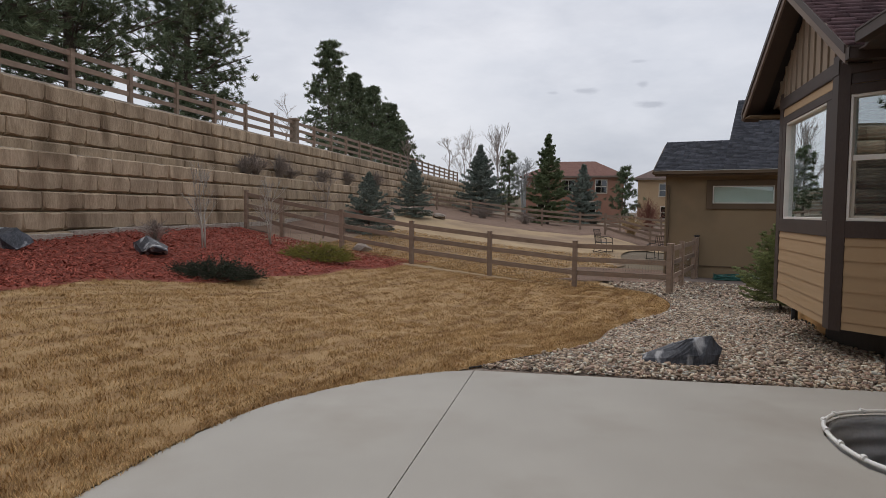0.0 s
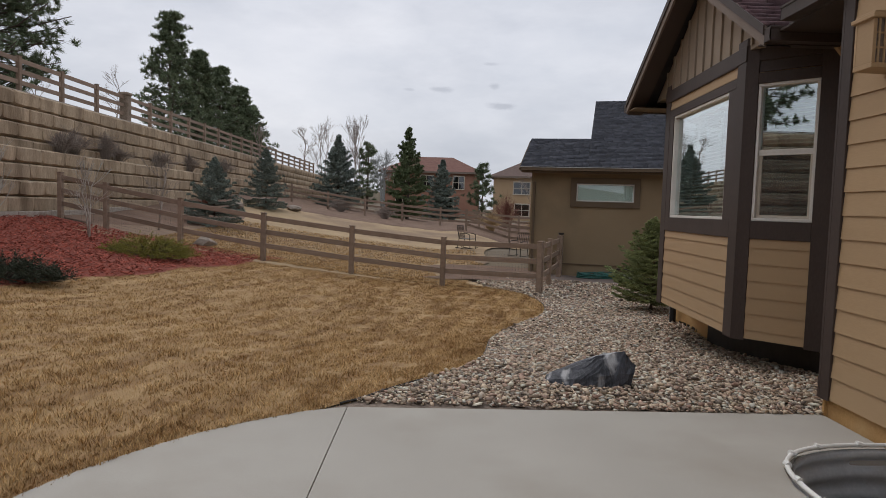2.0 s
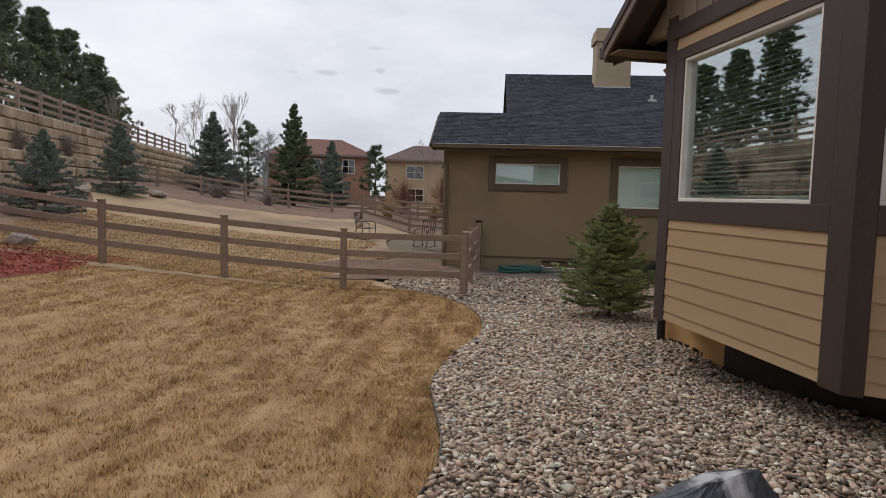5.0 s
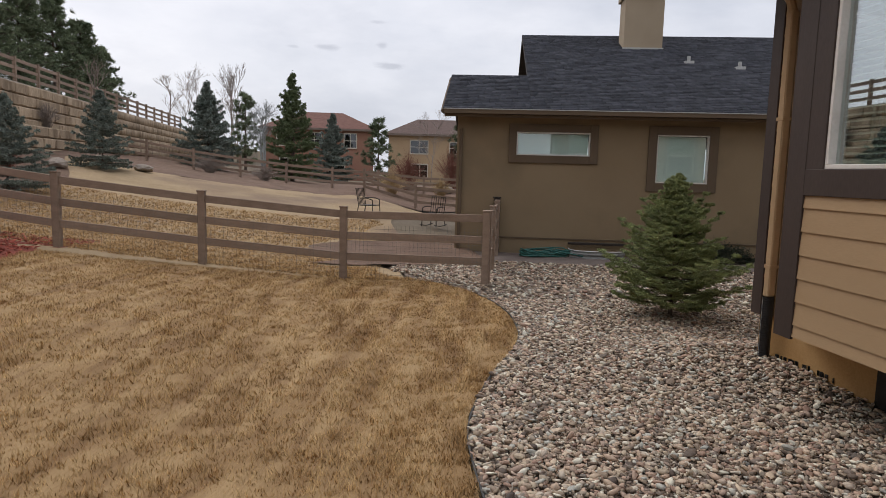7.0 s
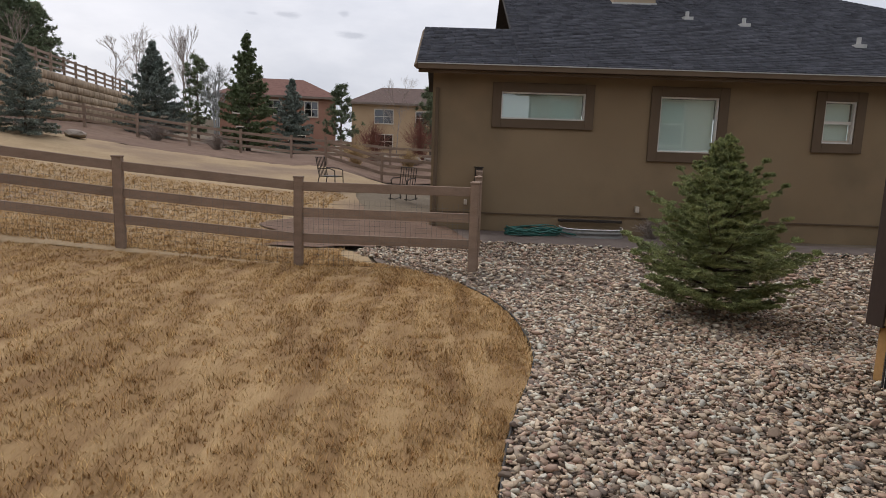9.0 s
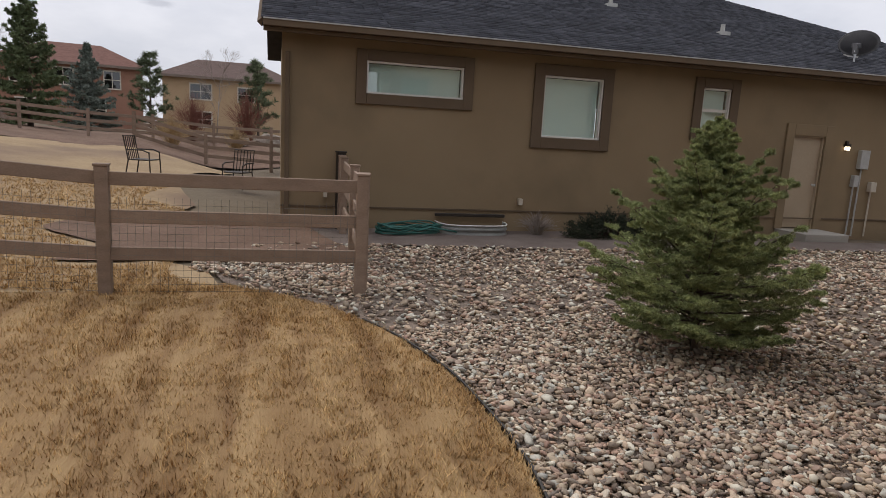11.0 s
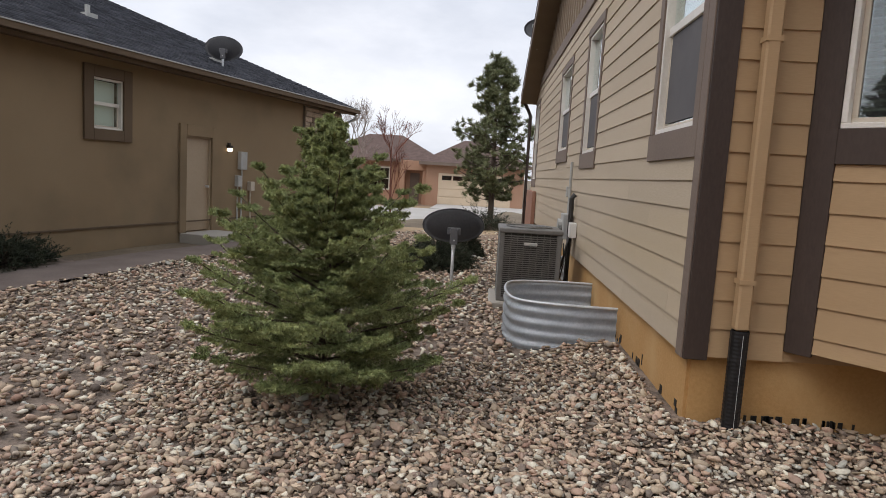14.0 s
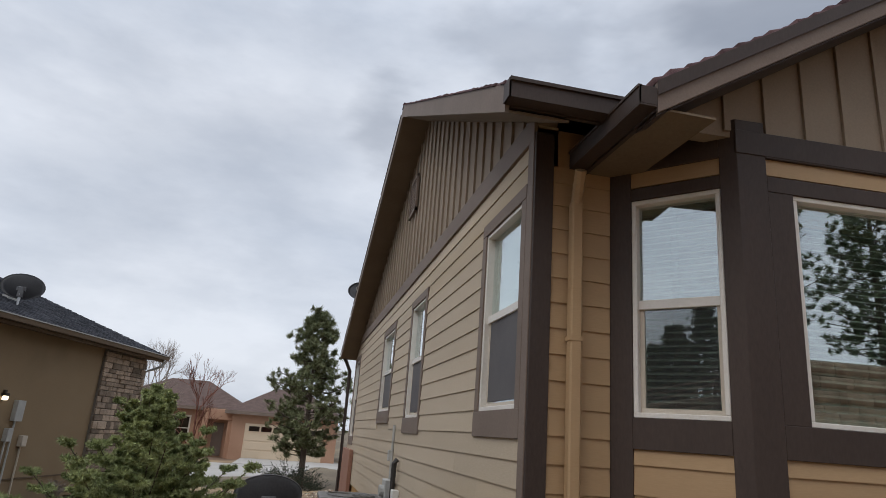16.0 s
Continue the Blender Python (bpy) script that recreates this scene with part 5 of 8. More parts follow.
def neighbour():
    house = thing("wall_stucco_house", nb(0, 0, -0.5), label="olive-brown stucco house with slate-grey shingle roof", category="house")
    inv = Matrix.Translation(-Vector(nb(0, 0, -0.5)))

    def put(name, bm, mat, parent=None, label=""):
        bmesh.ops.transform(bm, matrix=inv, verts=bm.verts)
        return part(name, bm, mat, parent or house, label)

    wins = [(1.48, 3.29, 1.94, 2.515), (4.9, 6.15, 1.335, 2.51), (8.4, 9.07, 1.63, 2.52)]
    door = (10.76, 11.58, -0.36, 1.68)
    holes = wins + [door]
    core = W_nb.core("wall", M_STUCCO, -0.62, 2.95, holes, thick=0.2, parent=house)
    core.data.transform(inv)
    west = Wall(nb(0, 6.0)[:2], nb(0, 0)[:2])
    put("wall", boxes((0, 6.0, -0.2, -0.005, -0.62, 2.9), m=west.m), M_STUCCO)
    east = Wall(nb(17.55, 0)[:2], nb(17.55, 14)[:2])
    put("wall", boxes((0, 14.0, -0.2, -0.005, -0.9, 2.95), m=east.m), M_STUCCO)
    put("wall", boxes((1.82, 2.02, 2.9, 12.0, 2.5, 4.3), m=Matrix(((UV.x, VV.x, 0, U0.x), (UV.y, VV.y, 0, U0.y), (0, 0, 1, 0), (0, 0, 0, 1)))), M_STUCCO)
    NBM = Matrix(((UV.x, VV.x, 0, U0.x), (UV.y, VV.y, 0, U0.y), (0, 0, 1, 0), (0, 0, 0, 1)))
    put("weep_screed", boxes((0.0, 17.5, -0.025, 0.0, -0.14, -0.11), m=NBM), M_STUCCOTRIM)
    put("foundation", boxes((0.05, 17.5, 0.012, 0.1, -0.9, -0.62), m=NBM), M_MORTAR)
    for u0, u1, z0, z1, e in ((1.48, 3.29, 1.94, 2.515, 0.19), (4.9, 6.15, 1.335, 2.51, 0.21), (8.4, 9.07, 1.63, 2.52, 0.2)):
        for r in ((u0 - e, u0, z0 - e, z1 + e), (u1, u1 + e, z0 - e, z1 + e), (u0, u1, z0 - e, z0), (u0, u1, z1, z1 + e)):
            put("stucco_surround", boxes((r[0], r[1], -0.05, 0.0, r[2], r[3]), m=NBM, bevel=0.006), M_STUCCOTRIM)
    u0, u1, z0, z1 = door
    for r in ((u0 - 0.2, u0, z0, z1 + 0.24), (u1, u1 + 0.2, z0, z1 + 0.24), (u0, u1, z1, z1 + 0.24)):
        put("stucco_surround", boxes((r[0], r[1], -0.05, 0.0, r[2], r[3]), m=NBM, bevel=0.006), M_STUCCO)
    d = put("door", boxes((u0 + 0.03, u1 - 0.03, 0.05, 0.09, z0 + 0.02, z1 - 0.03), m=NBM, bevel=0.004), M_DOORTAN, label="plain tan side door")
    put("knob", tube([nb(u1 - 0.1, 0.05, 0.62), nb(u1 - 0.1, -0.03, 0.62)], 0.028, 8), M_STEEL, d)
    put("door_frame", boxes((u0, u0 + 0.03, 0.0, 0.1, z0, z1), (u1 - 0.03, u1, 0.0, 0.1, z0, z1), (u0, u1, 0.0, 0.1, z1 - 0.03, z1), m=NBM), M_DOORTAN)
    put("step", boxes((u0 - 0.15, u1 + 0.15, -0.9, 0.0, -0.62, z0), m=NBM, bevel=0.01), M_CONCRETE)
    # roof: low gable wing in front, main hipped roof behind
    EV, EZ = -0.45, 3.02
    rv, rz = 7.9, 6.46
    sl = (rz - EZ) / (rv - EV)
    lv = 2.42
    lz = EZ + sl * (lv - EV)
    def loc(u, v, z):
        return tuple(Vector(nb(u, v, z)) - Vector(nb(0, 0, -0.5)))
    roof = put("roof", bmesh.new(), M_ROOFDECK, label="slate-grey asphalt shingle roof")
    kz = -0.02
    slab("deck", [loc(-0.32, EV, EZ), loc(1.85, EV, EZ), loc(1.85, lv, lz), loc(-0.32, lv, lz)], 0.14, M_ROOFDECK, roof)
    slab("deck", [loc(-0.32, lv, lz), loc(1.85, lv, lz), loc(1.85, 5.3, EZ), loc(-0.32, 5.3, EZ)], 0.14, M_ROOFDECK, roof)
    slab("deck", [loc(1.8, EV, EZ), loc(17.85, EV, EZ), loc(12.3, rv, rz), loc(1.8, rv, rz)], 0.14, M_ROOFDECK, roof)
    slab("deck", [loc(17.85, EV, EZ), loc(17.85, 16.2, EZ), loc(12.3, rv, rz)], 0.14, M_ROOFDECK, roof)
    slab("deck", [loc(1.8, rv, rz), loc(12.3, rv, rz), loc(17.85, 16.2, EZ), loc(1.8, 16.2, EZ)], 0.14, M_ROOFDECK, roof)
    shingles("shingles", roof, M_SHINGLE_G, loc(-0.34, EV - 0.02, EZ), loc(1.8, EV - 0.02, EZ), loc(-0.34, lv, lz), loc(1.8, lv, lz), tab=0.3, seed=3)
    shingles("shingles", roof, M_SHINGLE_G, loc(1.8, EV - 0.02, EZ), loc(17.87, EV - 0.02, EZ), loc(1.8, rv, rz), loc(12.3, rv, rz), tab=0.3, seed=4)
    put("fascia", boxes((-0.3, 17.85, EV + 0.0, EV + 0.03, EZ - 0.2, EZ - 0.02), m=NBM), M_STUCCOTRIM)
    put("gutter", boxes((-0.3, 17.9, EV - 0.12, EV, EZ - 0.13, EZ - 0.115), (-0.3, 17.9, EV - 0.12, EV - 0.105, EZ - 0.115, EZ - 0.02), m=NBM), M_STUCCOTRIM)
    put("drip_edge", boxes((-0.3, 17.9, EV - 0.135, EV - 0.1, EZ - 0.033, EZ - 0.012), m=NBM), M_METERGREY)
    put("soffit", boxes((-0.3, 17.85, EV + 0.03, 0.0, EZ - 0.15, EZ - 0.13), m=NBM), M_STUCCOTRIM)
    put("rake_board", tube([nb(-0.33, EV, EZ - 0.08), nb(-0.33, lv, lz - 0.08)], 0.07, 4), M_STUCCOTRIM)
    for u, v, h in ((10.0, 1.8, 0.22), (8.0, 3.6, 0.2), (12.8, 0.9, 0.2), (6.7, 4.2, 0.2)):
        z = EZ + sl * (v - EV)
        pipe = put("roof_vent", tube([nb(u, v, z - 0.05), nb(u, v, z + h)], 0.05, 8), M_METERGREY)
        put("flashing", boxes((u - 0.13, u + 0.13, v - 0.13, v + 0.13, z - 0.06, z + 0.05), m=NBM), M_METERGREY, pipe)
    cu, cv = 5.05, 5.9
    cz = EZ + sl * (cv - EV)
    ch = put("chimney", boxes((cu, cu + 1.25, cv, cv + 0.9, cz - 0.6, cz + 1.66), m=NBM, bevel=0.01), M_CHIMNEY, label="tan stucco chimney")
    put("cap", boxes((cu - 0.07, cu + 1.32, cv - 0.07, cv + 0.97, cz + 1.66, cz + 2.0), (cu - 0.03, cu + 1.28, cv - 0.03, cv + 0.93, cz + 2.0, cz + 2.14), m=NBM, bevel=0.01), M_CHIMNEY, ch)
    put("flashing", boxes((cu - 0.03, cu + 1.28, cv - 0.03, cv + 0.03, cz - 0.2, cz + 0.06), m=NBM), M_METERGREY, ch)
    # corner downspouts
    put("downspout", boxes((0.06, 0.14, -0.09, -0.01, -0.5, 2.55), m=NBM, bevel=0.008), M_STUCCOTRIM)
    put("downspout", tube([nb(17.75, EV - 0.06, 2.85), nb(17.75, EV, 2.7), nb(17.62, -0.05, 2.5), nb(17.62, -0.05, -0.75)], 0.045, 6), M_METERGREY)
    # stone veneer at the front corner
    ven = put("stone_veneer", boxes((15.45, 17.6, -0.06, -0.004, -0.8, 2.86), m=NBM), M_MORTAR, label="multicoloured ledgestone veneer")
    rng = random.Random(5)
    z = -0.8
    while z < 2.8:
        h = rng.choice((0.11, 0.15, 0.2))
        u = 15.45
        while u < 17.55:
            w = rng.uniform(0.15, 0.42)
            e = min(17.6, u + w)
            if e - u > 0.06:
                put("stone", boxes((u + 0.006, e - 0.006, -0.06 - rng.uniform(0.025, 0.06), -0.05, z + 0.006, min(z + h, 2.86) - 0.006), m=NBM, bevel=0.012), M_STONEV, ven)
            u = e
        z += h
    return house, NBM


NB_HOUSE, NBM = neighbour()
for (a, b, z0, z1), st in (((1.48, 3.29, 1.94, 2.515), "picture"), ((4.9, 6.15, 1.335, 2.51), "picture"), ((8.4, 9.07, 1.63, 2.52), "hung")):
    s0, s1 = a, b
    window(W_nb, s0, s1, z0, z1, st, "white vinyl window in the stucco wall", recess=0.05, glass=M_GLASSCLEAR)
    tagged(part("roller_shade", boxes((s0 + 0.04, s1 - 0.04, -0.16, -0.15, z0 + 0.04, z1 - 0.04), m=W_nb.m), M_SHADE), "pale green-white shade closed behind the glass", "window shade")


# ---- plants ----
def rot_to(dirs):
    """Two unit vectors square to each of dirs."""
    ref = np.where(np.abs(dirs[:, 2:3]) > 0.9, np.array([[1.0, 0, 0]]), np.array([[0, 0, 1.0]]))
    s = np.cross(dirs, ref)
    s /= np.linalg.norm(s, axis=1, keepdims=True) + 1e-9
    return s, np.cross(dirs, s)


def needle_arrays(P, D, L, per, length, width, rng, lean=0.75, flat=0.0):
    """Needles round twigs that start at P, run along D for L: one slim triangle each."""
    n = len(P)
    s, t = rot_to(D)
    k = np.repeat(np.arange(n), per)
    f = rng.random(len(k)) ** 0.85
    a = rng.random(len(k)) * math.tau
    rad = s[k] * np.cos(a)[:, None] + t[k] * np.sin(a)[:, None] * (1 - flat)
    way = rad + D[k] * (lean * (0.5 + rng.random(len(k)))[:, None])
    way /= np.linalg.norm(way, axis=1, keepdims=True)
    base = P[k] + D[k] * (L[k] * f)[:, None]
    tip = base + way * (length * (0.7 + 0.6 * rng.random(len(k))))[:, None]
    side = np.cross(way, rng.normal(size=way.shape))
    side *= (width / 2) / (np.linalg.norm(side, axis=1, keepdims=True) + 1e-9)
    v = np.stack([base - side, base + side, tip], 1).reshape(-1, 3)
    return v, np.arange(len(v)).reshape(-1, 3)


def sticks(P, Q, r0, r1):
    """Tapered three-sided sticks from P to Q."""
    D = Q - P
    D /= np.linalg.norm(D, axis=1, keepdims=True) + 1e-9
    s, t = rot_to(D)
    vs = []
    for k in range(3):
        a = k * math.tau / 3
        o = s * math.cos(a) + t * math.sin(a)
        vs += [P + o * np.reshape(r0, (-1, 1)), Q + o * np.reshape(r1, (-1, 1))]
    v = np.stack(vs, 1).reshape(-1, 3)
    b = np.arange(len(P))[:, None] * 6
    f = np.concatenate([b + np.array([[2 * k, 2 * ((k + 1) % 3), 2 * ((k + 1) % 3) + 1, 2 * k + 1]]) for k in range(3)])
    return v, f


def conifer(name, loc, h, r, mat, label, seed, whorls=14, per=8, twigs=7, subs=2, needles=10, nl=0.03, nw=0.004, skirt=0.06, droop=0.25, group="", gap=0.0, shape=0.85, lift=0.0, foot=0.86, lean=0.75, ragged=0.72, category="tree"):
    """A spruce: trunk, whorls of limbs that carry flat sprays of needled twigs."""
    rng = np.random.default_rng(seed)
    tree = thing(name, loc, label=label, category=category, group=group)
    part("trunk", tube([(0, 0, -0.1), (0.01 * h, 0, h * 0.4), (0, 0.01 * h, h * 0.97)], 0.022 * h, 7, taper=0.003 * h), M_BARK, tree)
    TP, TD, TL, BP, BQ, BR = [], [], [], [], [], []
    for w in range(whorls):
        f = (w + 0.3) / whorls
        z = h * (skirt + (0.97 - skirt) * f)
        reach = r * (1 - f) ** shape * min(1.0, foot + f * (1 - foot) / 0.22)
        a0 = rng.random() * math.tau
        count = max(4, int(per * (1 - 0.45 * f)))
        for k in range(count):
            a = a0 + math.tau * (k + rng.uniform(-0.3, 0.3)) / count
            L = max(0.025 * h, reach * rng.uniform(ragged, 1.1))
            el = -0.15 + lift + 0.95 * f + rng.uniform(-0.12, 0.12)
            p = np.array([0, 0, z + rng.uniform(-0.02, 0.02) * h])
            out = np.array([math.cos(a), math.sin(a), 0])
            n = max(3, int(twigs * (0.4 + 0.6 * L / r)))
            prev = p
            for i in range(1, n + 1):
                s = i / n
                q = p + out * (L * s * math.cos(el)) + np.array([0, 0, L * (s * math.sin(el) - droop * s * s * (1 - f) * 0.5 + 0.16 * s ** 3)])
                BP.append(prev), BQ.append(q), BR.append(0.012 * L * (1.25 - s) + 0.002)
                d = (q - prev) / (np.linalg.norm(q - prev) + 1e-9)
                TP.append(prev), TD.append(d), TL.append(float(np.linalg.norm(q - prev)))
                if s > 0.22:
                    tl = L * (0.44 * (1 - s) + 0.12) * rng.uniform(0.7, 1.2)
                    for sg in (-1, 1):
                        side = np.array([-out[1], out[0], 0]) * sg
                        td = side * 0.8 + d * 0.75 + np.array([0, 0, rng.uniform(-0.18, 0.12)])
                        td /= np.linalg.norm(td)
                        TP.append(q), TD.append(td), TL.append(tl)
                        for m in range(subs):
                            g = (m + 0.6) / (subs + 0.4)
                            for s2 in (-1, 1):
                                sd = td + np.cross(td, [0, 0, 1]) * s2 * 0.85 + np.array([0, 0, rng.uniform(-0.2, 0.15)])
                                sd /= np.linalg.norm(sd)
                                TP.append(q + td * tl * g), TD.append(sd), TL.append(tl * (0.5 * (1.15 - g)) + 0.02 * r)
                prev = q
    # leader
    TP.append(np.array([0, 0, h * 0.9])), TD.append(np.array([0, 0, 1.0])), TL.append(h * 0.11)
    TP, TD, TL = np.array(TP), np.array(TD), np.array(TL)
    v, fc = needle_arrays(TP, TD, TL, needles, nl, nw, rng, lean)
    ob = quick_mesh("crown", v, fc, mat, tree)
    v, fc = sticks(np.array(BP), np.array(BQ), np.array(BR), np.array(BR) * 0.8)
    quick_mesh("branchwork", v, fc, M_BARK, tree)["kind"] = "stuff"
    return tree


def pine(name, loc, h, r, mat, label, seed, clumps=420, per=36, nl=0.26, nw=0.02, bare=0.18, group="", category="tree"):
    """A pine: trunk, bent limbs and round tufts of long needles with gaps between."""
    rng = np.random.default_rng(seed)
    tree = thing(name, loc, label=label, category=category, group=group)
    lean = rng.uniform(-0.02, 0.02, 2) * h
    part("trunk", tube([(0, 0, -0.2), (lean[0] * 0.5, lean[1] * 0.5, h * 0.5), (lean[0], lean[1], h * 0.98)], 0.020 * h, 8, taper=0.004 * h), M_BARK, tree)
    C, BP, BQ, BR = [], [], [], []
    limbs = max(18, clumps // 9)
    for k in range(limbs):
        f = bare + (1 - bare) * ((k + rng.random()) / limbs)
        reach = r * (1.05 - f) ** 0.55 * min(1.0, 0.55 + (f - bare) * 3) * rng.uniform(0.65, 1.12)
        a = k * 2.4 + rng.uniform(-0.5, 0.5)
        p = np.array([lean[0] * f, lean[1] * f, h * f])
        q = p + np.array([math.cos(a) * reach, math.sin(a) * reach, reach * rng.uniform(0.0, 0.5)])
        mid = (p + q) / 2 + np.array([0, 0, -0.08 * reach])
        BP += [p, mid]
        BQ += [mid, q]
        BR += [0.014 * reach + 0.008, 0.010 * reach + 0.006]
        for m in range(9):
            s = rng.uniform(0.35, 1.0)
            base = (p + (mid - p) * s * 2) if s < 0.5 else mid + (q - mid) * (s - 0.5) * 2
            off = rng.normal(size=3) * np.array([0.13, 0.13, 0.075]) * reach
            C.append(base + off)
            BP.append(base), BQ.append(base + off), BR.append(0.006)
    C.append(np.array([lean[0], lean[1], h]))
    C = np.array(C)
    up = rng.normal(size=C.shape) * 0.5 + np.array([0, 0, 0.6])
    up /= np.linalg.norm(up, axis=1, keepdims=True)
    v, fc = needle_arrays(C, up, np.full(len(C), nl * 0.6), per, nl, nw, rng, lean=0.5)
    quick_mesh("crown", v, fc, mat, tree)
    v, fc = sticks(np.array(BP), np.array(BQ), np.array(BR), np.array(BR) * 0.6)
    quick_mesh("branchwork", v, fc, M_BARK, tree)["kind"] = "stuff"
    return tree


def bare_tree(name, loc, h, spread, mat, label, seed, stems=1, depth=5, bark=None, group="", thick=0.02, up=0.55, category="tree"):
    """A leafless tree: forking limbs down to fine twigs."""
    rng = random.Random(seed)
    tree = thing(name, loc, label=label, category=category, group=group)
    segs, trunk = [], bmesh.new()

    def grow(p, d, L, r, n):
        q = p + d * L
        segs.append((p, q, r, r * 0.72))
        if n == 0:
            return
        for k in range(3 if n > 1 else 4):
            turn = Vector((rng.gauss(0, 1), rng.gauss(0, 1), rng.gauss(0, 0.6)))
            e = (d + turn * spread * (0.45 if k == 0 else 0.75) + Vector((0, 0, up * 0.3))).normalized()
            grow(p + d * L * rng.uniform(0.55, 1.0), e, L * rng.uniform(0.58, 0.82), r * 0.62, n - 1)

    for s in range(stems):
        base = Vector((rng.uniform(-1, 1), rng.uniform(-1, 1), 0)) * (0.05 * h if stems > 1 else 0)
        d = Vector((rng.gauss(0, 0.08), rng.gauss(0, 0.08), 1)).normalized()
        tube([base - Vector((0, 0, 0.1)), base + d * h * 0.2, base + d * h * 0.36], thick * h, 7, trunk, taper=thick * h * 0.75)
        grow(base + d * h * 0.33, d, h * 0.24, thick * h * 0.75, depth)
        if stems > 1 or depth > 3:
            for j in range(3):
                e = (d + Vector((rng.gauss(0, 0.6), rng.gauss(0, 0.6), 0.3))).normalized()
                grow(base + d * h * (0.2 + 0.06 * j), e, h * 0.16, thick * h * 0.4, depth - 1)
    part("trunk", trunk, bark or mat, tree, smooth=True)
    P, Q = np.array([s[0] for s in segs]), np.array([s[1] for s in segs])
    r0, r1 = np.array([s[2] for s in segs]), np.array([s[3] for s in segs])
    m = 0.0021 * max(1.0, h / 5)
    v, f = sticks(P, Q, np.maximum(r0, m), np.maximum(r1, m * 0.8))
    quick_mesh("branchwork", v, f, mat, tree)["kind"] = "stuff"
    return tree


def juniper(name, loc, rx, ry, h, mat, label, seed, sprays=420, per=16, nl=0.035, nw=0.012):
    """A spreading juniper: arching sprays fanned out from the middle."""
    rng = np.random.default_rng(seed)
    bush = thing(name, loc, label=label, category="shrub")
    a = rng.random(sprays) * math.tau
    f = np.sqrt(rng.random(sprays))
    P = np.stack([np.cos(a) * f * rx * 0.75, np.sin(a) * f * ry * 0.75, h * (1 - f ** 2) * rng.uniform(0.25, 0.9, sprays)], 1)
    D = np.stack([np.cos(a) * rx, np.sin(a) * ry, np.full(sprays, 0.35 * h) + rng.normal(size=sprays) * 0.3 * h], 1)
    D += rng.normal(size=D.shape) * 0.25
    D /= np.linalg.norm(D, axis=1, keepdims=True)
    L = rng.uniform(0.12, 0.3, sprays) * max(rx, ry)
    k = np.repeat(np.arange(sprays), 4)
    P2 = P[k] + D[k] * (L[k] * rng.random(len(k)))[:, None]
    D2 = D[k] + rng.normal(size=(len(k), 3)) * 0.55
    D2 /= np.linalg.norm(D2, axis=1, keepdims=True)
    v, fc = needle_arrays(np.concatenate([P, P2]), np.concatenate([D, D2]), np.concatenate([L, L[k] * 0.5]), per, nl, nw, rng)
    v[:, 2] = np.maximum(v[:, 2], 0.005)
    quick_mesh("foliage", v, fc, mat, bush)
    O = np.zeros_like(P) + np.array([0, 0, 0.02])
    v, fc = sticks(O[:120], (P + D * L[:, None])[:120], np.full(120, 0.012), np.full(120, 0.004))
    quick_mesh("stemwork", v, fc, M_BARK, bush)["kind"] = "stuff"
    return bush


def twiggy(name, loc, r, h, mat, label, seed, count=160):
    """A bare, twiggy shrub or a tuft of stiff stalks."""
    rng = np.random.default_rng(seed)
    bush = thing(name, loc, label=label, category="shrub")
    a, f = rng.random(count) * math.tau, rng.random(count)
    P = np.stack([np.cos(a) * f * r * 0.2, np.sin(a) * f * r * 0.2, np.zeros(count)], 1)
    Q = np.stack([np.cos(a) * f * r, np.sin(a) * f * r, h * rng.uniform(0.5, 1.0, count) * (1.1 - 0.4 * f)], 1)
    M1 = (P + Q) / 2 + np.array([0, 0, 0.12 * h])
    R = Q + rng.normal(size=Q.shape) * np.array([0.25, 0.25, 0.12]) * r
    w = 0.004 + 0.002 * r
    v, fc = sticks(np.concatenate([P, M1, M1]), np.concatenate([M1, Q, R]), np.full(count * 3, w), np.full(count * 3, w * 0.5))
    quick_mesh("twigwork", v, fc, mat, bush)["kind"] = "stuff"
    return bush


def boulder(name, loc, size, mat, label, seed, turn=0.0, facets=26):
    """An angular rock: a hull of scattered points, with chipped edges."""
    rng = random.Random(seed)
    bm = bmesh.new()
    for k in range(facets):
        v = Vector((rng.gauss(0, 1), rng.gauss(0, 1), rng.gauss(0, 1))).normalized() * rng.uniform(0.85, 1.0)
        bm.verts.new((v.x * size[0], v.y * size[1], max(-0.3, v.z) * size[2]))
    bmesh.ops.convex_hull(bm, input=bm.verts)
    bmesh.ops.delete(bm, geom=[v for v in bm.verts if not v.link_faces], context="VERTS")
    bmesh.ops.subdivide_edges(bm, edges=bm.edges[:], cuts=2, use_grid_fill=True)
    for v in bm.verts:
        d = noise.noise_vector(v.co * 6 / max(size)) * 0.045 * max(size)
        v.co += d
    bmesh.ops.recalc_face_normals(bm, faces=bm.faces)
    ob = part(name, bm, mat)
    ob.matrix_basis = pose(loc[0], loc[1], loc[2], 0, 0, turn)
    return tagged(ob, label, "boulder")


def gz(x, y, d=0.0):
    return (x, y, ground_z(x, y) + d)


# the young spruce in the gravel
conifer("spruce", gz(4.43, 13.6), 2.0, 1.22, M_NEEDLE_NEAR, "young green spruce standing in the river rock", 11, whorls=15, per=13, twigs=8, subs=4, needles=46, nl=0.024, nw=0.0072, skirt=0.08, droop=0.2, shape=0.9, lift=0.28, foot=0.66, lean=0.6, ragged=0.5)
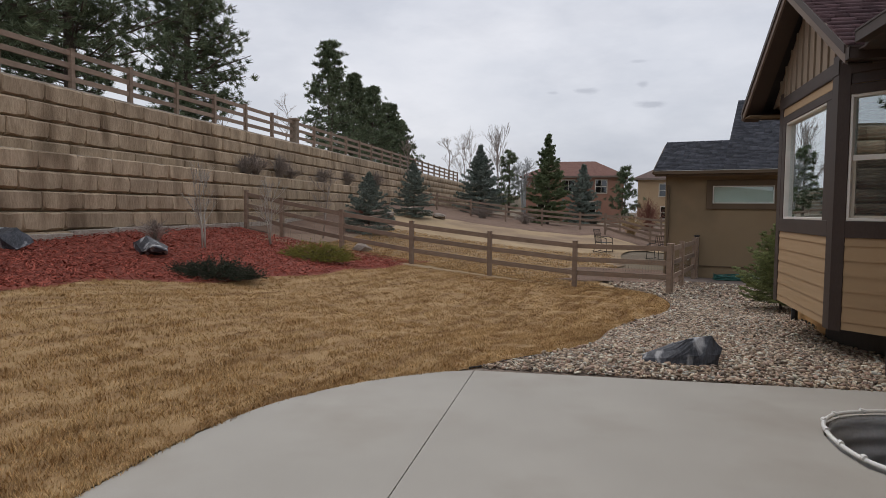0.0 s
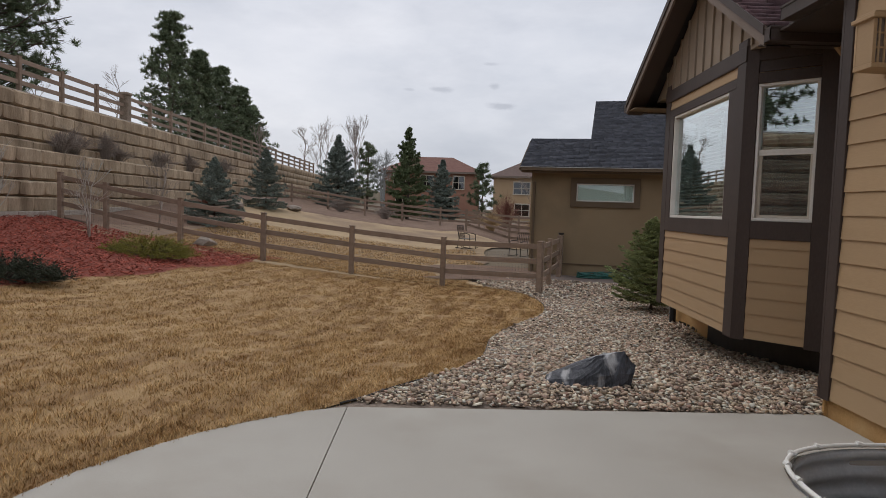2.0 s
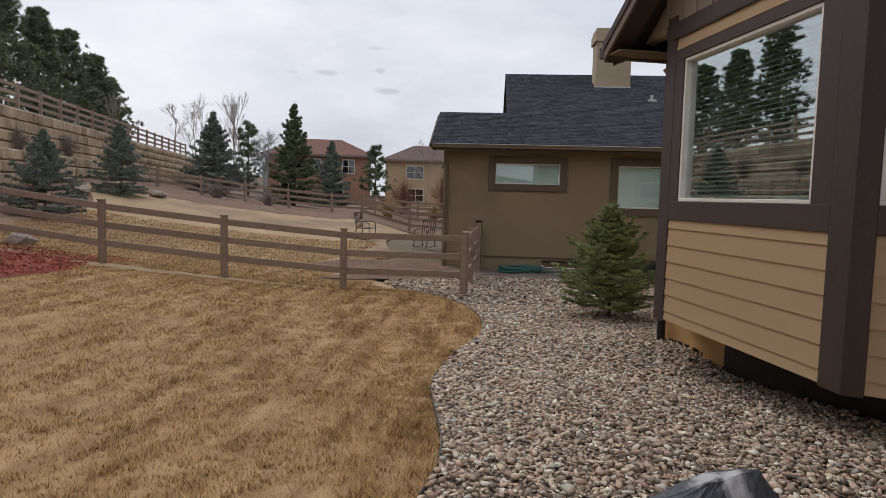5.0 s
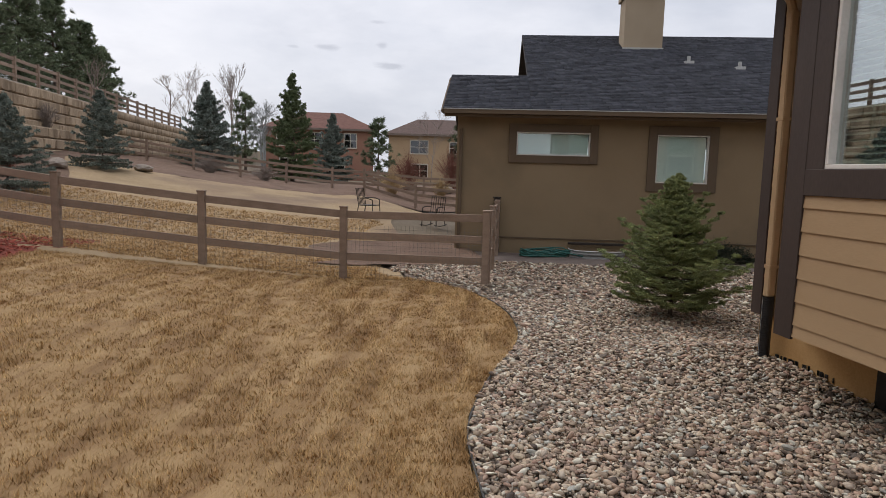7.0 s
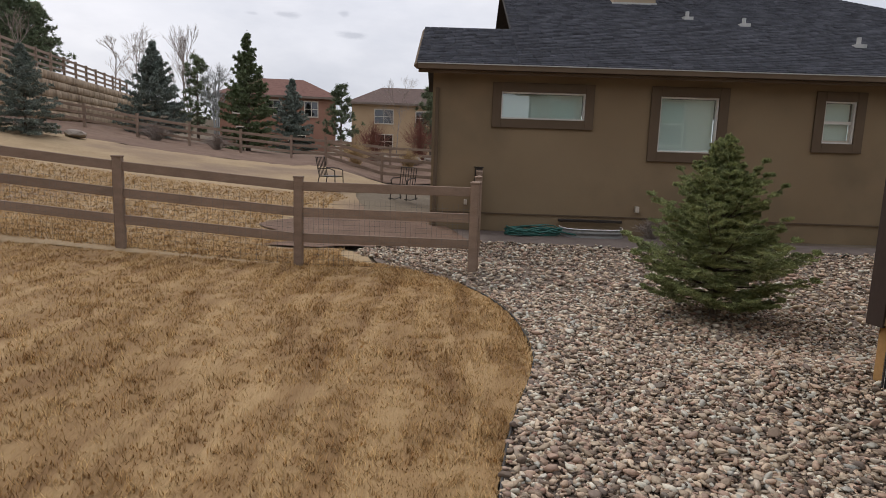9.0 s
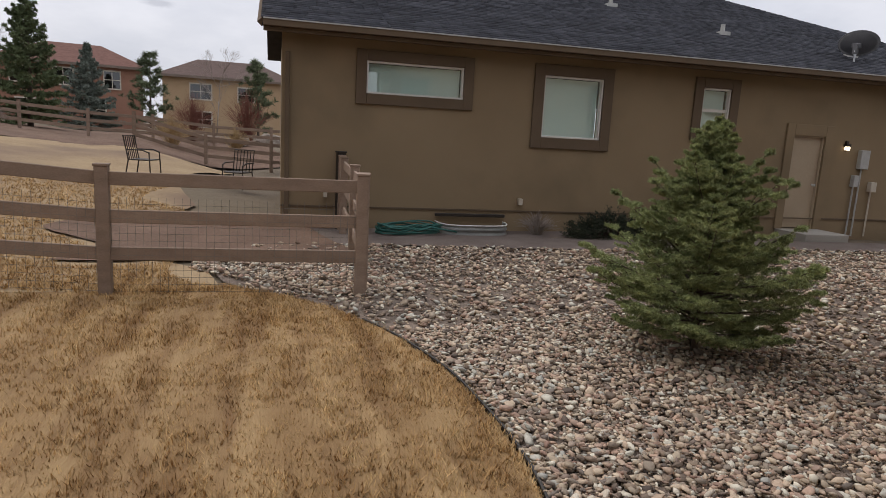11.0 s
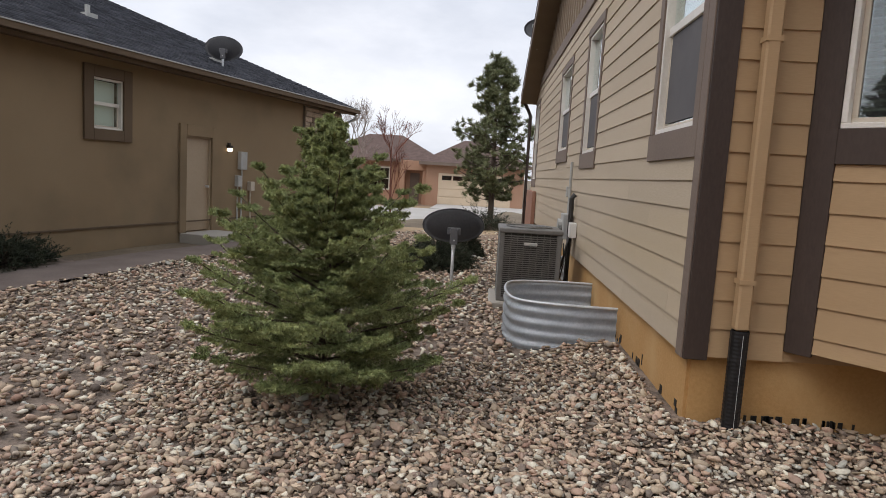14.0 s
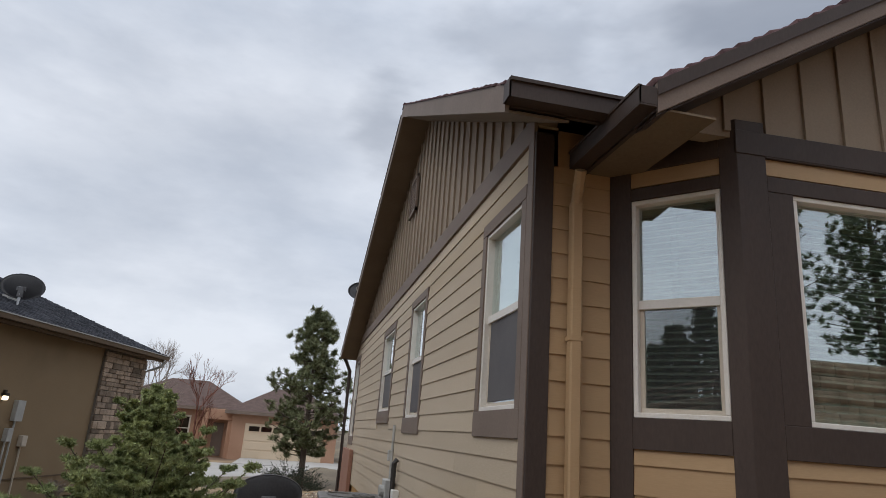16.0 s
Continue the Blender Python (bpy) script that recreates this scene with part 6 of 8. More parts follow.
# blue and green spruces of the yard beyond
BLUE = "blue-green spruce in the yard beyond the fence"
conifer("spruce", gz(-8.5, 24.3), 2.55, 1.35, M_NEEDLE_BLUE, BLUE, 21, whorls=13, per=10, twigs=6, subs=2, needles=11, nl=0.07, nw=0.026, group="spruces of the far yard", shape=1.0, lean=0.55)
conifer("spruce", gz(-8.7, 32.4), 3.05, 1.35, M_NEEDLE_BLUE, BLUE, 22, whorls=14, per=9, twigs=6, subs=1, needles=12, nl=0.09, nw=0.034, group="spruces of the far yard", shape=1.0, lean=0.55)
conifer("spruce", gz(-7.8, 50), 5.6, 2.3, M_NEEDLE_BLUE, BLUE, 23, whorls=17, per=10, twigs=7, subs=1, needles=11, nl=0.15, nw=0.065, group="spruces of the far yard", shape=1.0, lean=0.55)
conifer("spruce", gz(-2.4, 49), 7.0, 2.1, M_NEEDLE_GREEN, "tall narrow green spruce in the yard beyond", 24, whorls=18, per=9, twigs=7, subs=1, needles=11, nl=0.15, nw=0.065, group="spruces of the far yard", shape=0.9, lean=0.55)
conifer("spruce", gz(0.3, 59), 5.6, 2.2, M_NEEDLE_BLUE, BLUE, 25, whorls=15, per=9, twigs=6, subs=1, needles=11, nl=0.17, nw=0.07, group="spruces of the far yard", shape=1.0, lean=0.55)
pine("pine", gz(3.9, 58), 5.0, 1.7, M_NEEDLE_PINE, "dark green pine beside the far house", 26, clumps=260, per=40, nl=0.3, nw=0.035, bare=0.1)
pine("pine", gz(-6.6, 60), 6.0, 1.9, M_NEEDLE_PINE, "dark pine behind the spruces", 27, clumps=280, per=40, nl=0.3, nw=0.035, bare=0.1)
bare_tree("tree", gz(-4.5, 54), 6.0, 0.8, M_SILVERTWIG, "silvery leafless tree behind the spruces", 28, stems=3, depth=4, thick=0.012)
pine("pine", gz(9.6, 52), 4.6, 1.5, M_NEEDLE_PINE, "dark green pine near the tan house", 29, clumps=240, per=40, nl=0.3, nw=0.035, bare=0.1)
# ponderosas on the terrace
TALL = "tall dark ponderosa pine on the upper terrace"
for x, y, h, r, s in ((-16.5, 17.2, 10.5, 3.4, 31), (-15.6, 13.2, 9.0, 2.5, 38), (-17.2, 24.9, 10.2, 2.9, 32), (-17.6, 42.5, 8.5, 2.2, 33), (-17.4, 47, 7.1, 2.0, 39), (-17.8, 53, 7.3, 2.3, 34), (-18.0, 58.5, 6.7, 2.5, 35), (-18.5, 64, 5.8, 2.6, 36), (-18, 7, 10, 2.8, 37), (-17, -3, 10, 2.8, 40), (-17.2, -8.5, 9.5, 2.9, 44), (-18.4, -13.0, 10.5, 3.1, 45), (-17.0, -18.5, 10, 3.0, 46)):
    pine("ponderosa_pine", (x, y, 4.9), h, r, M_NEEDLE_PINE, TALL, s, clumps=2000 if 10 < y < 30 else 1100, per=44, nl=0.25, nw=0.03 if y < 30 else 0.036, bare=0.06, group="ponderosas on the terrace")
for x, y, h, s in ((-17, 34, 3.6, 41), (-18, 29, 3.0, 42), (-15, 72, 6.5, 43)):
    bare_tree("tree", (x, y, 4.9), h, 0.7, M_TWIG, "leafless tree on the upper terrace", s, depth=4, thick=0.012)
for x, y, h, sp, st, s in ((-9.0, 20.6, 2.9, 0.85, 1, 51), (-10.2, 37, 4.6, 0.55, 1, 52), (-9.6, 78, 10.5, 0.3, 3, 53), (-13, 72, 9.0, 0.6, 2, 54), (9.5, 66, 7.5, 0.6, 1, 55)):
    bare_tree("tree", gz(x, y), h, sp, M_TWIG, "slender leafless tree in the yard", s, stems=st, depth=4 if h < 5 else 5, thick=0.011 if h < 5 else 0.007)
for x, y, h, s in ((-9.28, 13.5, 2.45, 61), (-8.95, 16.3, 2.3, 62)):
    bare_tree("aspen_sapling", gz(x, y), h, 0.42, M_ASPENBARK, "pale leafless aspen clump in the red mulch", s, stems=3, depth=3, bark=M_ASPENBARK, thick=0.009, group="aspens in the mulch")
juniper("juniper", gz(-7.2, 10.5), 1.15, 0.6, 0.34, M_JUNIPER_D, "low dark spreading juniper at the mulch edge", 71)
juniper("juniper", gz(-6.8, 14.9), 1.15, 0.7, 0.5, M_JUNIPER_Y, "olive-gold spreading juniper in the red mulch", 72)
juniper("juniper", (*nb(6.3, -0.55)[:2], -0.5), 1.1, 0.45, 0.42, M_JUNIPER_D, "low dark juniper at the stucco wall", 73)
juniper("juniper", gz(11.4, 13.3), 0.85, 0.7, 0.6, M_JUNIPER_D, "round dark green shrub behind the satellite dish", 74, sprays=520)
juniper("juniper", gz(13.2, 13.0), 0.6, 0.6, 0.7, M_JUNIPER_D, "round dark green shrub by the house", 75)
for u, v, r, h, s in ((4.8, -0.45, 0.4, 0.42, 81), (13.6, -0.6, 0.35, 0.4, 82), (16.8, -0.8, 0.5, 0.7, 83)):
    twiggy("shrub", (*nb(u, v)[:2], -0.52), r, h, M_TWIG, "brown twiggy dormant shrub at the stucco wall", s)
twiggy("shrub", gz(-10.3, 12.9), 0.5, 0.6, M_TWIG, "brown twiggy dormant shrub in the mulch", 84)
for x, y, r, h, s, m in ((3.2, 40, 0.9, 1.3, 85, M_REED), (6.0, 41, 0.8, 1.0, 86, M_REED), (4.6, 44, 1.2, 2.2, 87, M_REDTWIG), (7.6, 46, 1.3, 2.6, 88, M_REDTWIG), (-9.9, 27.5, 0.5, 0.7, 89, M_REDTWIG), (-6.5, 43, 1.0, 0.9, 90, M_TWIG), (-3.5, 42, 0.9, 0.8, 91, M_TWIG)):
    twiggy("ornamental_grass" if m is M_REED else "shrub", gz(x, y), r, h, m, "tawny tuft of dry ornamental grass" if m is M_REED else "bare red-brown shrub in the yard beyond", s, 260)
for k, y in enumerate((9.2, 20.4, 21.1, 23.2, 24.1, 27.6, 31.0, 36.0)):
    twiggy("shrub", (-11.98, y, 2.87), 0.55 + 0.12 * (k % 3), 0.55 + 0.17 * (k % 4), M_TWIG, "bare brown shrub on the ledge of the retaining wall", 92 + k, 260)
pine("pine", gz(25.5, 12.2), 6.4, 2.0, M_NEEDLE_OLIVE, "olive-green pine in front of the house", 96, clumps=900, per=60, nl=0.2, nw=0.024, bare=0.16)
juniper("shrub", gz(24, 12.6), 1.6, 1.2, 0.9, M_JUNIPER_D, "low evergreen mugo shrub by the street", 97)
bare_tree("tree", gz(21.5, 15.6), 4.4, 0.6, M_REDTWIG, "small leafless reddish tree by the street", 98, depth=5, thick=0.011)
bare_tree("tree", gz(43, 21.5), 7.5, 0.55, M_TWIG, "leafless tree across the street", 99, stems=2, depth=5, thick=0.010)

# ---- boulders ----
def slate_boulder():
    """The split slate on the gravel: a low wedge on one side, a steep broken end on the other, with a pale vein."""
    bm = bmesh.new()
    rg = random.Random(4)
    for t in range(9):
        f = t / 8
        x = -0.42 + 0.74 * f
        top = 0.07 + 0.23 * S(0.05, 0.75, f) - 0.07 * S(0.85, 1.0, f)
        half = 0.1 + 0.14 * math.sin(math.pi * min(1, f * 1.1))
        for y, z in ((-half, -0.06), (-half * 0.8, top * 0.55), (-half * 0.25, top), (half * 0.3, top * 0.95), (half, -0.06)):
            bm.verts.new((x + rg.uniform(-0.03, 0.03) + 0.05 * (z > 0.1), y + rg.uniform(-0.02, 0.02), z + rg.uniform(-0.025, 0.025)))
    bmesh.ops.convex_hull(bm, input=bm.verts)
    bmesh.ops.delete(bm, geom=[v for v in bm.verts if not v.link_faces], context="VERTS")
    bmesh.ops.subdivide_edges(bm, edges=bm.edges[:], cuts=3, use_grid_fill=True)
    for v in bm.verts:
        v.co += noise.noise_vector(v.co * 9) * 0.022 + noise.noise_vector(Vector((v.co.x * 18, v.co.y * 18, v.co.z * 5))) * 0.012
    bmesh.ops.recalc_face_normals(bm, faces=bm.faces)
    ob = part("boulder", bm, M_SLATE)
    ob.matrix_basis = pose(1.33, 6.0, ground_z(1.33, 6.0), 0, 0, -6)
    return tagged(ob, "angular blue-black slate boulder with a pale vein on the gravel", "boulder")


slate_boulder()
boulder("boulder", gz(-9.4, 11.5, 0.1), (0.62, 0.35, 0.34), M_SLATE, "angular slate boulder in the red mulch", 6, -30)
boulder("boulder", gz(-10.9, 9.1, 0.1), (0.6, 0.4, 0.36), M_SLATE, "blue-grey slate boulder by the retaining wall", 7, 10)
for x, y, sz, s in ((-9.6, 30.5, 0.5, 8), (-7.6, 33.8, 0.45, 9), (-6.9, 18.9, 0.4, 10), (-9.2, 34, 0.6, 11), (6.5, 43, 0.8, 12), (8.5, 44, 0.9, 13)):
    boulder("boulder", gz(x, y, 0.08), (sz, sz * 0.75, sz * 0.6), M_ROCK, "tan landscape boulder in the yard beyond", s, 40 * s)


# ---- fittings of the own house ----
def corrugated(profile_pts, z0, z1, pitch=0.11, depth=0.014, thick=0.006, steps=8):
    """A corrugated steel shell along a plan line, ribs running level."""
    bm = bmesh.new()
    pts = [Vector((x, y, 0)) for x, y in profile_pts]
    cols = []
    n = max(8, int((z1 - z0) / pitch * steps))
    for i, p in enumerate(pts):
        d = (pts[min(i + 1, len(pts) - 1)] - pts[max(0, i - 1)]).normalized()
        nrm = Vector((d.y, -d.x, 0))
        cols.append([bm.verts.new(p + nrm * (depth * math.sin(math.tau * (z1 - z0) * j / n / pitch)) + Vector((0, 0, z0 + (z1 - z0) * j / n))) for j in range(n + 1)])
    for a, b in zip(cols, cols[1:]):
        for j in range(n):
            bm.faces.new((a[j], b[j], b[j + 1], a[j + 1]))
    bmesh.ops.solidify(bm, geom=bm.faces[:], thickness=thick)
    bmesh.ops.recalc_face_normals(bm, faces=bm.faces)
    return bm


def rounded(points, n=5):
    """Rounds the corners of a plan line by repeated cutting."""
    pts = [Vector((*p, 0)) for p in points]
    for _ in range(n // 2 + 1):
        out = [pts[0]]
        for a, b in zip(pts, pts[1:]):
            out += [a.lerp(b, 0.25), a.lerp(b, 0.75)]
        out.append(pts[-1])
        pts = out
    return [(p.x, p.y) for p in pts]


def patio_well():
    ob = thing("window_well", (3.0, 3.5, 0), label="corrugated steel window well with white tube rim in the patio", category="window well")
    line = [(x - 3.0, y - 3.5) for x, y in rounded(WELL)]
    part("steel_shell", corrugated([(x + 0.03 * (1 if x < -0.3 else 0), y * 0.985) for x, y in line], -1.1, 0.02, pitch=0.15, depth=0.018), M_WELL, ob, smooth=True)
    part("rim_tube", tube([(x, y, 0.04) for x, y in line], 0.016, 8), M_PLASTIC, ob, "white plastic rim tube", smooth=True)
    for k in range(8, len(line) - 4, 7):
        x, y = line[k]
        part("clip", tube([(x, y - 0.02, 0.05), (x, y + 0.02, 0.05)] if abs(y) < 0.6 else [(x - 0.02, y, 0.05), (x + 0.02, y, 0.04)], 0.021, 8), M_PLASTIC, ob)
    part("gravel_floor", boxes((-0.95, 0.02, -0.75, 0.8, -1.12, -1.02)), M_GRAVELBED, ob)


patio_well()


def side_well(x0, x1, y1, top, label):
    ob = thing("window_well", ((x0 + x1) / 2, 11.25, -0.45), label=label, category="window well")
    h = (x1 - x0) / 2
    d = y1 - 11.25
    line = rounded([(-h, 0.0), (-h, d * 0.45), (-h * 0.85, d * 0.9), (-h * 0.4, d), (h * 0.4, d), (h * 0.85, d * 0.9), (h, d * 0.45), (h, 0.0)])
    part("steel_shell", corrugated(line, -0.25, top + 0.45, pitch=0.11, depth=0.015), M_STEELBLUE, ob, smooth=True)
    part("rim", tube([(x, y, top + 0.455) for x, y in line], 0.016, 6), M_STEEL, ob, smooth=True)
    return ob


side_well(5.98, 7.40, 12.26, 0.02, "galvanized corrugated window well against the siding")
side_well(9.7, 11.0, 12.2, 0.05, "galvanized corrugated window well beyond the air conditioner")


def downspout(x, y, z0, z1, boot, label):
    ob = thing("downspout", (x, y, z0), label=label, category="downspout")
    part("pipe", boxes((-0.04, 0.04, -0.042, 0.042, boot, z1 - z0), bevel=0.012), M_SIDING, ob)
    part("elbow", tube([(0, 0, z1 - z0 - 0.02), (-0.03, 0, z1 - z0 + 0.08), (-0.12, 0.02, z1 - z0 + 0.2)], 0.042, 8), M_SIDING, ob)
    if boot > 0.1:
        n = int(boot / 0.022)
        bm = bmesh.new()
        rings = []
        for k in range(n * 2 + 1):
            r = 0.055 if k % 2 else 0.0528
            rings.append([bm.verts.new((r * math.cos(a * math.tau / 14) - 0.004, r * math.sin(a * math.tau / 14), (boot + 0.05) * k / (n * 2) - 0.05)) for a in range(14)])
        for a, b in zip(rings, rings[1:]):
            for i in range(14):
                bm.faces.new((a[i], a[(i + 1) % 14], b[(i + 1) % 14], b[i]))
        bmesh.ops.recalc_face_normals(bm, faces=bm.faces)
        part("drain_boot", bm, M_BLACKPIPE, ob, "black corrugated drain pipe")
        part("seam", boxes((-0.0615, -0.058, -0.0009, 0.0009, -0.03, boot - 0.02)), M_STEEL, ob)
    for z in (1.0, 2.4):
        part("strap", boxes((-0.044, 0.05, -0.047, 0.047, z, z + 0.03)), M_SIDING, ob)
    return ob


downspout(3.93, 10.97, -0.38, 3.02, 0.72, "tan square downspout with black corrugated boot at the house corner")
downspout(3.80, 6.36, -0.12, 3.1, 0.42, "tan square downspout in the corner beside the bay")


def wall_lamp():
    ob = thing("wall_lamp", (3.0, 4.545, 2.64), label="boxy tan craftsman wall lantern on the siding", category="wall lamp")
    part("back_plate", boxes((-0.03, 0.0, -0.1, 0.1, -0.03, 0.38), bevel=0.004), M_SIDING, ob)
    part("roof_cap", boxes((-0.27, -0.02, -0.125, 0.125, 0.335, 0.365), (-0.25, -0.03, -0.105, 0.105, 0.365, 0.385), bevel=0.004), M_SIDING, ob)
    part("base_tray", boxes((-0.25, -0.03, -0.1, 0.1, 0.0, 0.035), bevel=0.004), M_SIDING, ob)
    for sx_, sy_ in ((-0.25, -0.1), (-0.25, 0.075), (-0.055, -0.1), (-0.055, 0.075)):
        part("corner_bar", boxes((sx_, sx_ + 0.025, sy_, sy_ + 0.025, 0.035, 0.335), bevel=0.002), M_SIDING, ob)
    for k in range(4):
        x = -0.205 + k * 0.04
        part("bar", boxes((x - 0.006, x + 0.006, -0.1, -0.09, 0.035, 0.335)), M_SIDING, ob)
    for z in (0.13, 0.23):
        part("cross_bar", boxes((-0.225, -0.055, -0.099, -0.091, z, z + 0.012)), M_SIDING, ob)
    part("panel", boxes((-0.248, -0.235, -0.075, 0.075, 0.035, 0.335)), M_SIDING, ob)
    part("glass", boxes((-0.23, -0.06, -0.085, 0.085, 0.035, 0.335)), M_TRIMLIT, ob)


wall_lamp()


def vent_hood():
    ob = thing("vent_hood", (3.97, 6.12, 0.52), label="tan round vent pipe elbow on the siding", category="vent")
    part("pipe", tube([(0.03, 0, 0), (-0.2, 0, 0), (-0.3, 0.03, -0.01), (-0.36, 0.07, -0.02)], 0.055, 10), M_SIDING, ob, smooth=True)
    part("flange", tube([(0.01, 0, 0), (-0.02, 0, 0)], 0.085, 12), M_SIDING, ob)


vent_hood()


def air_conditioner():
    ob = thing("air_conditioner", (8.55, 11.92, -0.45), label="charcoal outdoor air conditioner with louvred sides on a pad", category="air conditioner")
    part("pad", boxes((-0.5, 0.5, -0.48, 0.48, -0.05, 0.07), bevel=0.015), M_CONCRETE, ob)
    w, h0, h1 = 0.39, 0.07, 1.0
    part("coil", boxes((-w + 0.03, w - 0.03, -w + 0.03, w - 0.03, h0 + 0.03, h1 - 0.04)), M_ACDARK, ob)
    part("base_pan", boxes((-w, w, -w, w, h0, h0 + 0.05), bevel=0.006), M_ACGREY, ob)
    part("top_cap", boxes((-w - 0.01, w + 0.01, -w - 0.01, w + 0.01, h1 - 0.06, h1), bevel=0.012), M_ACGREY, ob)
    for sxx in (-1, 1):
        for sy in (-1, 1):
            part("corner_post", boxes((min(sxx * w, sxx * (w - 0.06)), max(sxx * w, sxx * (w - 0.06)), min(sy * w, sy * (w - 0.06)), max(sy * w, sy * (w - 0.06)), h0 + 0.05, h1 - 0.06), bevel=0.006), M_ACGREY, ob)
    bm = boxes((-0.006, 0.006, -0.30, 0.30, -0.006, 0.006))
    lou = bpy.data.meshes.new("louvre")
    bm.to_mesh(lou)
    bm.free()
    lou.materials.append(M_ACGREY)
    for side, m in enumerate((Matrix.Translation((-w + 0.012, 0, 0)), Matrix.Translation((0, w - 0.012, 0)) @ Matrix.Rotation(math.pi / 2, 4, "Z"))):
        for k in range(30):
            o = new("louvre", lou)
            o.parent = ob
            o.matrix_basis = m @ Matrix.Translation((0, 0, h0 + 0.075 + k * 0.0262)) @ Matrix.Scale(1.1, 4, (0, 1, 0))
        for k in range(9):
            part("guard_wire", boxes((-0.011, -0.005, -0.33 + k * 0.0825 - 0.003, -0.33 + k * 0.0825 + 0.003, h0 + 0.05, h1 - 0.06), m=m), M_ACGREY, ob)
    part("badge", boxes((-w - 0.022, -w - 0.008, -0.085, 0.085, 0.79, 0.835), bevel=0.01), M_METERGREY, ob, "silver maker's badge")
    part("fan_guard", tube([(0.3 * math.cos(a * math.tau / 20), 0.3 * math.sin(a * math.tau / 20), h1 + 0.012) for a in range(20)], 0.008, 5, closed=True), M_ACGREY, ob)
    for k in range(5):
        r = 0.06 + k * 0.055
        part("guard_ring", tube([(r * math.cos(a * math.tau / 16), r * math.sin(a * math.tau / 16), h1 + 0.014) for a in range(16)], 0.004, 4, closed=True), M_ACGREY, ob)


air_conditioner()


def satellite_dish(loc, turn, tilt, size, mast, label, name="satellite_dish", mat=None):
    """An oval dish on a mast, seen from behind: bowl, bracket, arm and receiver."""
    ob = thing(name, loc, turn, label=label, category="satellite dish")
    a, b = size
    bm = bmesh.new()
    rings = [[bm.verts.new((0, 0, 0))]]
    for k in range(1, 7):
        f = k / 6
        rings.append([bm.verts.new((0.09 * a * 2 * f * f, a * f * math.cos(t * math.tau / 32), b * f * math.sin(t * math.tau / 32))) for t in range(32)])
    for t in range(32):
        bm.faces.new((rings[0][0], rings[1][t], rings[1][(t + 1) % 32]))
        for k in range(1, 6):
            bm.faces.new((rings[k][t], rings[k + 1][t], rings[k + 1][(t + 1) % 32], rings[k][(t + 1) % 32]))
    bmesh.ops.solidify(bm, geom=bm.faces[:], thickness=0.006)
    bmesh.ops.recalc_face_normals(bm, faces=bm.faces)
    m = Matrix.Translation((0.05, 0, mast + b * 0.55)) @ Matrix.Rotation(radians(-tilt), 4, "Y")
    bmesh.ops.transform(bm, matrix=m, verts=bm.verts)
    part("bowl", bm, mat or M_DISH, ob, smooth=True)
    rim = tube([tuple(m @ Vector((0.18 * a, a * math.cos(t * math.tau / 32), b * math.sin(t * math.tau / 32)))) for t in range(32)], 0.009, 5, closed=True)
    part("rim", rim, mat or M_DISH, ob, smooth=True)
    part("mast", tube([(0, 0, -0.15), (0, 0, mast + 0.06)], 0.022, 10), M_STEEL, ob, smooth=True)
    br = part("bracket", boxes((-0.05, 0.06, -0.05, 0.05, mast - 0.09, mast + 0.13), (-0.02, 0.07, -0.09, 0.09, mast + 0.04, mast + 0.14), bevel=0.006), M_DISH, ob)
    part("bolt", tube([(-0.06, 0, mast - 0.03), (-0.05, 0, mast - 0.03)], 0.012, 6), M_STEEL, br)
    part("clamp", tube([(0, 0, mast - 0.16), (0, 0, mast - 0.08)], 0.03, 10), M_STEEL, ob)
    e = m @ Vector((0.55 * a * 2, 0, -b * 0.55))
    part("arm", tube([(0.05, 0, mast), tuple(e)], 0.012, 6), M_DISH, ob)
    part("receiver", boxes((e.x - 0.05, e.x + 0.03, -0.09, 0.09, e.z - 0.03, e.z + 0.05), bevel=0.01), M_METERGREY, ob)
    return ob


satellite_dish((8.93, 12.92, -0.47), 8, 18, (0.43, 0.25), 0.78, "dark grey oval satellite dish on a steel mast in the gravel")
satellite_dish(tuple(Vector(nb(12.4, 0.35, 3.3))), 12, 12, (0.42, 0.27), 0.33, "dark grey satellite dish on the shingle roof")
satellite_dish((15.2, 11.55, 4.25), 170, 20, (0.3, 0.24), 0.15, "small dark satellite dish at the roof rake")


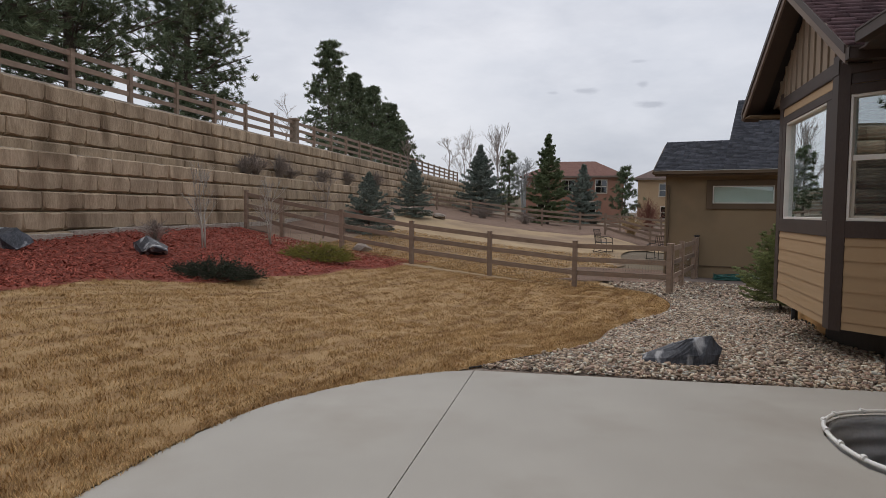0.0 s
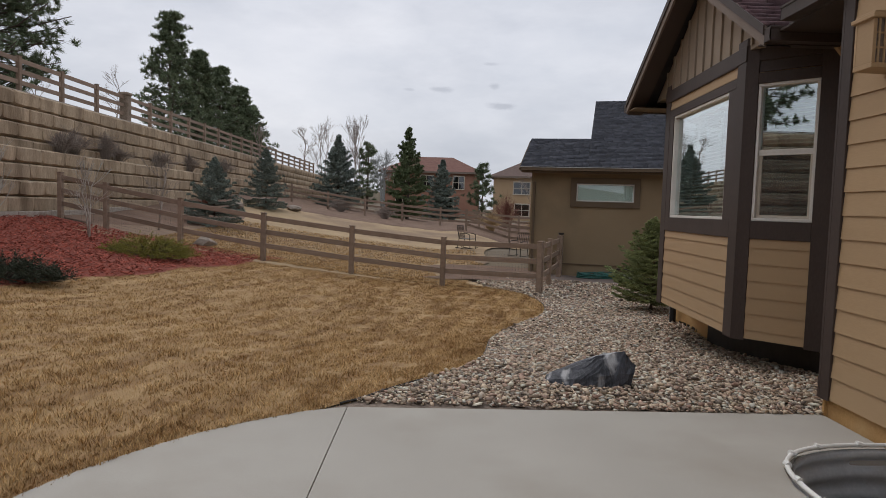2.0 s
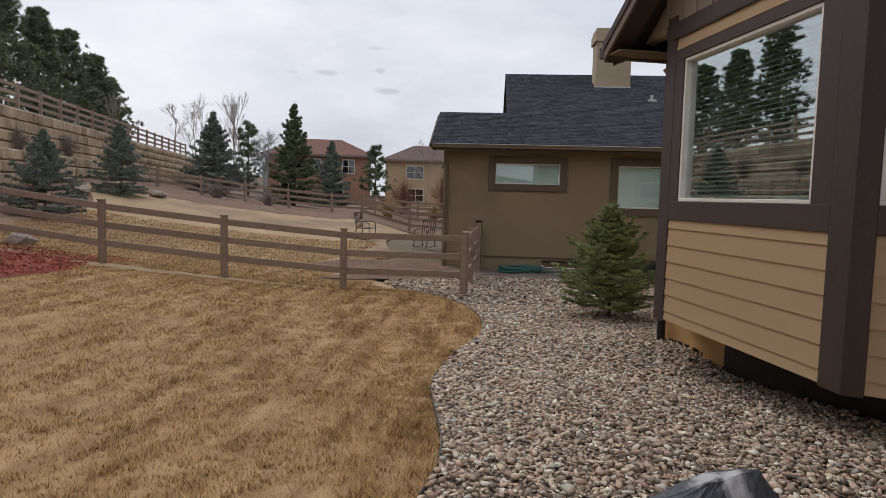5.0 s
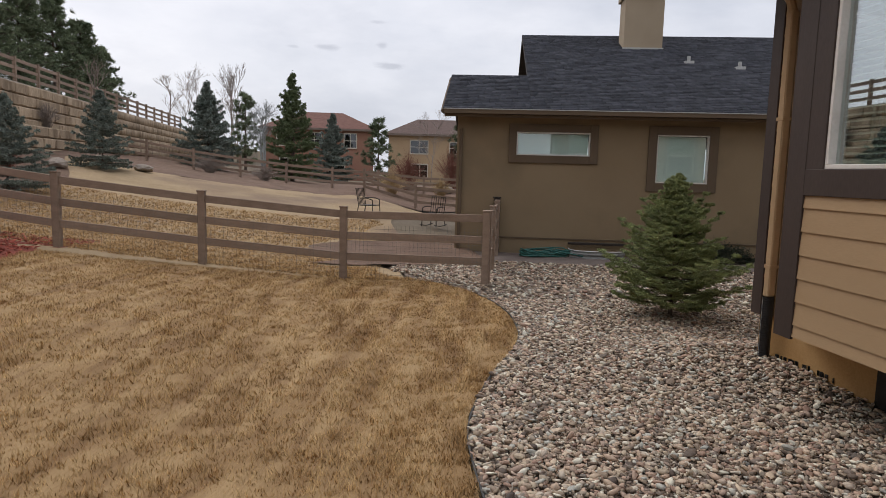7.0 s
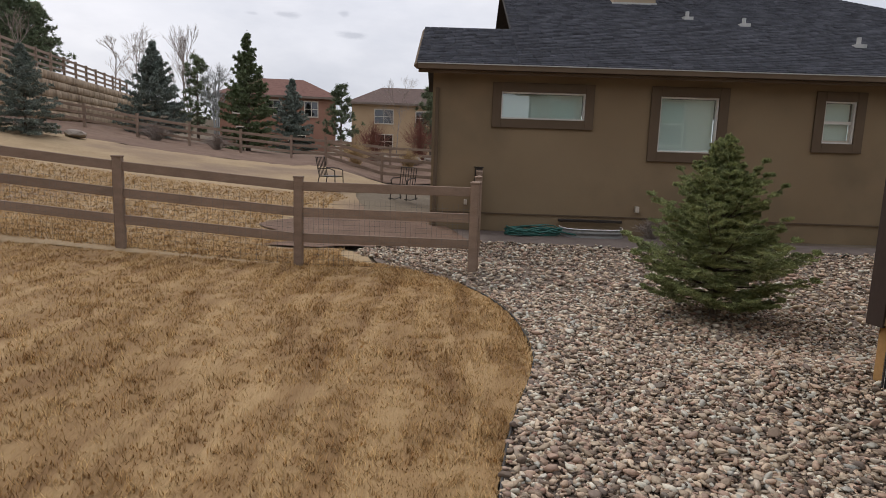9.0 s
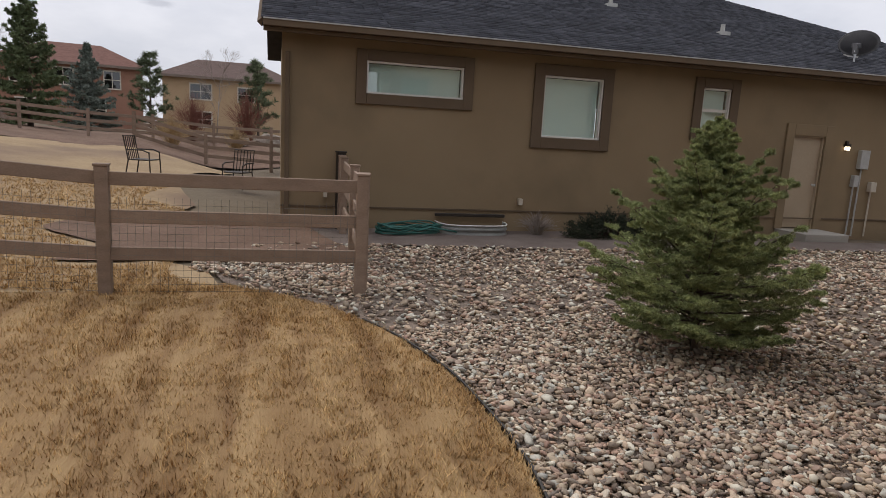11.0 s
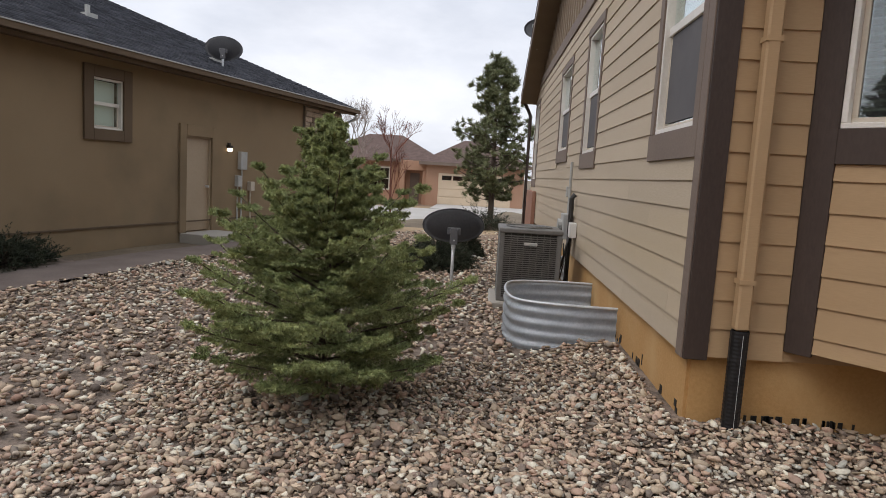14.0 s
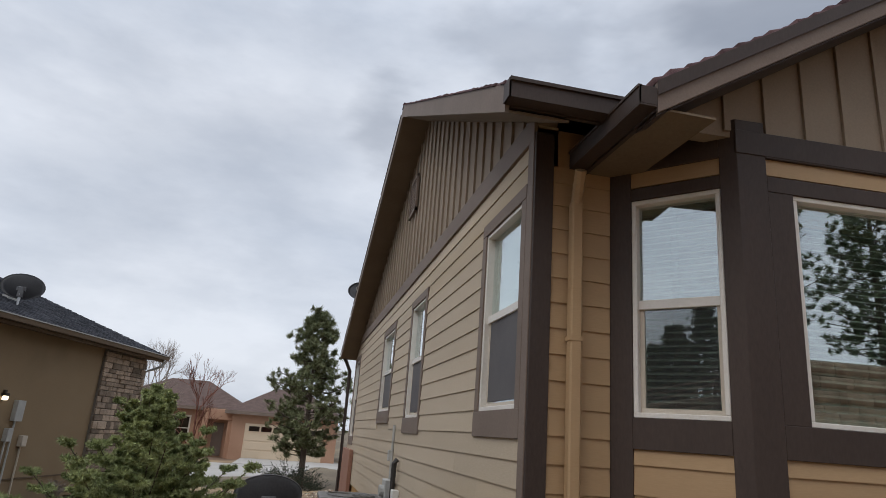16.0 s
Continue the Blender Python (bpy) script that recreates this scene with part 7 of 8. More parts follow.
def meter_set():
    ob = thing("electric_meter", (9.35, 11.27, 0.0), label="grey meter box and conduits on the siding", category="meter")
    part("meter_box", boxes((-0.16, 0.16, 0.0, 0.14, 0.36, 0.72), bevel=0.01), M_METERGREY, ob)
    part("dial", tube([(-0.02, 0.14, 0.56), (-0.02, 0.2, 0.56)], 0.085, 14), M_METERGREY, ob)
    part("conduit", tube([(-0.02, 0.06, 0.72), (-0.02, 0.06, 1.45)], 0.02, 8), M_METERGREY, ob)
    part("conduit", tube([(-0.3, 0.06, -0.5), (-0.3, 0.06, 0.95), (-0.3, 0.02, 1.0)], 0.035, 8), M_COPPER, ob, "black insulated line")
    part("cable", tube([(-0.3, 0.05, 0.5), (-0.45, 0.12, 0.2), (-0.5, 0.2, -0.1), (-0.7, 0.3, -0.2)], 0.018, 6), M_COPPER, ob)
    part("cable", tube([(0.1, 0.1, 0.36), (0.05, 0.12, 0.0), (-0.1, 0.12, -0.2), (-0.2, 0.1, 0.0), (-0.1, 0.1, 0.3)], 0.01, 6), M_COPPER, ob)
    part("junction_box", boxes((-0.55, -0.38, 0.0, 0.09, 0.42, 0.62), bevel=0.006), M_PLASTIC, ob, "white junction box")
    part("outlet_box", boxes((0.32, 0.44, 0.0, 0.06, 0.95, 1.1), bevel=0.006), M_METERGREY, ob)


meter_set()
far_pipe = thing("downspout", (18.05, 11.4, -0.6), label="dark downspout at the front corner of the house", category="downspout")
part("pipe", tube([(-0.1, 0.25, 3.95), (0, 0.1, 3.7), (0.0, 0.0, 3.5), (0, 0, 0)], 0.05, 8), M_TRIM, far_pipe)
tagged(part("stone_base", boxes((15.9, 18.0, 11.27, 11.36, -0.8, 0.9), bevel=0.01), M_BRICKFAR), "reddish stone base at the front of the house", "wall", kind="structure")
# tar left bare along the foot of the foundation
rng = random.Random(3)
tar = tagged(thing("damp_proofing", (4, 11.25, -0.35), label="ragged black tar line at the foot of the foundation", category="coating", kind="structure"))
for k in range(46):
    north = k % 2
    L = rng.uniform(0.015, 0.06)
    z = rng.uniform(-0.02, 0.05) - (0.03 if k < 20 else 0)
    p = rng.uniform(0.05, 3.2)
    hgt = rng.uniform(0.004, 0.045)
    ztop = ground_z(4.5 + p, 11.3) + 0.35 + z + 0.03
    bm = boxes((0.05 + p, 0.05 + p + L, -0.034, -0.026, ztop - 0.04, ztop + hgt)) if north else boxes((0.022, 0.0285, -0.1 - p * 0.3 - L * 0.5, -0.1 - p * 0.3, 0.35 + ground_z(3.9, 11.15 - p * 0.3) + 0.01, 0.35 + ground_z(3.9, 11.15 - p * 0.3) + 0.05 + hgt * 0.2))
    part("tar_patch", bm, M_TARSHADE, tar)

# ---- fittings of the stucco house ----
def hose():
    x, y, _ = nb(2.25, -0.75)
    ob = thing("garden_hose", (x, y, ground_z(x, y) + 0.02), label="green garden hose coiled on the gravel by the stucco wall", category="hose")
    rg = random.Random(9)
    pts = []
    for k in range(150):
        a = k * math.tau / 17
        r = 0.44 + 0.13 * math.sin(k * 0.37) + rg.uniform(-0.02, 0.02)
        pts.append((r * 1.35 * math.cos(a), r * 0.62 * math.sin(a) + 0.03 * math.sin(k * 0.2), 0.015 + 0.1 * (k / 150) * abs(math.sin(k * 0.6)) + 0.02 * (k // 17) * 0.5))
    pts += [(0.9, -0.1, 0.02), (1.3, 0.1, 0.02), (1.6, 0.3, 0.03)]
    part("coil", tube(pts, 0.016, 6), M_HOSE, ob, smooth=True)
    part("fitting", tube([pts[-1], (1.66, 0.34, 0.03)], 0.02, 8), M_STEEL, ob)


hose()
nbw = thing("window_well", (*nb(3.55, -0.05)[:2], -0.55), math.degrees(math.atan2(UV.y, UV.x)), label="low corrugated window well at the stucco wall", category="window well")
nline = rounded([(-0.68, 0.0), (-0.68, -0.3), (-0.5, -0.62), (0.5, -0.62), (0.68, -0.3), (0.68, 0.0)])
part("steel_shell", corrugated(nline, -0.1, 0.2, pitch=0.1, depth=0.014), M_METERGREY, nbw, smooth=True)
part("cover", boxes((-0.7, 0.7, -0.06, 0.0, 0.3, 0.36), bevel=0.01), M_IRON, nbw, "dark rim against the wall")
part("rim", tube([(x, y, 0.205) for x, y in nline], 0.014, 6), M_PLASTIC, nbw)
for u, z, w, h, lab, mt in ((12.55, 1.02, 0.24, 0.42, "grey electric meter box on the stucco wall", M_METERGREY), (12.45, 0.62, 0.14, 0.26, "grey utility box on the stucco wall", M_METERGREY), (12.95, 0.52, 0.16, 0.22, "tan utility box on the stucco wall", M_ALMOND), (4.52, 0.0, 0.08, 0.13, "tan outlet box on the stucco wall", M_ALMOND), (0.75, 0.05, 0.07, 0.11, "tan outlet box on the stucco wall", M_ALMOND)):
    ob = tagged(part("utility_box", boxes((u, u + w, -0.11, 0.0, z, z + h), m=NBM, bevel=0.008), mt), lab, "utility box")
    if h > 0.2:
        part("conduit", tube([nb(u + w / 2, -0.04, z), nb(u + w / 2, -0.04, -0.5)], 0.02, 6), mt, ob)
lamp = tagged(part("wall_lamp", boxes((12.12, 12.24, -0.1, 0.0, 1.5, 1.56), (12.15, 12.21, -0.06, 0.0, 1.4, 1.62), m=NBM, bevel=0.004), M_IRON), "small lit wall lamp beside the side door", "wall lamp")
part("bulb", boxes((12.13, 12.23, -0.095, -0.02, 1.42, 1.5), m=NBM, bevel=0.01), M_LAMP, lamp, "glowing bulb")


# ---- patio chairs in the far yard ----
def iron_chair(x, y, turn):
    ob = thing("patio_chair", gz(x, y), turn, label="dark iron patio armchair on the far lawn", category="chair", group="iron chairs")
    part("seat", boxes((-0.26, 0.26, -0.25, 0.25, 0.41, 0.44), bevel=0.01), M_IRON, ob)
    back = part("backrest", tube([(-0.26, 0.25, 0.42), (-0.27, 0.36, 0.98), (0.27, 0.36, 0.98), (0.26, 0.25, 0.42)], 0.016, 6), M_IRON, ob)
    for k in range(5):
        xx = -0.18 + k * 0.09
        part("slat", tube([(xx, 0.26, 0.44), (xx, 0.355, 0.97)], 0.011, 5), M_IRON, back)
    for s in (-1, 1):
        part("armrest", tube([(s * 0.28, 0.3, 0.66), (s * 0.29, -0.1, 0.66), (s * 0.28, -0.26, 0.6)], 0.017, 6), M_IRON, ob)
        part("leg", tube([(s * 0.27, -0.25, 0.62), (s * 0.28, -0.28, 0.0)], 0.016, 6), M_IRON, ob)
        part("leg", tube([(s * 0.26, 0.25, 0.44), (s * 0.28, 0.33, 0.0)], 0.016, 6), M_IRON, ob)
        part("runner", tube([(s * 0.28, -0.38, 0.06), (s * 0.28, 0.0, 0.012), (s * 0.28, 0.42, 0.06)], 0.014, 6), M_IRON, ob)


iron_chair(1.15, 27.2, 60)
iron_chair(3.3, 27.0, -40)


# ---- houses in the distance ----
def far_house(name, loc, turn, w, d, h, roof_h, wall_mat, roof_mat, label, wins=(), hip=0.35, garage=None, arch=None, over=0.5):
    """A house with walls, hipped roof and windows on its front (towards local -y)."""
    ob = thing(name, loc, turn, label=label, category="house")
    part("wall", boxes((-w / 2, w / 2, 0, d, -1.0, h), bevel=0.02), wall_mat, ob)
    bm = bmesh.new()
    e = over
    b = [bm.verts.new(p) for p in ((-w / 2 - e, -e, h), (w / 2 + e, -e, h), (w / 2 + e, d + e, h), (-w / 2 - e, d + e, h))]
    r = [bm.verts.new(p) for p in ((-w / 2 + w * hip, d / 2, h + roof_h), (w / 2 - w * hip, d / 2, h + roof_h))]
    for f in ((b[0], b[1], r[1], r[0]), (b[1], b[2], r[1]), (b[2], b[3], r[0], r[1]), (b[3], b[0], r[0]), tuple(b[::-1])):
        bm.faces.new(f)
    bmesh.ops.recalc_face_normals(bm, faces=bm.faces)
    roof = part("roof", bm, roof_mat, ob)
    part("fascia", boxes((-w / 2 - e, w / 2 + e, -e - 0.04, -e, h - 0.2, h + 0.02), (-w / 2 - e, -w / 2 - e + 0.04, -e, d + e, h - 0.2, h + 0.02)), M_TRIMLIT, roof)
    for x0, x1, z0, z1 in wins:
        win = part("window", boxes((x0, x1, -0.03, 0.02, z0, z1)), M_DARKGLASS, ob)
        part("frame", boxes((x0 - 0.1, x1 + 0.1, -0.08, -0.03, z1, z1 + 0.12), (x0 - 0.1, x1 + 0.1, -0.1, -0.03, z0 - 0.12, z0), (x0 - 0.1, x0, -0.07, -0.03, z0, z1), (x1, x1 + 0.1, -0.07, -0.03, z0, z1), ((x0 + x1) / 2 - 0.03, (x0 + x1) / 2 + 0.03, -0.06, -0.031, z0, z1), (x0, x1, -0.055, -0.031, (z0 + z1) / 2 - 0.03, (z0 + z1) / 2 + 0.03)), M_ALMOND, win)
    if garage:
        x0, x1, z1 = garage
        g = part("garage_door", boxes((x0, x1, -0.02, 0.03, 0.0, z1)), M_GARAGE, ob)
        for k in range(4):
            part("panel", boxes((x0 + 0.06, x1 - 0.06, -0.05, -0.02, k * z1 / 4 + 0.05, (k + 1) * z1 / 4 - 0.05), bevel=0.01), M_GARAGE, g)
        for k in range(6):
            a = x0 + 0.2 + k * (x1 - x0 - 0.4) / 6
            part("pane", boxes((a + 0.06, a + (x1 - x0 - 0.4) / 6 - 0.06, -0.06, -0.045, z1 * 0.79, z1 * 0.93)), M_DARKGLASS, g)
    if arch:
        x0, x1, z1 = arch
        part("porch", boxes((x0 - 0.35, x0, -0.9, 0, -0.5, z1), (x1, x1 + 0.35, -0.9, 0, -0.5, z1), (x0 - 0.35, x1 + 0.35, -0.9, 0, z1, h - 0.05), bevel=0.03), wall_mat, ob)
        part("front_door", boxes((x0 + 0.3, x1 - 0.3, -0.05, 0.0, 0.0, z1 - 0.2)), M_TRIMLIT, ob)
    return ob


far_house("house", gz(-0.9, 75), -4, 11.2, 9, 5.2, 2.0, M_BRICKFAR, M_REDROOF, "two-storey terracotta house with red-brown hipped roof", wins=((-4.3, -3.0, 3.4, 4.6), (-1.2, 0.2, 3.4, 4.7), (2.6, 3.8, 3.3, 4.7), (-4.0, -2.4, 0.6, 2.0), (1.0, 2.6, 0.6, 2.2)), hip=0.3)
far_house("house", gz(12.0, 74), -10, 11.5, 9, 5.0, 1.9, M_TANFAR, M_SHINGLE_B, "two-storey buff stucco house with brown roof", wins=((-3.4, -1.6, 3.0, 4.3), (-3.2, -1.6, 0.5, 1.8), (0.8, 2.2, 3.0, 4.2)), hip=0.25)
far_house("house", (48, 20.6, -0.95), -90, 9.0, 9, 3.1, 2.0, M_ORANGE, M_SHINGLE_B, "single-storey orange-tan stucco house across the street", wins=((-0.6, 1.0, 0.9, 2.4),), hip=0.35, arch=(2.3, 3.6, 2.35))
far_house("house", (46.5, 13.2, -0.95), -90, 7.0, 10, 3.0, 1.9, M_ORANGE, M_SHINGLE_B, "orange-tan stucco garage wing across the street", garage=(-2.6, 2.6, 2.25), hip=0.35)
far_house("house", (52, 31, -0.95), -90, 10, 9, 2.9, 1.9, M_TANFAR, M_SHINGLE_B, "pale single-storey house down the street", wins=((-2.5, -0.9, 0.9, 2.2), (1.8, 3.2, 0.9, 2.2)), hip=0.3)
stone_post = tagged(part("stone_post", boxes((-0.17, 0.17, -0.17, 0.17, -0.2, 1.08), (-0.2, 0.2, -0.2, 0.2, 1.08, 1.2), bevel=0.03), M_STONEV), "thick stone fence pillar on the retaining wall", "pillar")
stone_post.matrix_basis = Matrix.Translation((-12.75, 26.3, 4.58))


# ---- loose ground cover: grass, mulch chips, river rock ----
def heights(x, y):
    return np.array([ground_z(a, b) for a, b in zip(x, y)])


def grass_cover():
    """Mown dormant blades on the lawn."""
    rng = np.random.default_rng(8)
    n = 80000
    y = 17.3 - 16.5 * rng.random(n) ** 1.0
    le = np.array([lawn_edge(v) for v in np.linspace(-2, 18, 400)])
    me_ = np.array([mulch_edge(v) for v in np.linspace(-2, 18, 400)])
    grid = np.linspace(-2, 18, 400)
    r, l = np.interp(y, grid, le), np.interp(y, grid, me_)
    x = r - 0.0 - (r - l) * rng.random(n) ** 1.35
    zx, zy = np.linspace(-9, 3, 61), np.linspace(-2, 18, 101)
    Z = np.array([[ground_z(a, b) for a in zx] for b in zy])
    fx, fy = (x + 9) / 0.2, (y + 2) / 0.2
    i, j = np.clip(fx.astype(int), 0, 59), np.clip(fy.astype(int), 0, 99)
    tx, ty = fx - i, fy - j
    z = Z[j, i] * (1 - tx) * (1 - ty) + Z[j, i + 1] * tx * (1 - ty) + Z[j + 1, i] * (1 - tx) * ty + Z[j + 1, i + 1] * tx * ty
    per = 4
    k = np.repeat(np.arange(n), per)
    m = len(k)
    base = np.stack([x, y, z], 1)[k] + np.concatenate([rng.normal(size=(m, 2)) * 0.018, np.full((m, 1), -0.01)], 1)
    clump = 0.8 + 0.5 * np.sin(base[:, 0] * 9 + 3 * np.sin(base[:, 1] * 4)) * np.sin(base[:, 1] * 8 + 2 * np.sin(base[:, 0] * 5))
    a = rng.random(m) * math.tau
    h = (0.022 + 0.022 * rng.random(m)) * clump
    lean = rng.uniform(0.4, 1.5, m) * h
    tip = base + np.stack([np.cos(a) * lean, np.sin(a) * lean, h + 0.01], 1)
    side = np.stack([-np.sin(a), np.cos(a), np.zeros(m)], 1) * rng.uniform(0.0028, 0.005, m)[:, None]
    v = np.stack([base - side, base + side, tip], 1).reshape(-1, 3)
    ob = quick_mesh("grass", v, np.arange(len(v)).reshape(-1, 3), M_GRASS)
    tagged(ob, "dormant straw-coloured mown grass blades", "grass", kind="stuff")


def far_grass():
    """Coarser tufts on the lawn beyond the fence."""
    rng = np.random.default_rng(18)
    n = 32000
    x, y = rng.uniform(-8.4, 2.2, n), 17.1 + 9.6 * rng.random(n) ** 1.7
    keep = (y > np.array([fence_line(a) for a in x]) + 0.02) & (x < np.where(y < 18.6, 1.0, np.where(y < 22.6, -0.4, 1.2)) + 0.3 * np.sin(y * 2))
    x, y = x[keep], y[keep]
    k = np.repeat(np.arange(len(x)), 4)
    m = len(k)
    base = np.stack([x, y, heights(x, y) + 0.005], 1)[k] + np.concatenate([rng.normal(size=(m, 2)) * 0.03, np.zeros((m, 1))], 1)
    a, h = rng.random(m) * math.tau, rng.uniform(0.03, 0.06, m)
    tip = base + np.stack([np.cos(a) * h, np.sin(a) * h, h], 1)
    side = np.stack([-np.sin(a), np.cos(a), np.zeros(m)], 1) * rng.uniform(0.004, 0.008, m)[:, None]
    v = np.stack([base - side, base + side, tip], 1).reshape(-1, 3)
    tagged(quick_mesh("grass", v, np.arange(len(v)).reshape(-1, 3), M_GRASS), "dormant straw grass blades beyond the rail fence", "grass", kind="stuff")


grass_cover()
far_grass()


def mulch_cover():
    rng = np.random.default_rng(9)
    n = 15000
    y = rng.uniform(2, 18.6, n)
    l = np.full(n, -11.5)
    r = np.array([mulch_edge(v) for v in y]) + rng.normal(size=n) * 0.06
    x = l + (r - l) * rng.random(n)
    z = heights(x, y)
    a = rng.random(n) * math.tau
    L, W = rng.uniform(0.02, 0.06, n), rng.uniform(0.006, 0.015, n)
    d = np.stack([np.cos(a), np.sin(a), rng.normal(size=n) * 0.35], 1)
    s = np.stack([-np.sin(a), np.cos(a), rng.normal(size=n) * 0.3], 1)
    c = np.stack([x, y, z + 0.02 + 0.02 * rng.random(n)], 1)
    t = np.array([0, 0, 0.008])
    q = [c - d * L[:, None] - s * W[:, None], c + d * L[:, None] - s * W[:, None], c + d * L[:, None] + s * W[:, None], c - d * L[:, None] + s * W[:, None]]
    v = np.stack(q + [p + t for p in q], 1).reshape(-1, 3)
    b = np.arange(n)[:, None] * 8
    f = np.concatenate([b + np.array([g]) for g in ((4, 5, 6, 7), (0, 1, 5, 4), (1, 2, 6, 5), (2, 3, 7, 6), (3, 0, 4, 7))])
    tagged(quick_mesh("mulch_chips", v, f, M_MULCH), "shredded red wood mulch", "mulch", kind="stuff")


mulch_cover()


def stone_shapes(sub):
    """A few broken cobbles as arrays."""
    shapes = []
    for k in range(8):
        bm = bmesh.new()
        bmesh.ops.create_icosphere(bm, subdivisions=sub, radius=1.0)
        rg = random.Random(k + 40)
        o = Vector((rg.uniform(0, 9), rg.uniform(0, 9), rg.uniform(0, 9)))
        for v in bm.verts:
            v.co *= 1 + 0.35 * noise.noise(v.co * 1.1 + o)
        # broken faces
        for n in range(7):
            way = Vector((rg.gauss(0, 1), rg.gauss(0, 1), rg.gauss(0, 1))).normalized()
            reach = rg.uniform(0.42, 0.78)
            for v in bm.verts:
                over = v.co.dot(way) - reach
                if over > 0:
                    v.co -= way * over
        bm.verts.ensure_lookup_table()
        co = np.array([v.co[:] for v in bm.verts])
        tri = np.array([[v.index for v in f.verts] for f in bm.faces])
        bm.free()
        shapes.append((co, tri))
    return shapes


def scatter(n, x, y, size, shapes, rng, lift=0.0):
    z = heights(x, y)
    out_v, out_f, o = [], [], 0
    for k in range(len(shapes)):
        pick = np.arange(k, n, len(shapes))
        co, tri = shapes[k]
        m = len(pick)
        s = size[pick][:, None] * np.stack([rng.uniform(1.05, 1.75, m), rng.uniform(0.75, 1.2, m), rng.uniform(0.42, 0.8, m)], 1)
        a = rng.random(m) * math.tau
        tl = rng.normal(size=m) * 0.3
        p = co[None] * s[:, None, :]
        px = p[..., 0] * np.cos(tl)[:, None] - p[..., 2] * np.sin(tl)[:, None]
        pz = p[..., 0] * np.sin(tl)[:, None] + p[..., 2] * np.cos(tl)[:, None]
        qx = px * np.cos(a)[:, None] - p[..., 1] * np.sin(a)[:, None]
        qy = px * np.sin(a)[:, None] + p[..., 1] * np.cos(a)[:, None]
        c = np.stack([x[pick], y[pick], z[pick] + size[pick] * rng.uniform(-0.15, 0.95, m) + lift], 1)
        v = np.stack([qx, qy, pz], 2) + c[:, None, :]
        out_v.append(v.reshape(-1, 3))
        out_f.append((tri[None] + (np.arange(m) * len(co))[:, None, None]).reshape(-1, 3) + o)
        o += m * len(co)
    return np.concatenate(out_v), np.concatenate(out_f)


def bed_points(rng, n, x0, x1, y0, y1, rule):
    x, y = rng.uniform(x0, x1, n), rng.uniform(y0, y1, n)
    keep = np.array([rule(a, b) for a, b in zip(x, y)])
    return x[keep], y[keep]


def in_bed(x, y):
    if y < 5.1 or x < lawn_edge(y) + 0.03:
        return False
    if y < 11.3:
        return x < 4.0 and not (x > 3.0 and y < 5.2)
    u = (x - U0.x) * UV.x + (y - U0.y) * UV.y
    v = (x - U0.x) * VV.x + (y - U0.y) * VV.y
    if 5.99 < x < 7.39 and y < 12.2:
        return False
    return v < -2.0 + 0.1 * math.sin(u * 0.9) and y > 11.26


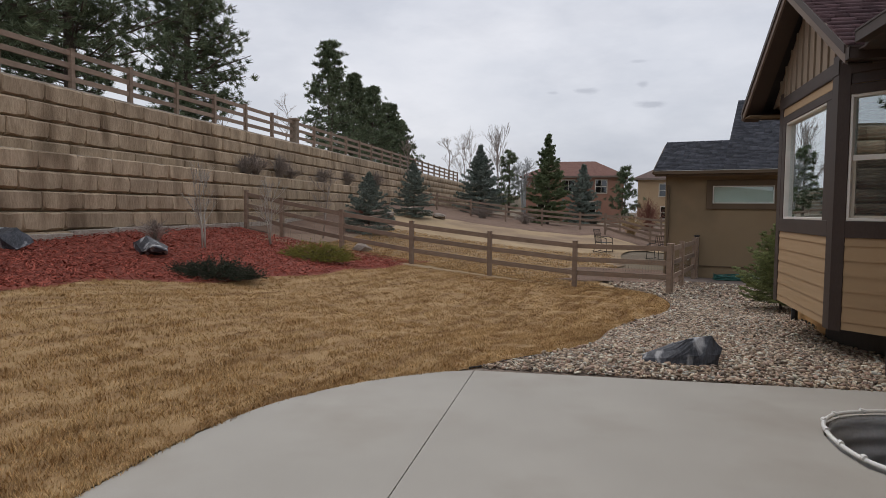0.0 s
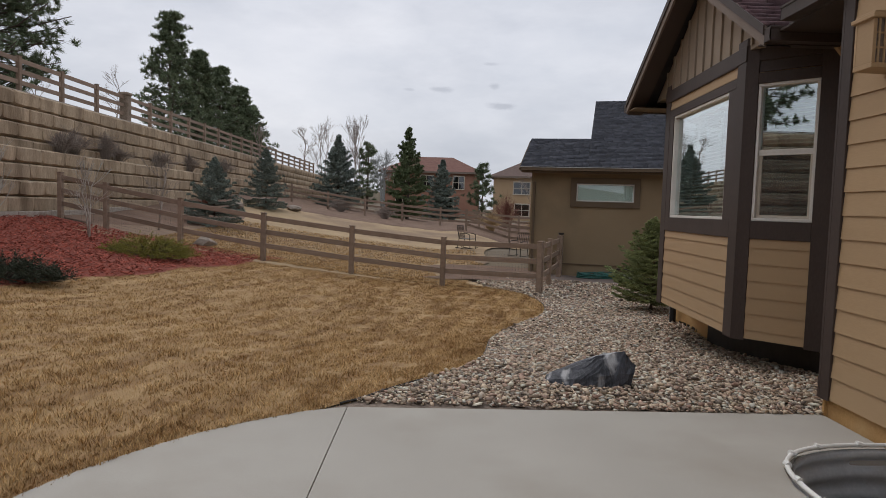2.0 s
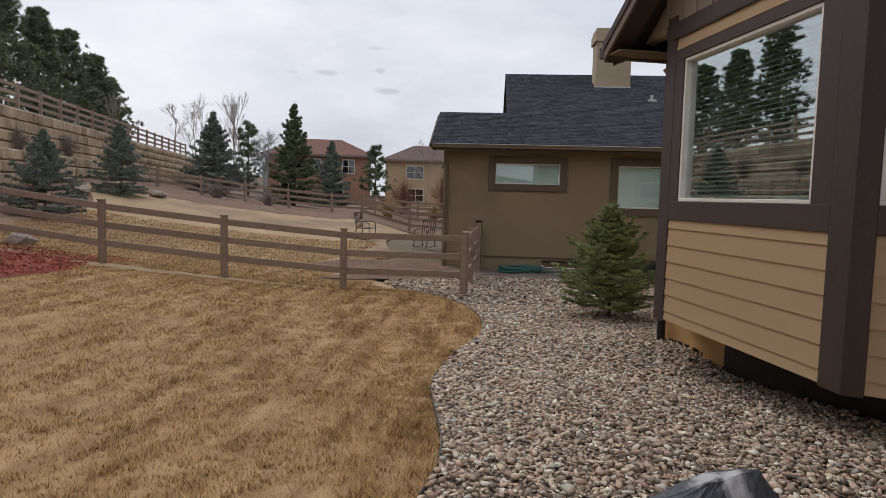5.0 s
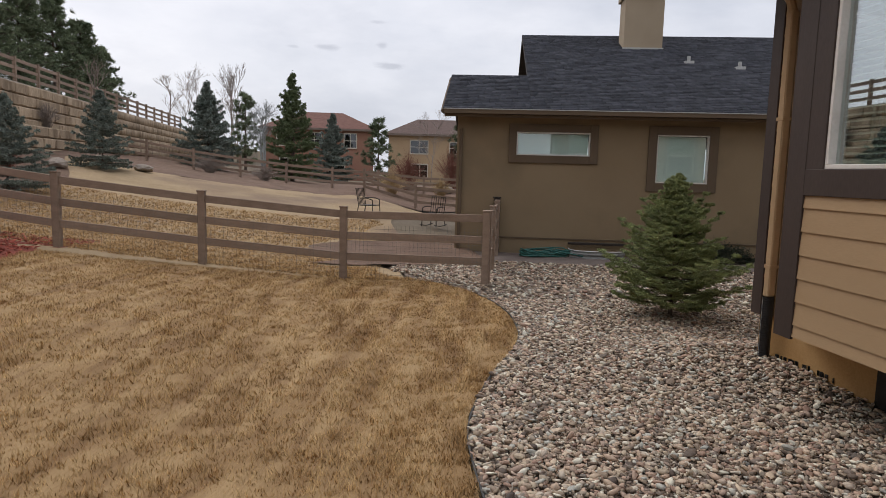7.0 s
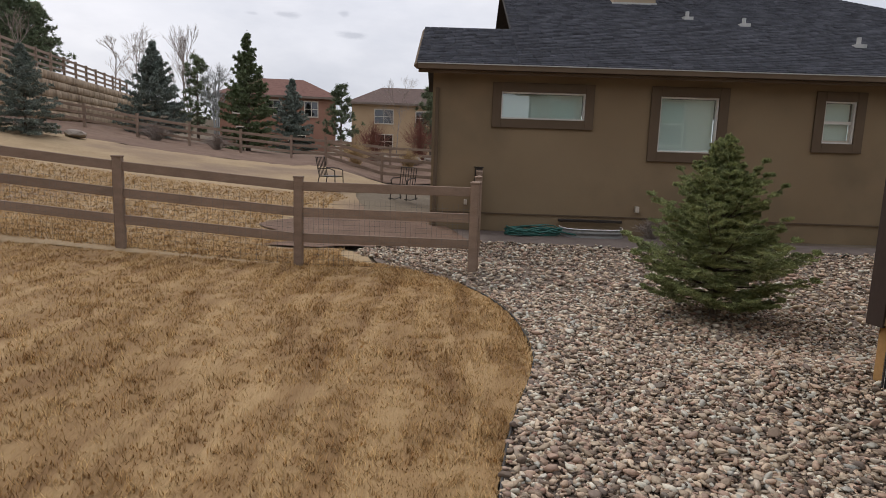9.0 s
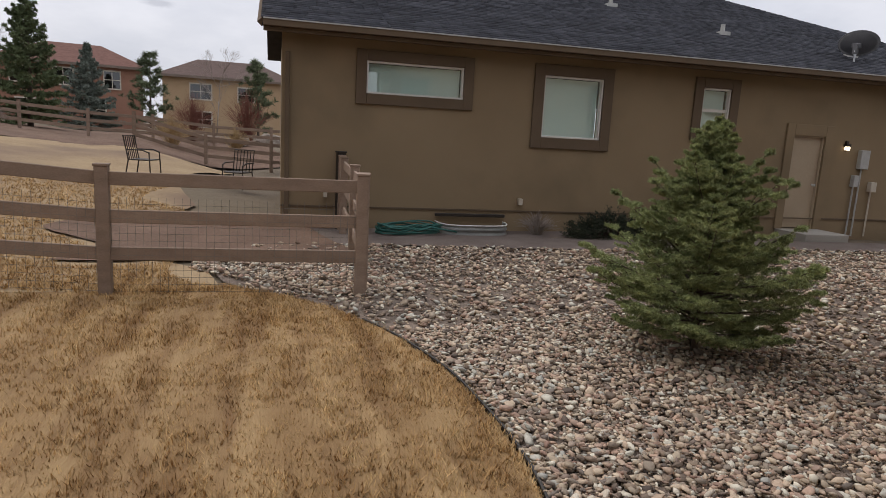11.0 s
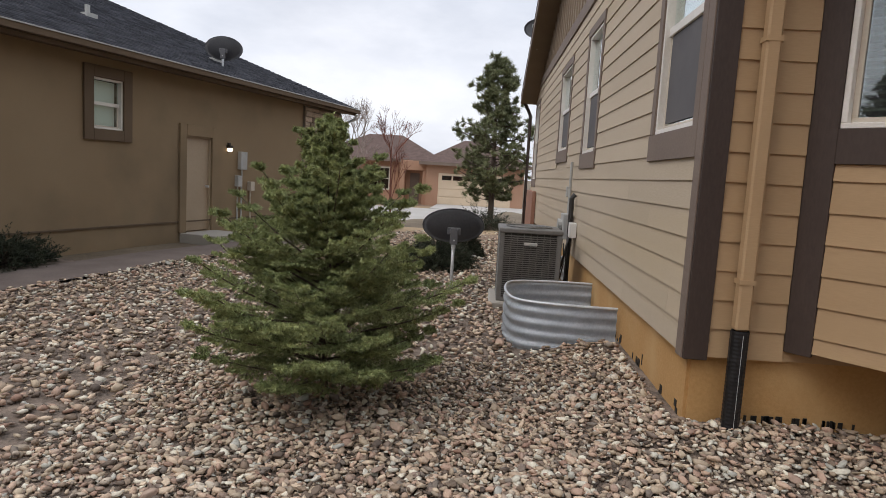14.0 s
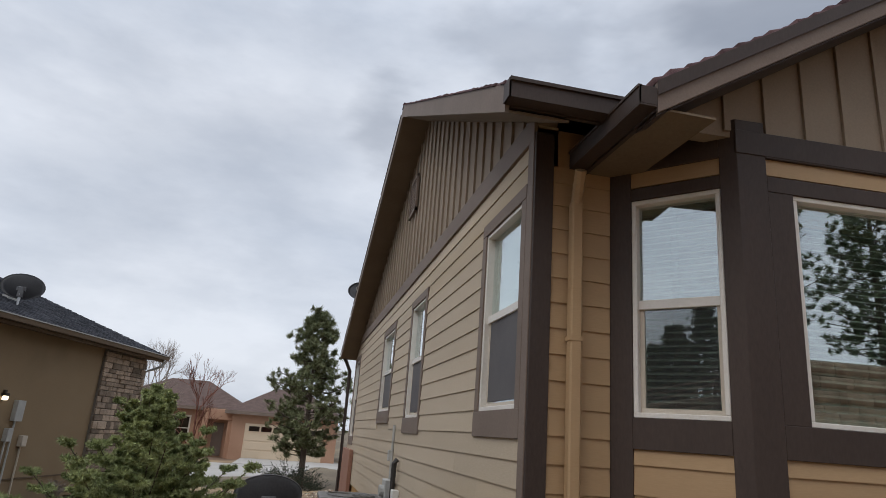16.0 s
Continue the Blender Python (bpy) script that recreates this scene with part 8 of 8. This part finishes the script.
def gravel():
    rng = np.random.default_rng(10)
    bed = tagged(thing("river_rock", (2.0, 9.0, -0.4), label="mixed grey, tan and pink river rock", category="gravel", kind="structure"))
    fine, coarse = stone_shapes(2), stone_shapes(1)
    # near stretch
    x, y = bed_points(rng, 88000, -0.8, 5.7, 5.1, 15.0, in_bed)
    near = (x < 5.6)
    x, y = x[near], y[near]
    size = np.clip(rng.lognormal(math.log(0.0178), 0.32, len(x)), 0.010, 0.036)
    v, f = scatter(len(x), x, y, size, coarse, rng)
    o = quick_mesh("stones", v - np.array([2.0, 9.0, -0.4]), f, M_STONES, bed)
    o["kind"] = "stuff"
    # larger, rounder stones on top of the near stretch
    x, y = bed_points(rng, 8500, 0.3, 4.6, 8.6, 14.3, in_bed)
    size = np.clip(rng.lognormal(math.log(0.019), 0.3, len(x)), 0.012, 0.036)
    v, f = scatter(len(x), x, y, size, fine, rng, 0.008)
    o = quick_mesh("stones", v - np.array([2.0, 9.0, -0.4]), f, M_STONES, bed)
    o["kind"] = "stuff"
    # far stretch
    x, y = bed_points(rng, 48000, 2.0, 22, 11.3, 20.6, lambda a, b: in_bed(a, b) and (a > 5.6 or b > 15.0))
    size = np.clip(rng.lognormal(math.log(0.026), 0.3, len(x)), 0.015, 0.05)
    v, f = scatter(len(x), x, y, size, coarse, rng)
    o = quick_mesh("stones", v - np.array([2.0, 9.0, -0.4]), f, M_STONES, bed)
    o["kind"] = "stuff"
    # behind the end of the rail fence
    x, y = bed_points(rng, 3600, 0.8, 3.3, 16.5, 18.9, lambda a, b: a > lawn_edge(b) + 0.03 + 0.25 * math.sin(b * 3) * (b > 17.3))
    size = np.clip(rng.lognormal(math.log(0.026), 0.3, len(x)), 0.015, 0.05)
    v, f = scatter(len(x), x, y, size, coarse, rng)
    o = quick_mesh("stones", v - np.array([2.0, 9.0, -0.4]), f, M_STONES, bed)
    o["kind"] = "stuff"
    # single stones in the stretch nearest the walk
    meshes = []
    for co, tri in fine:
        me = bpy.data.meshes.new("stone")
        me.from_pydata([tuple(c) for c in co], [], [tuple(int(i) for i in t) for t in tri])
        me.materials.append(M_STONE1)
        meshes.append(me)
    x, y = bed_points(rng, 900, 0.5, 3.4, 9.5, 14.2, in_bed)
    for k in range(min(290, len(x))):
        s = rng.uniform(0.019, 0.031)
        ob = new("stone", meshes[k % 8])
        ob.parent = bed
        p = Vector((x[k] - 2.0, y[k] - 9.0, ground_z(x[k], y[k]) + 0.4 + s * 0.55))
        ob.matrix_basis = Matrix.Translation(p) @ Euler((rng.normal() * 0.2, rng.normal() * 0.2, rng.random() * 6)).to_matrix().to_4x4() @ Matrix.Diagonal((s * 1.3, s * 0.95, s * 0.6, 1))


gravel()
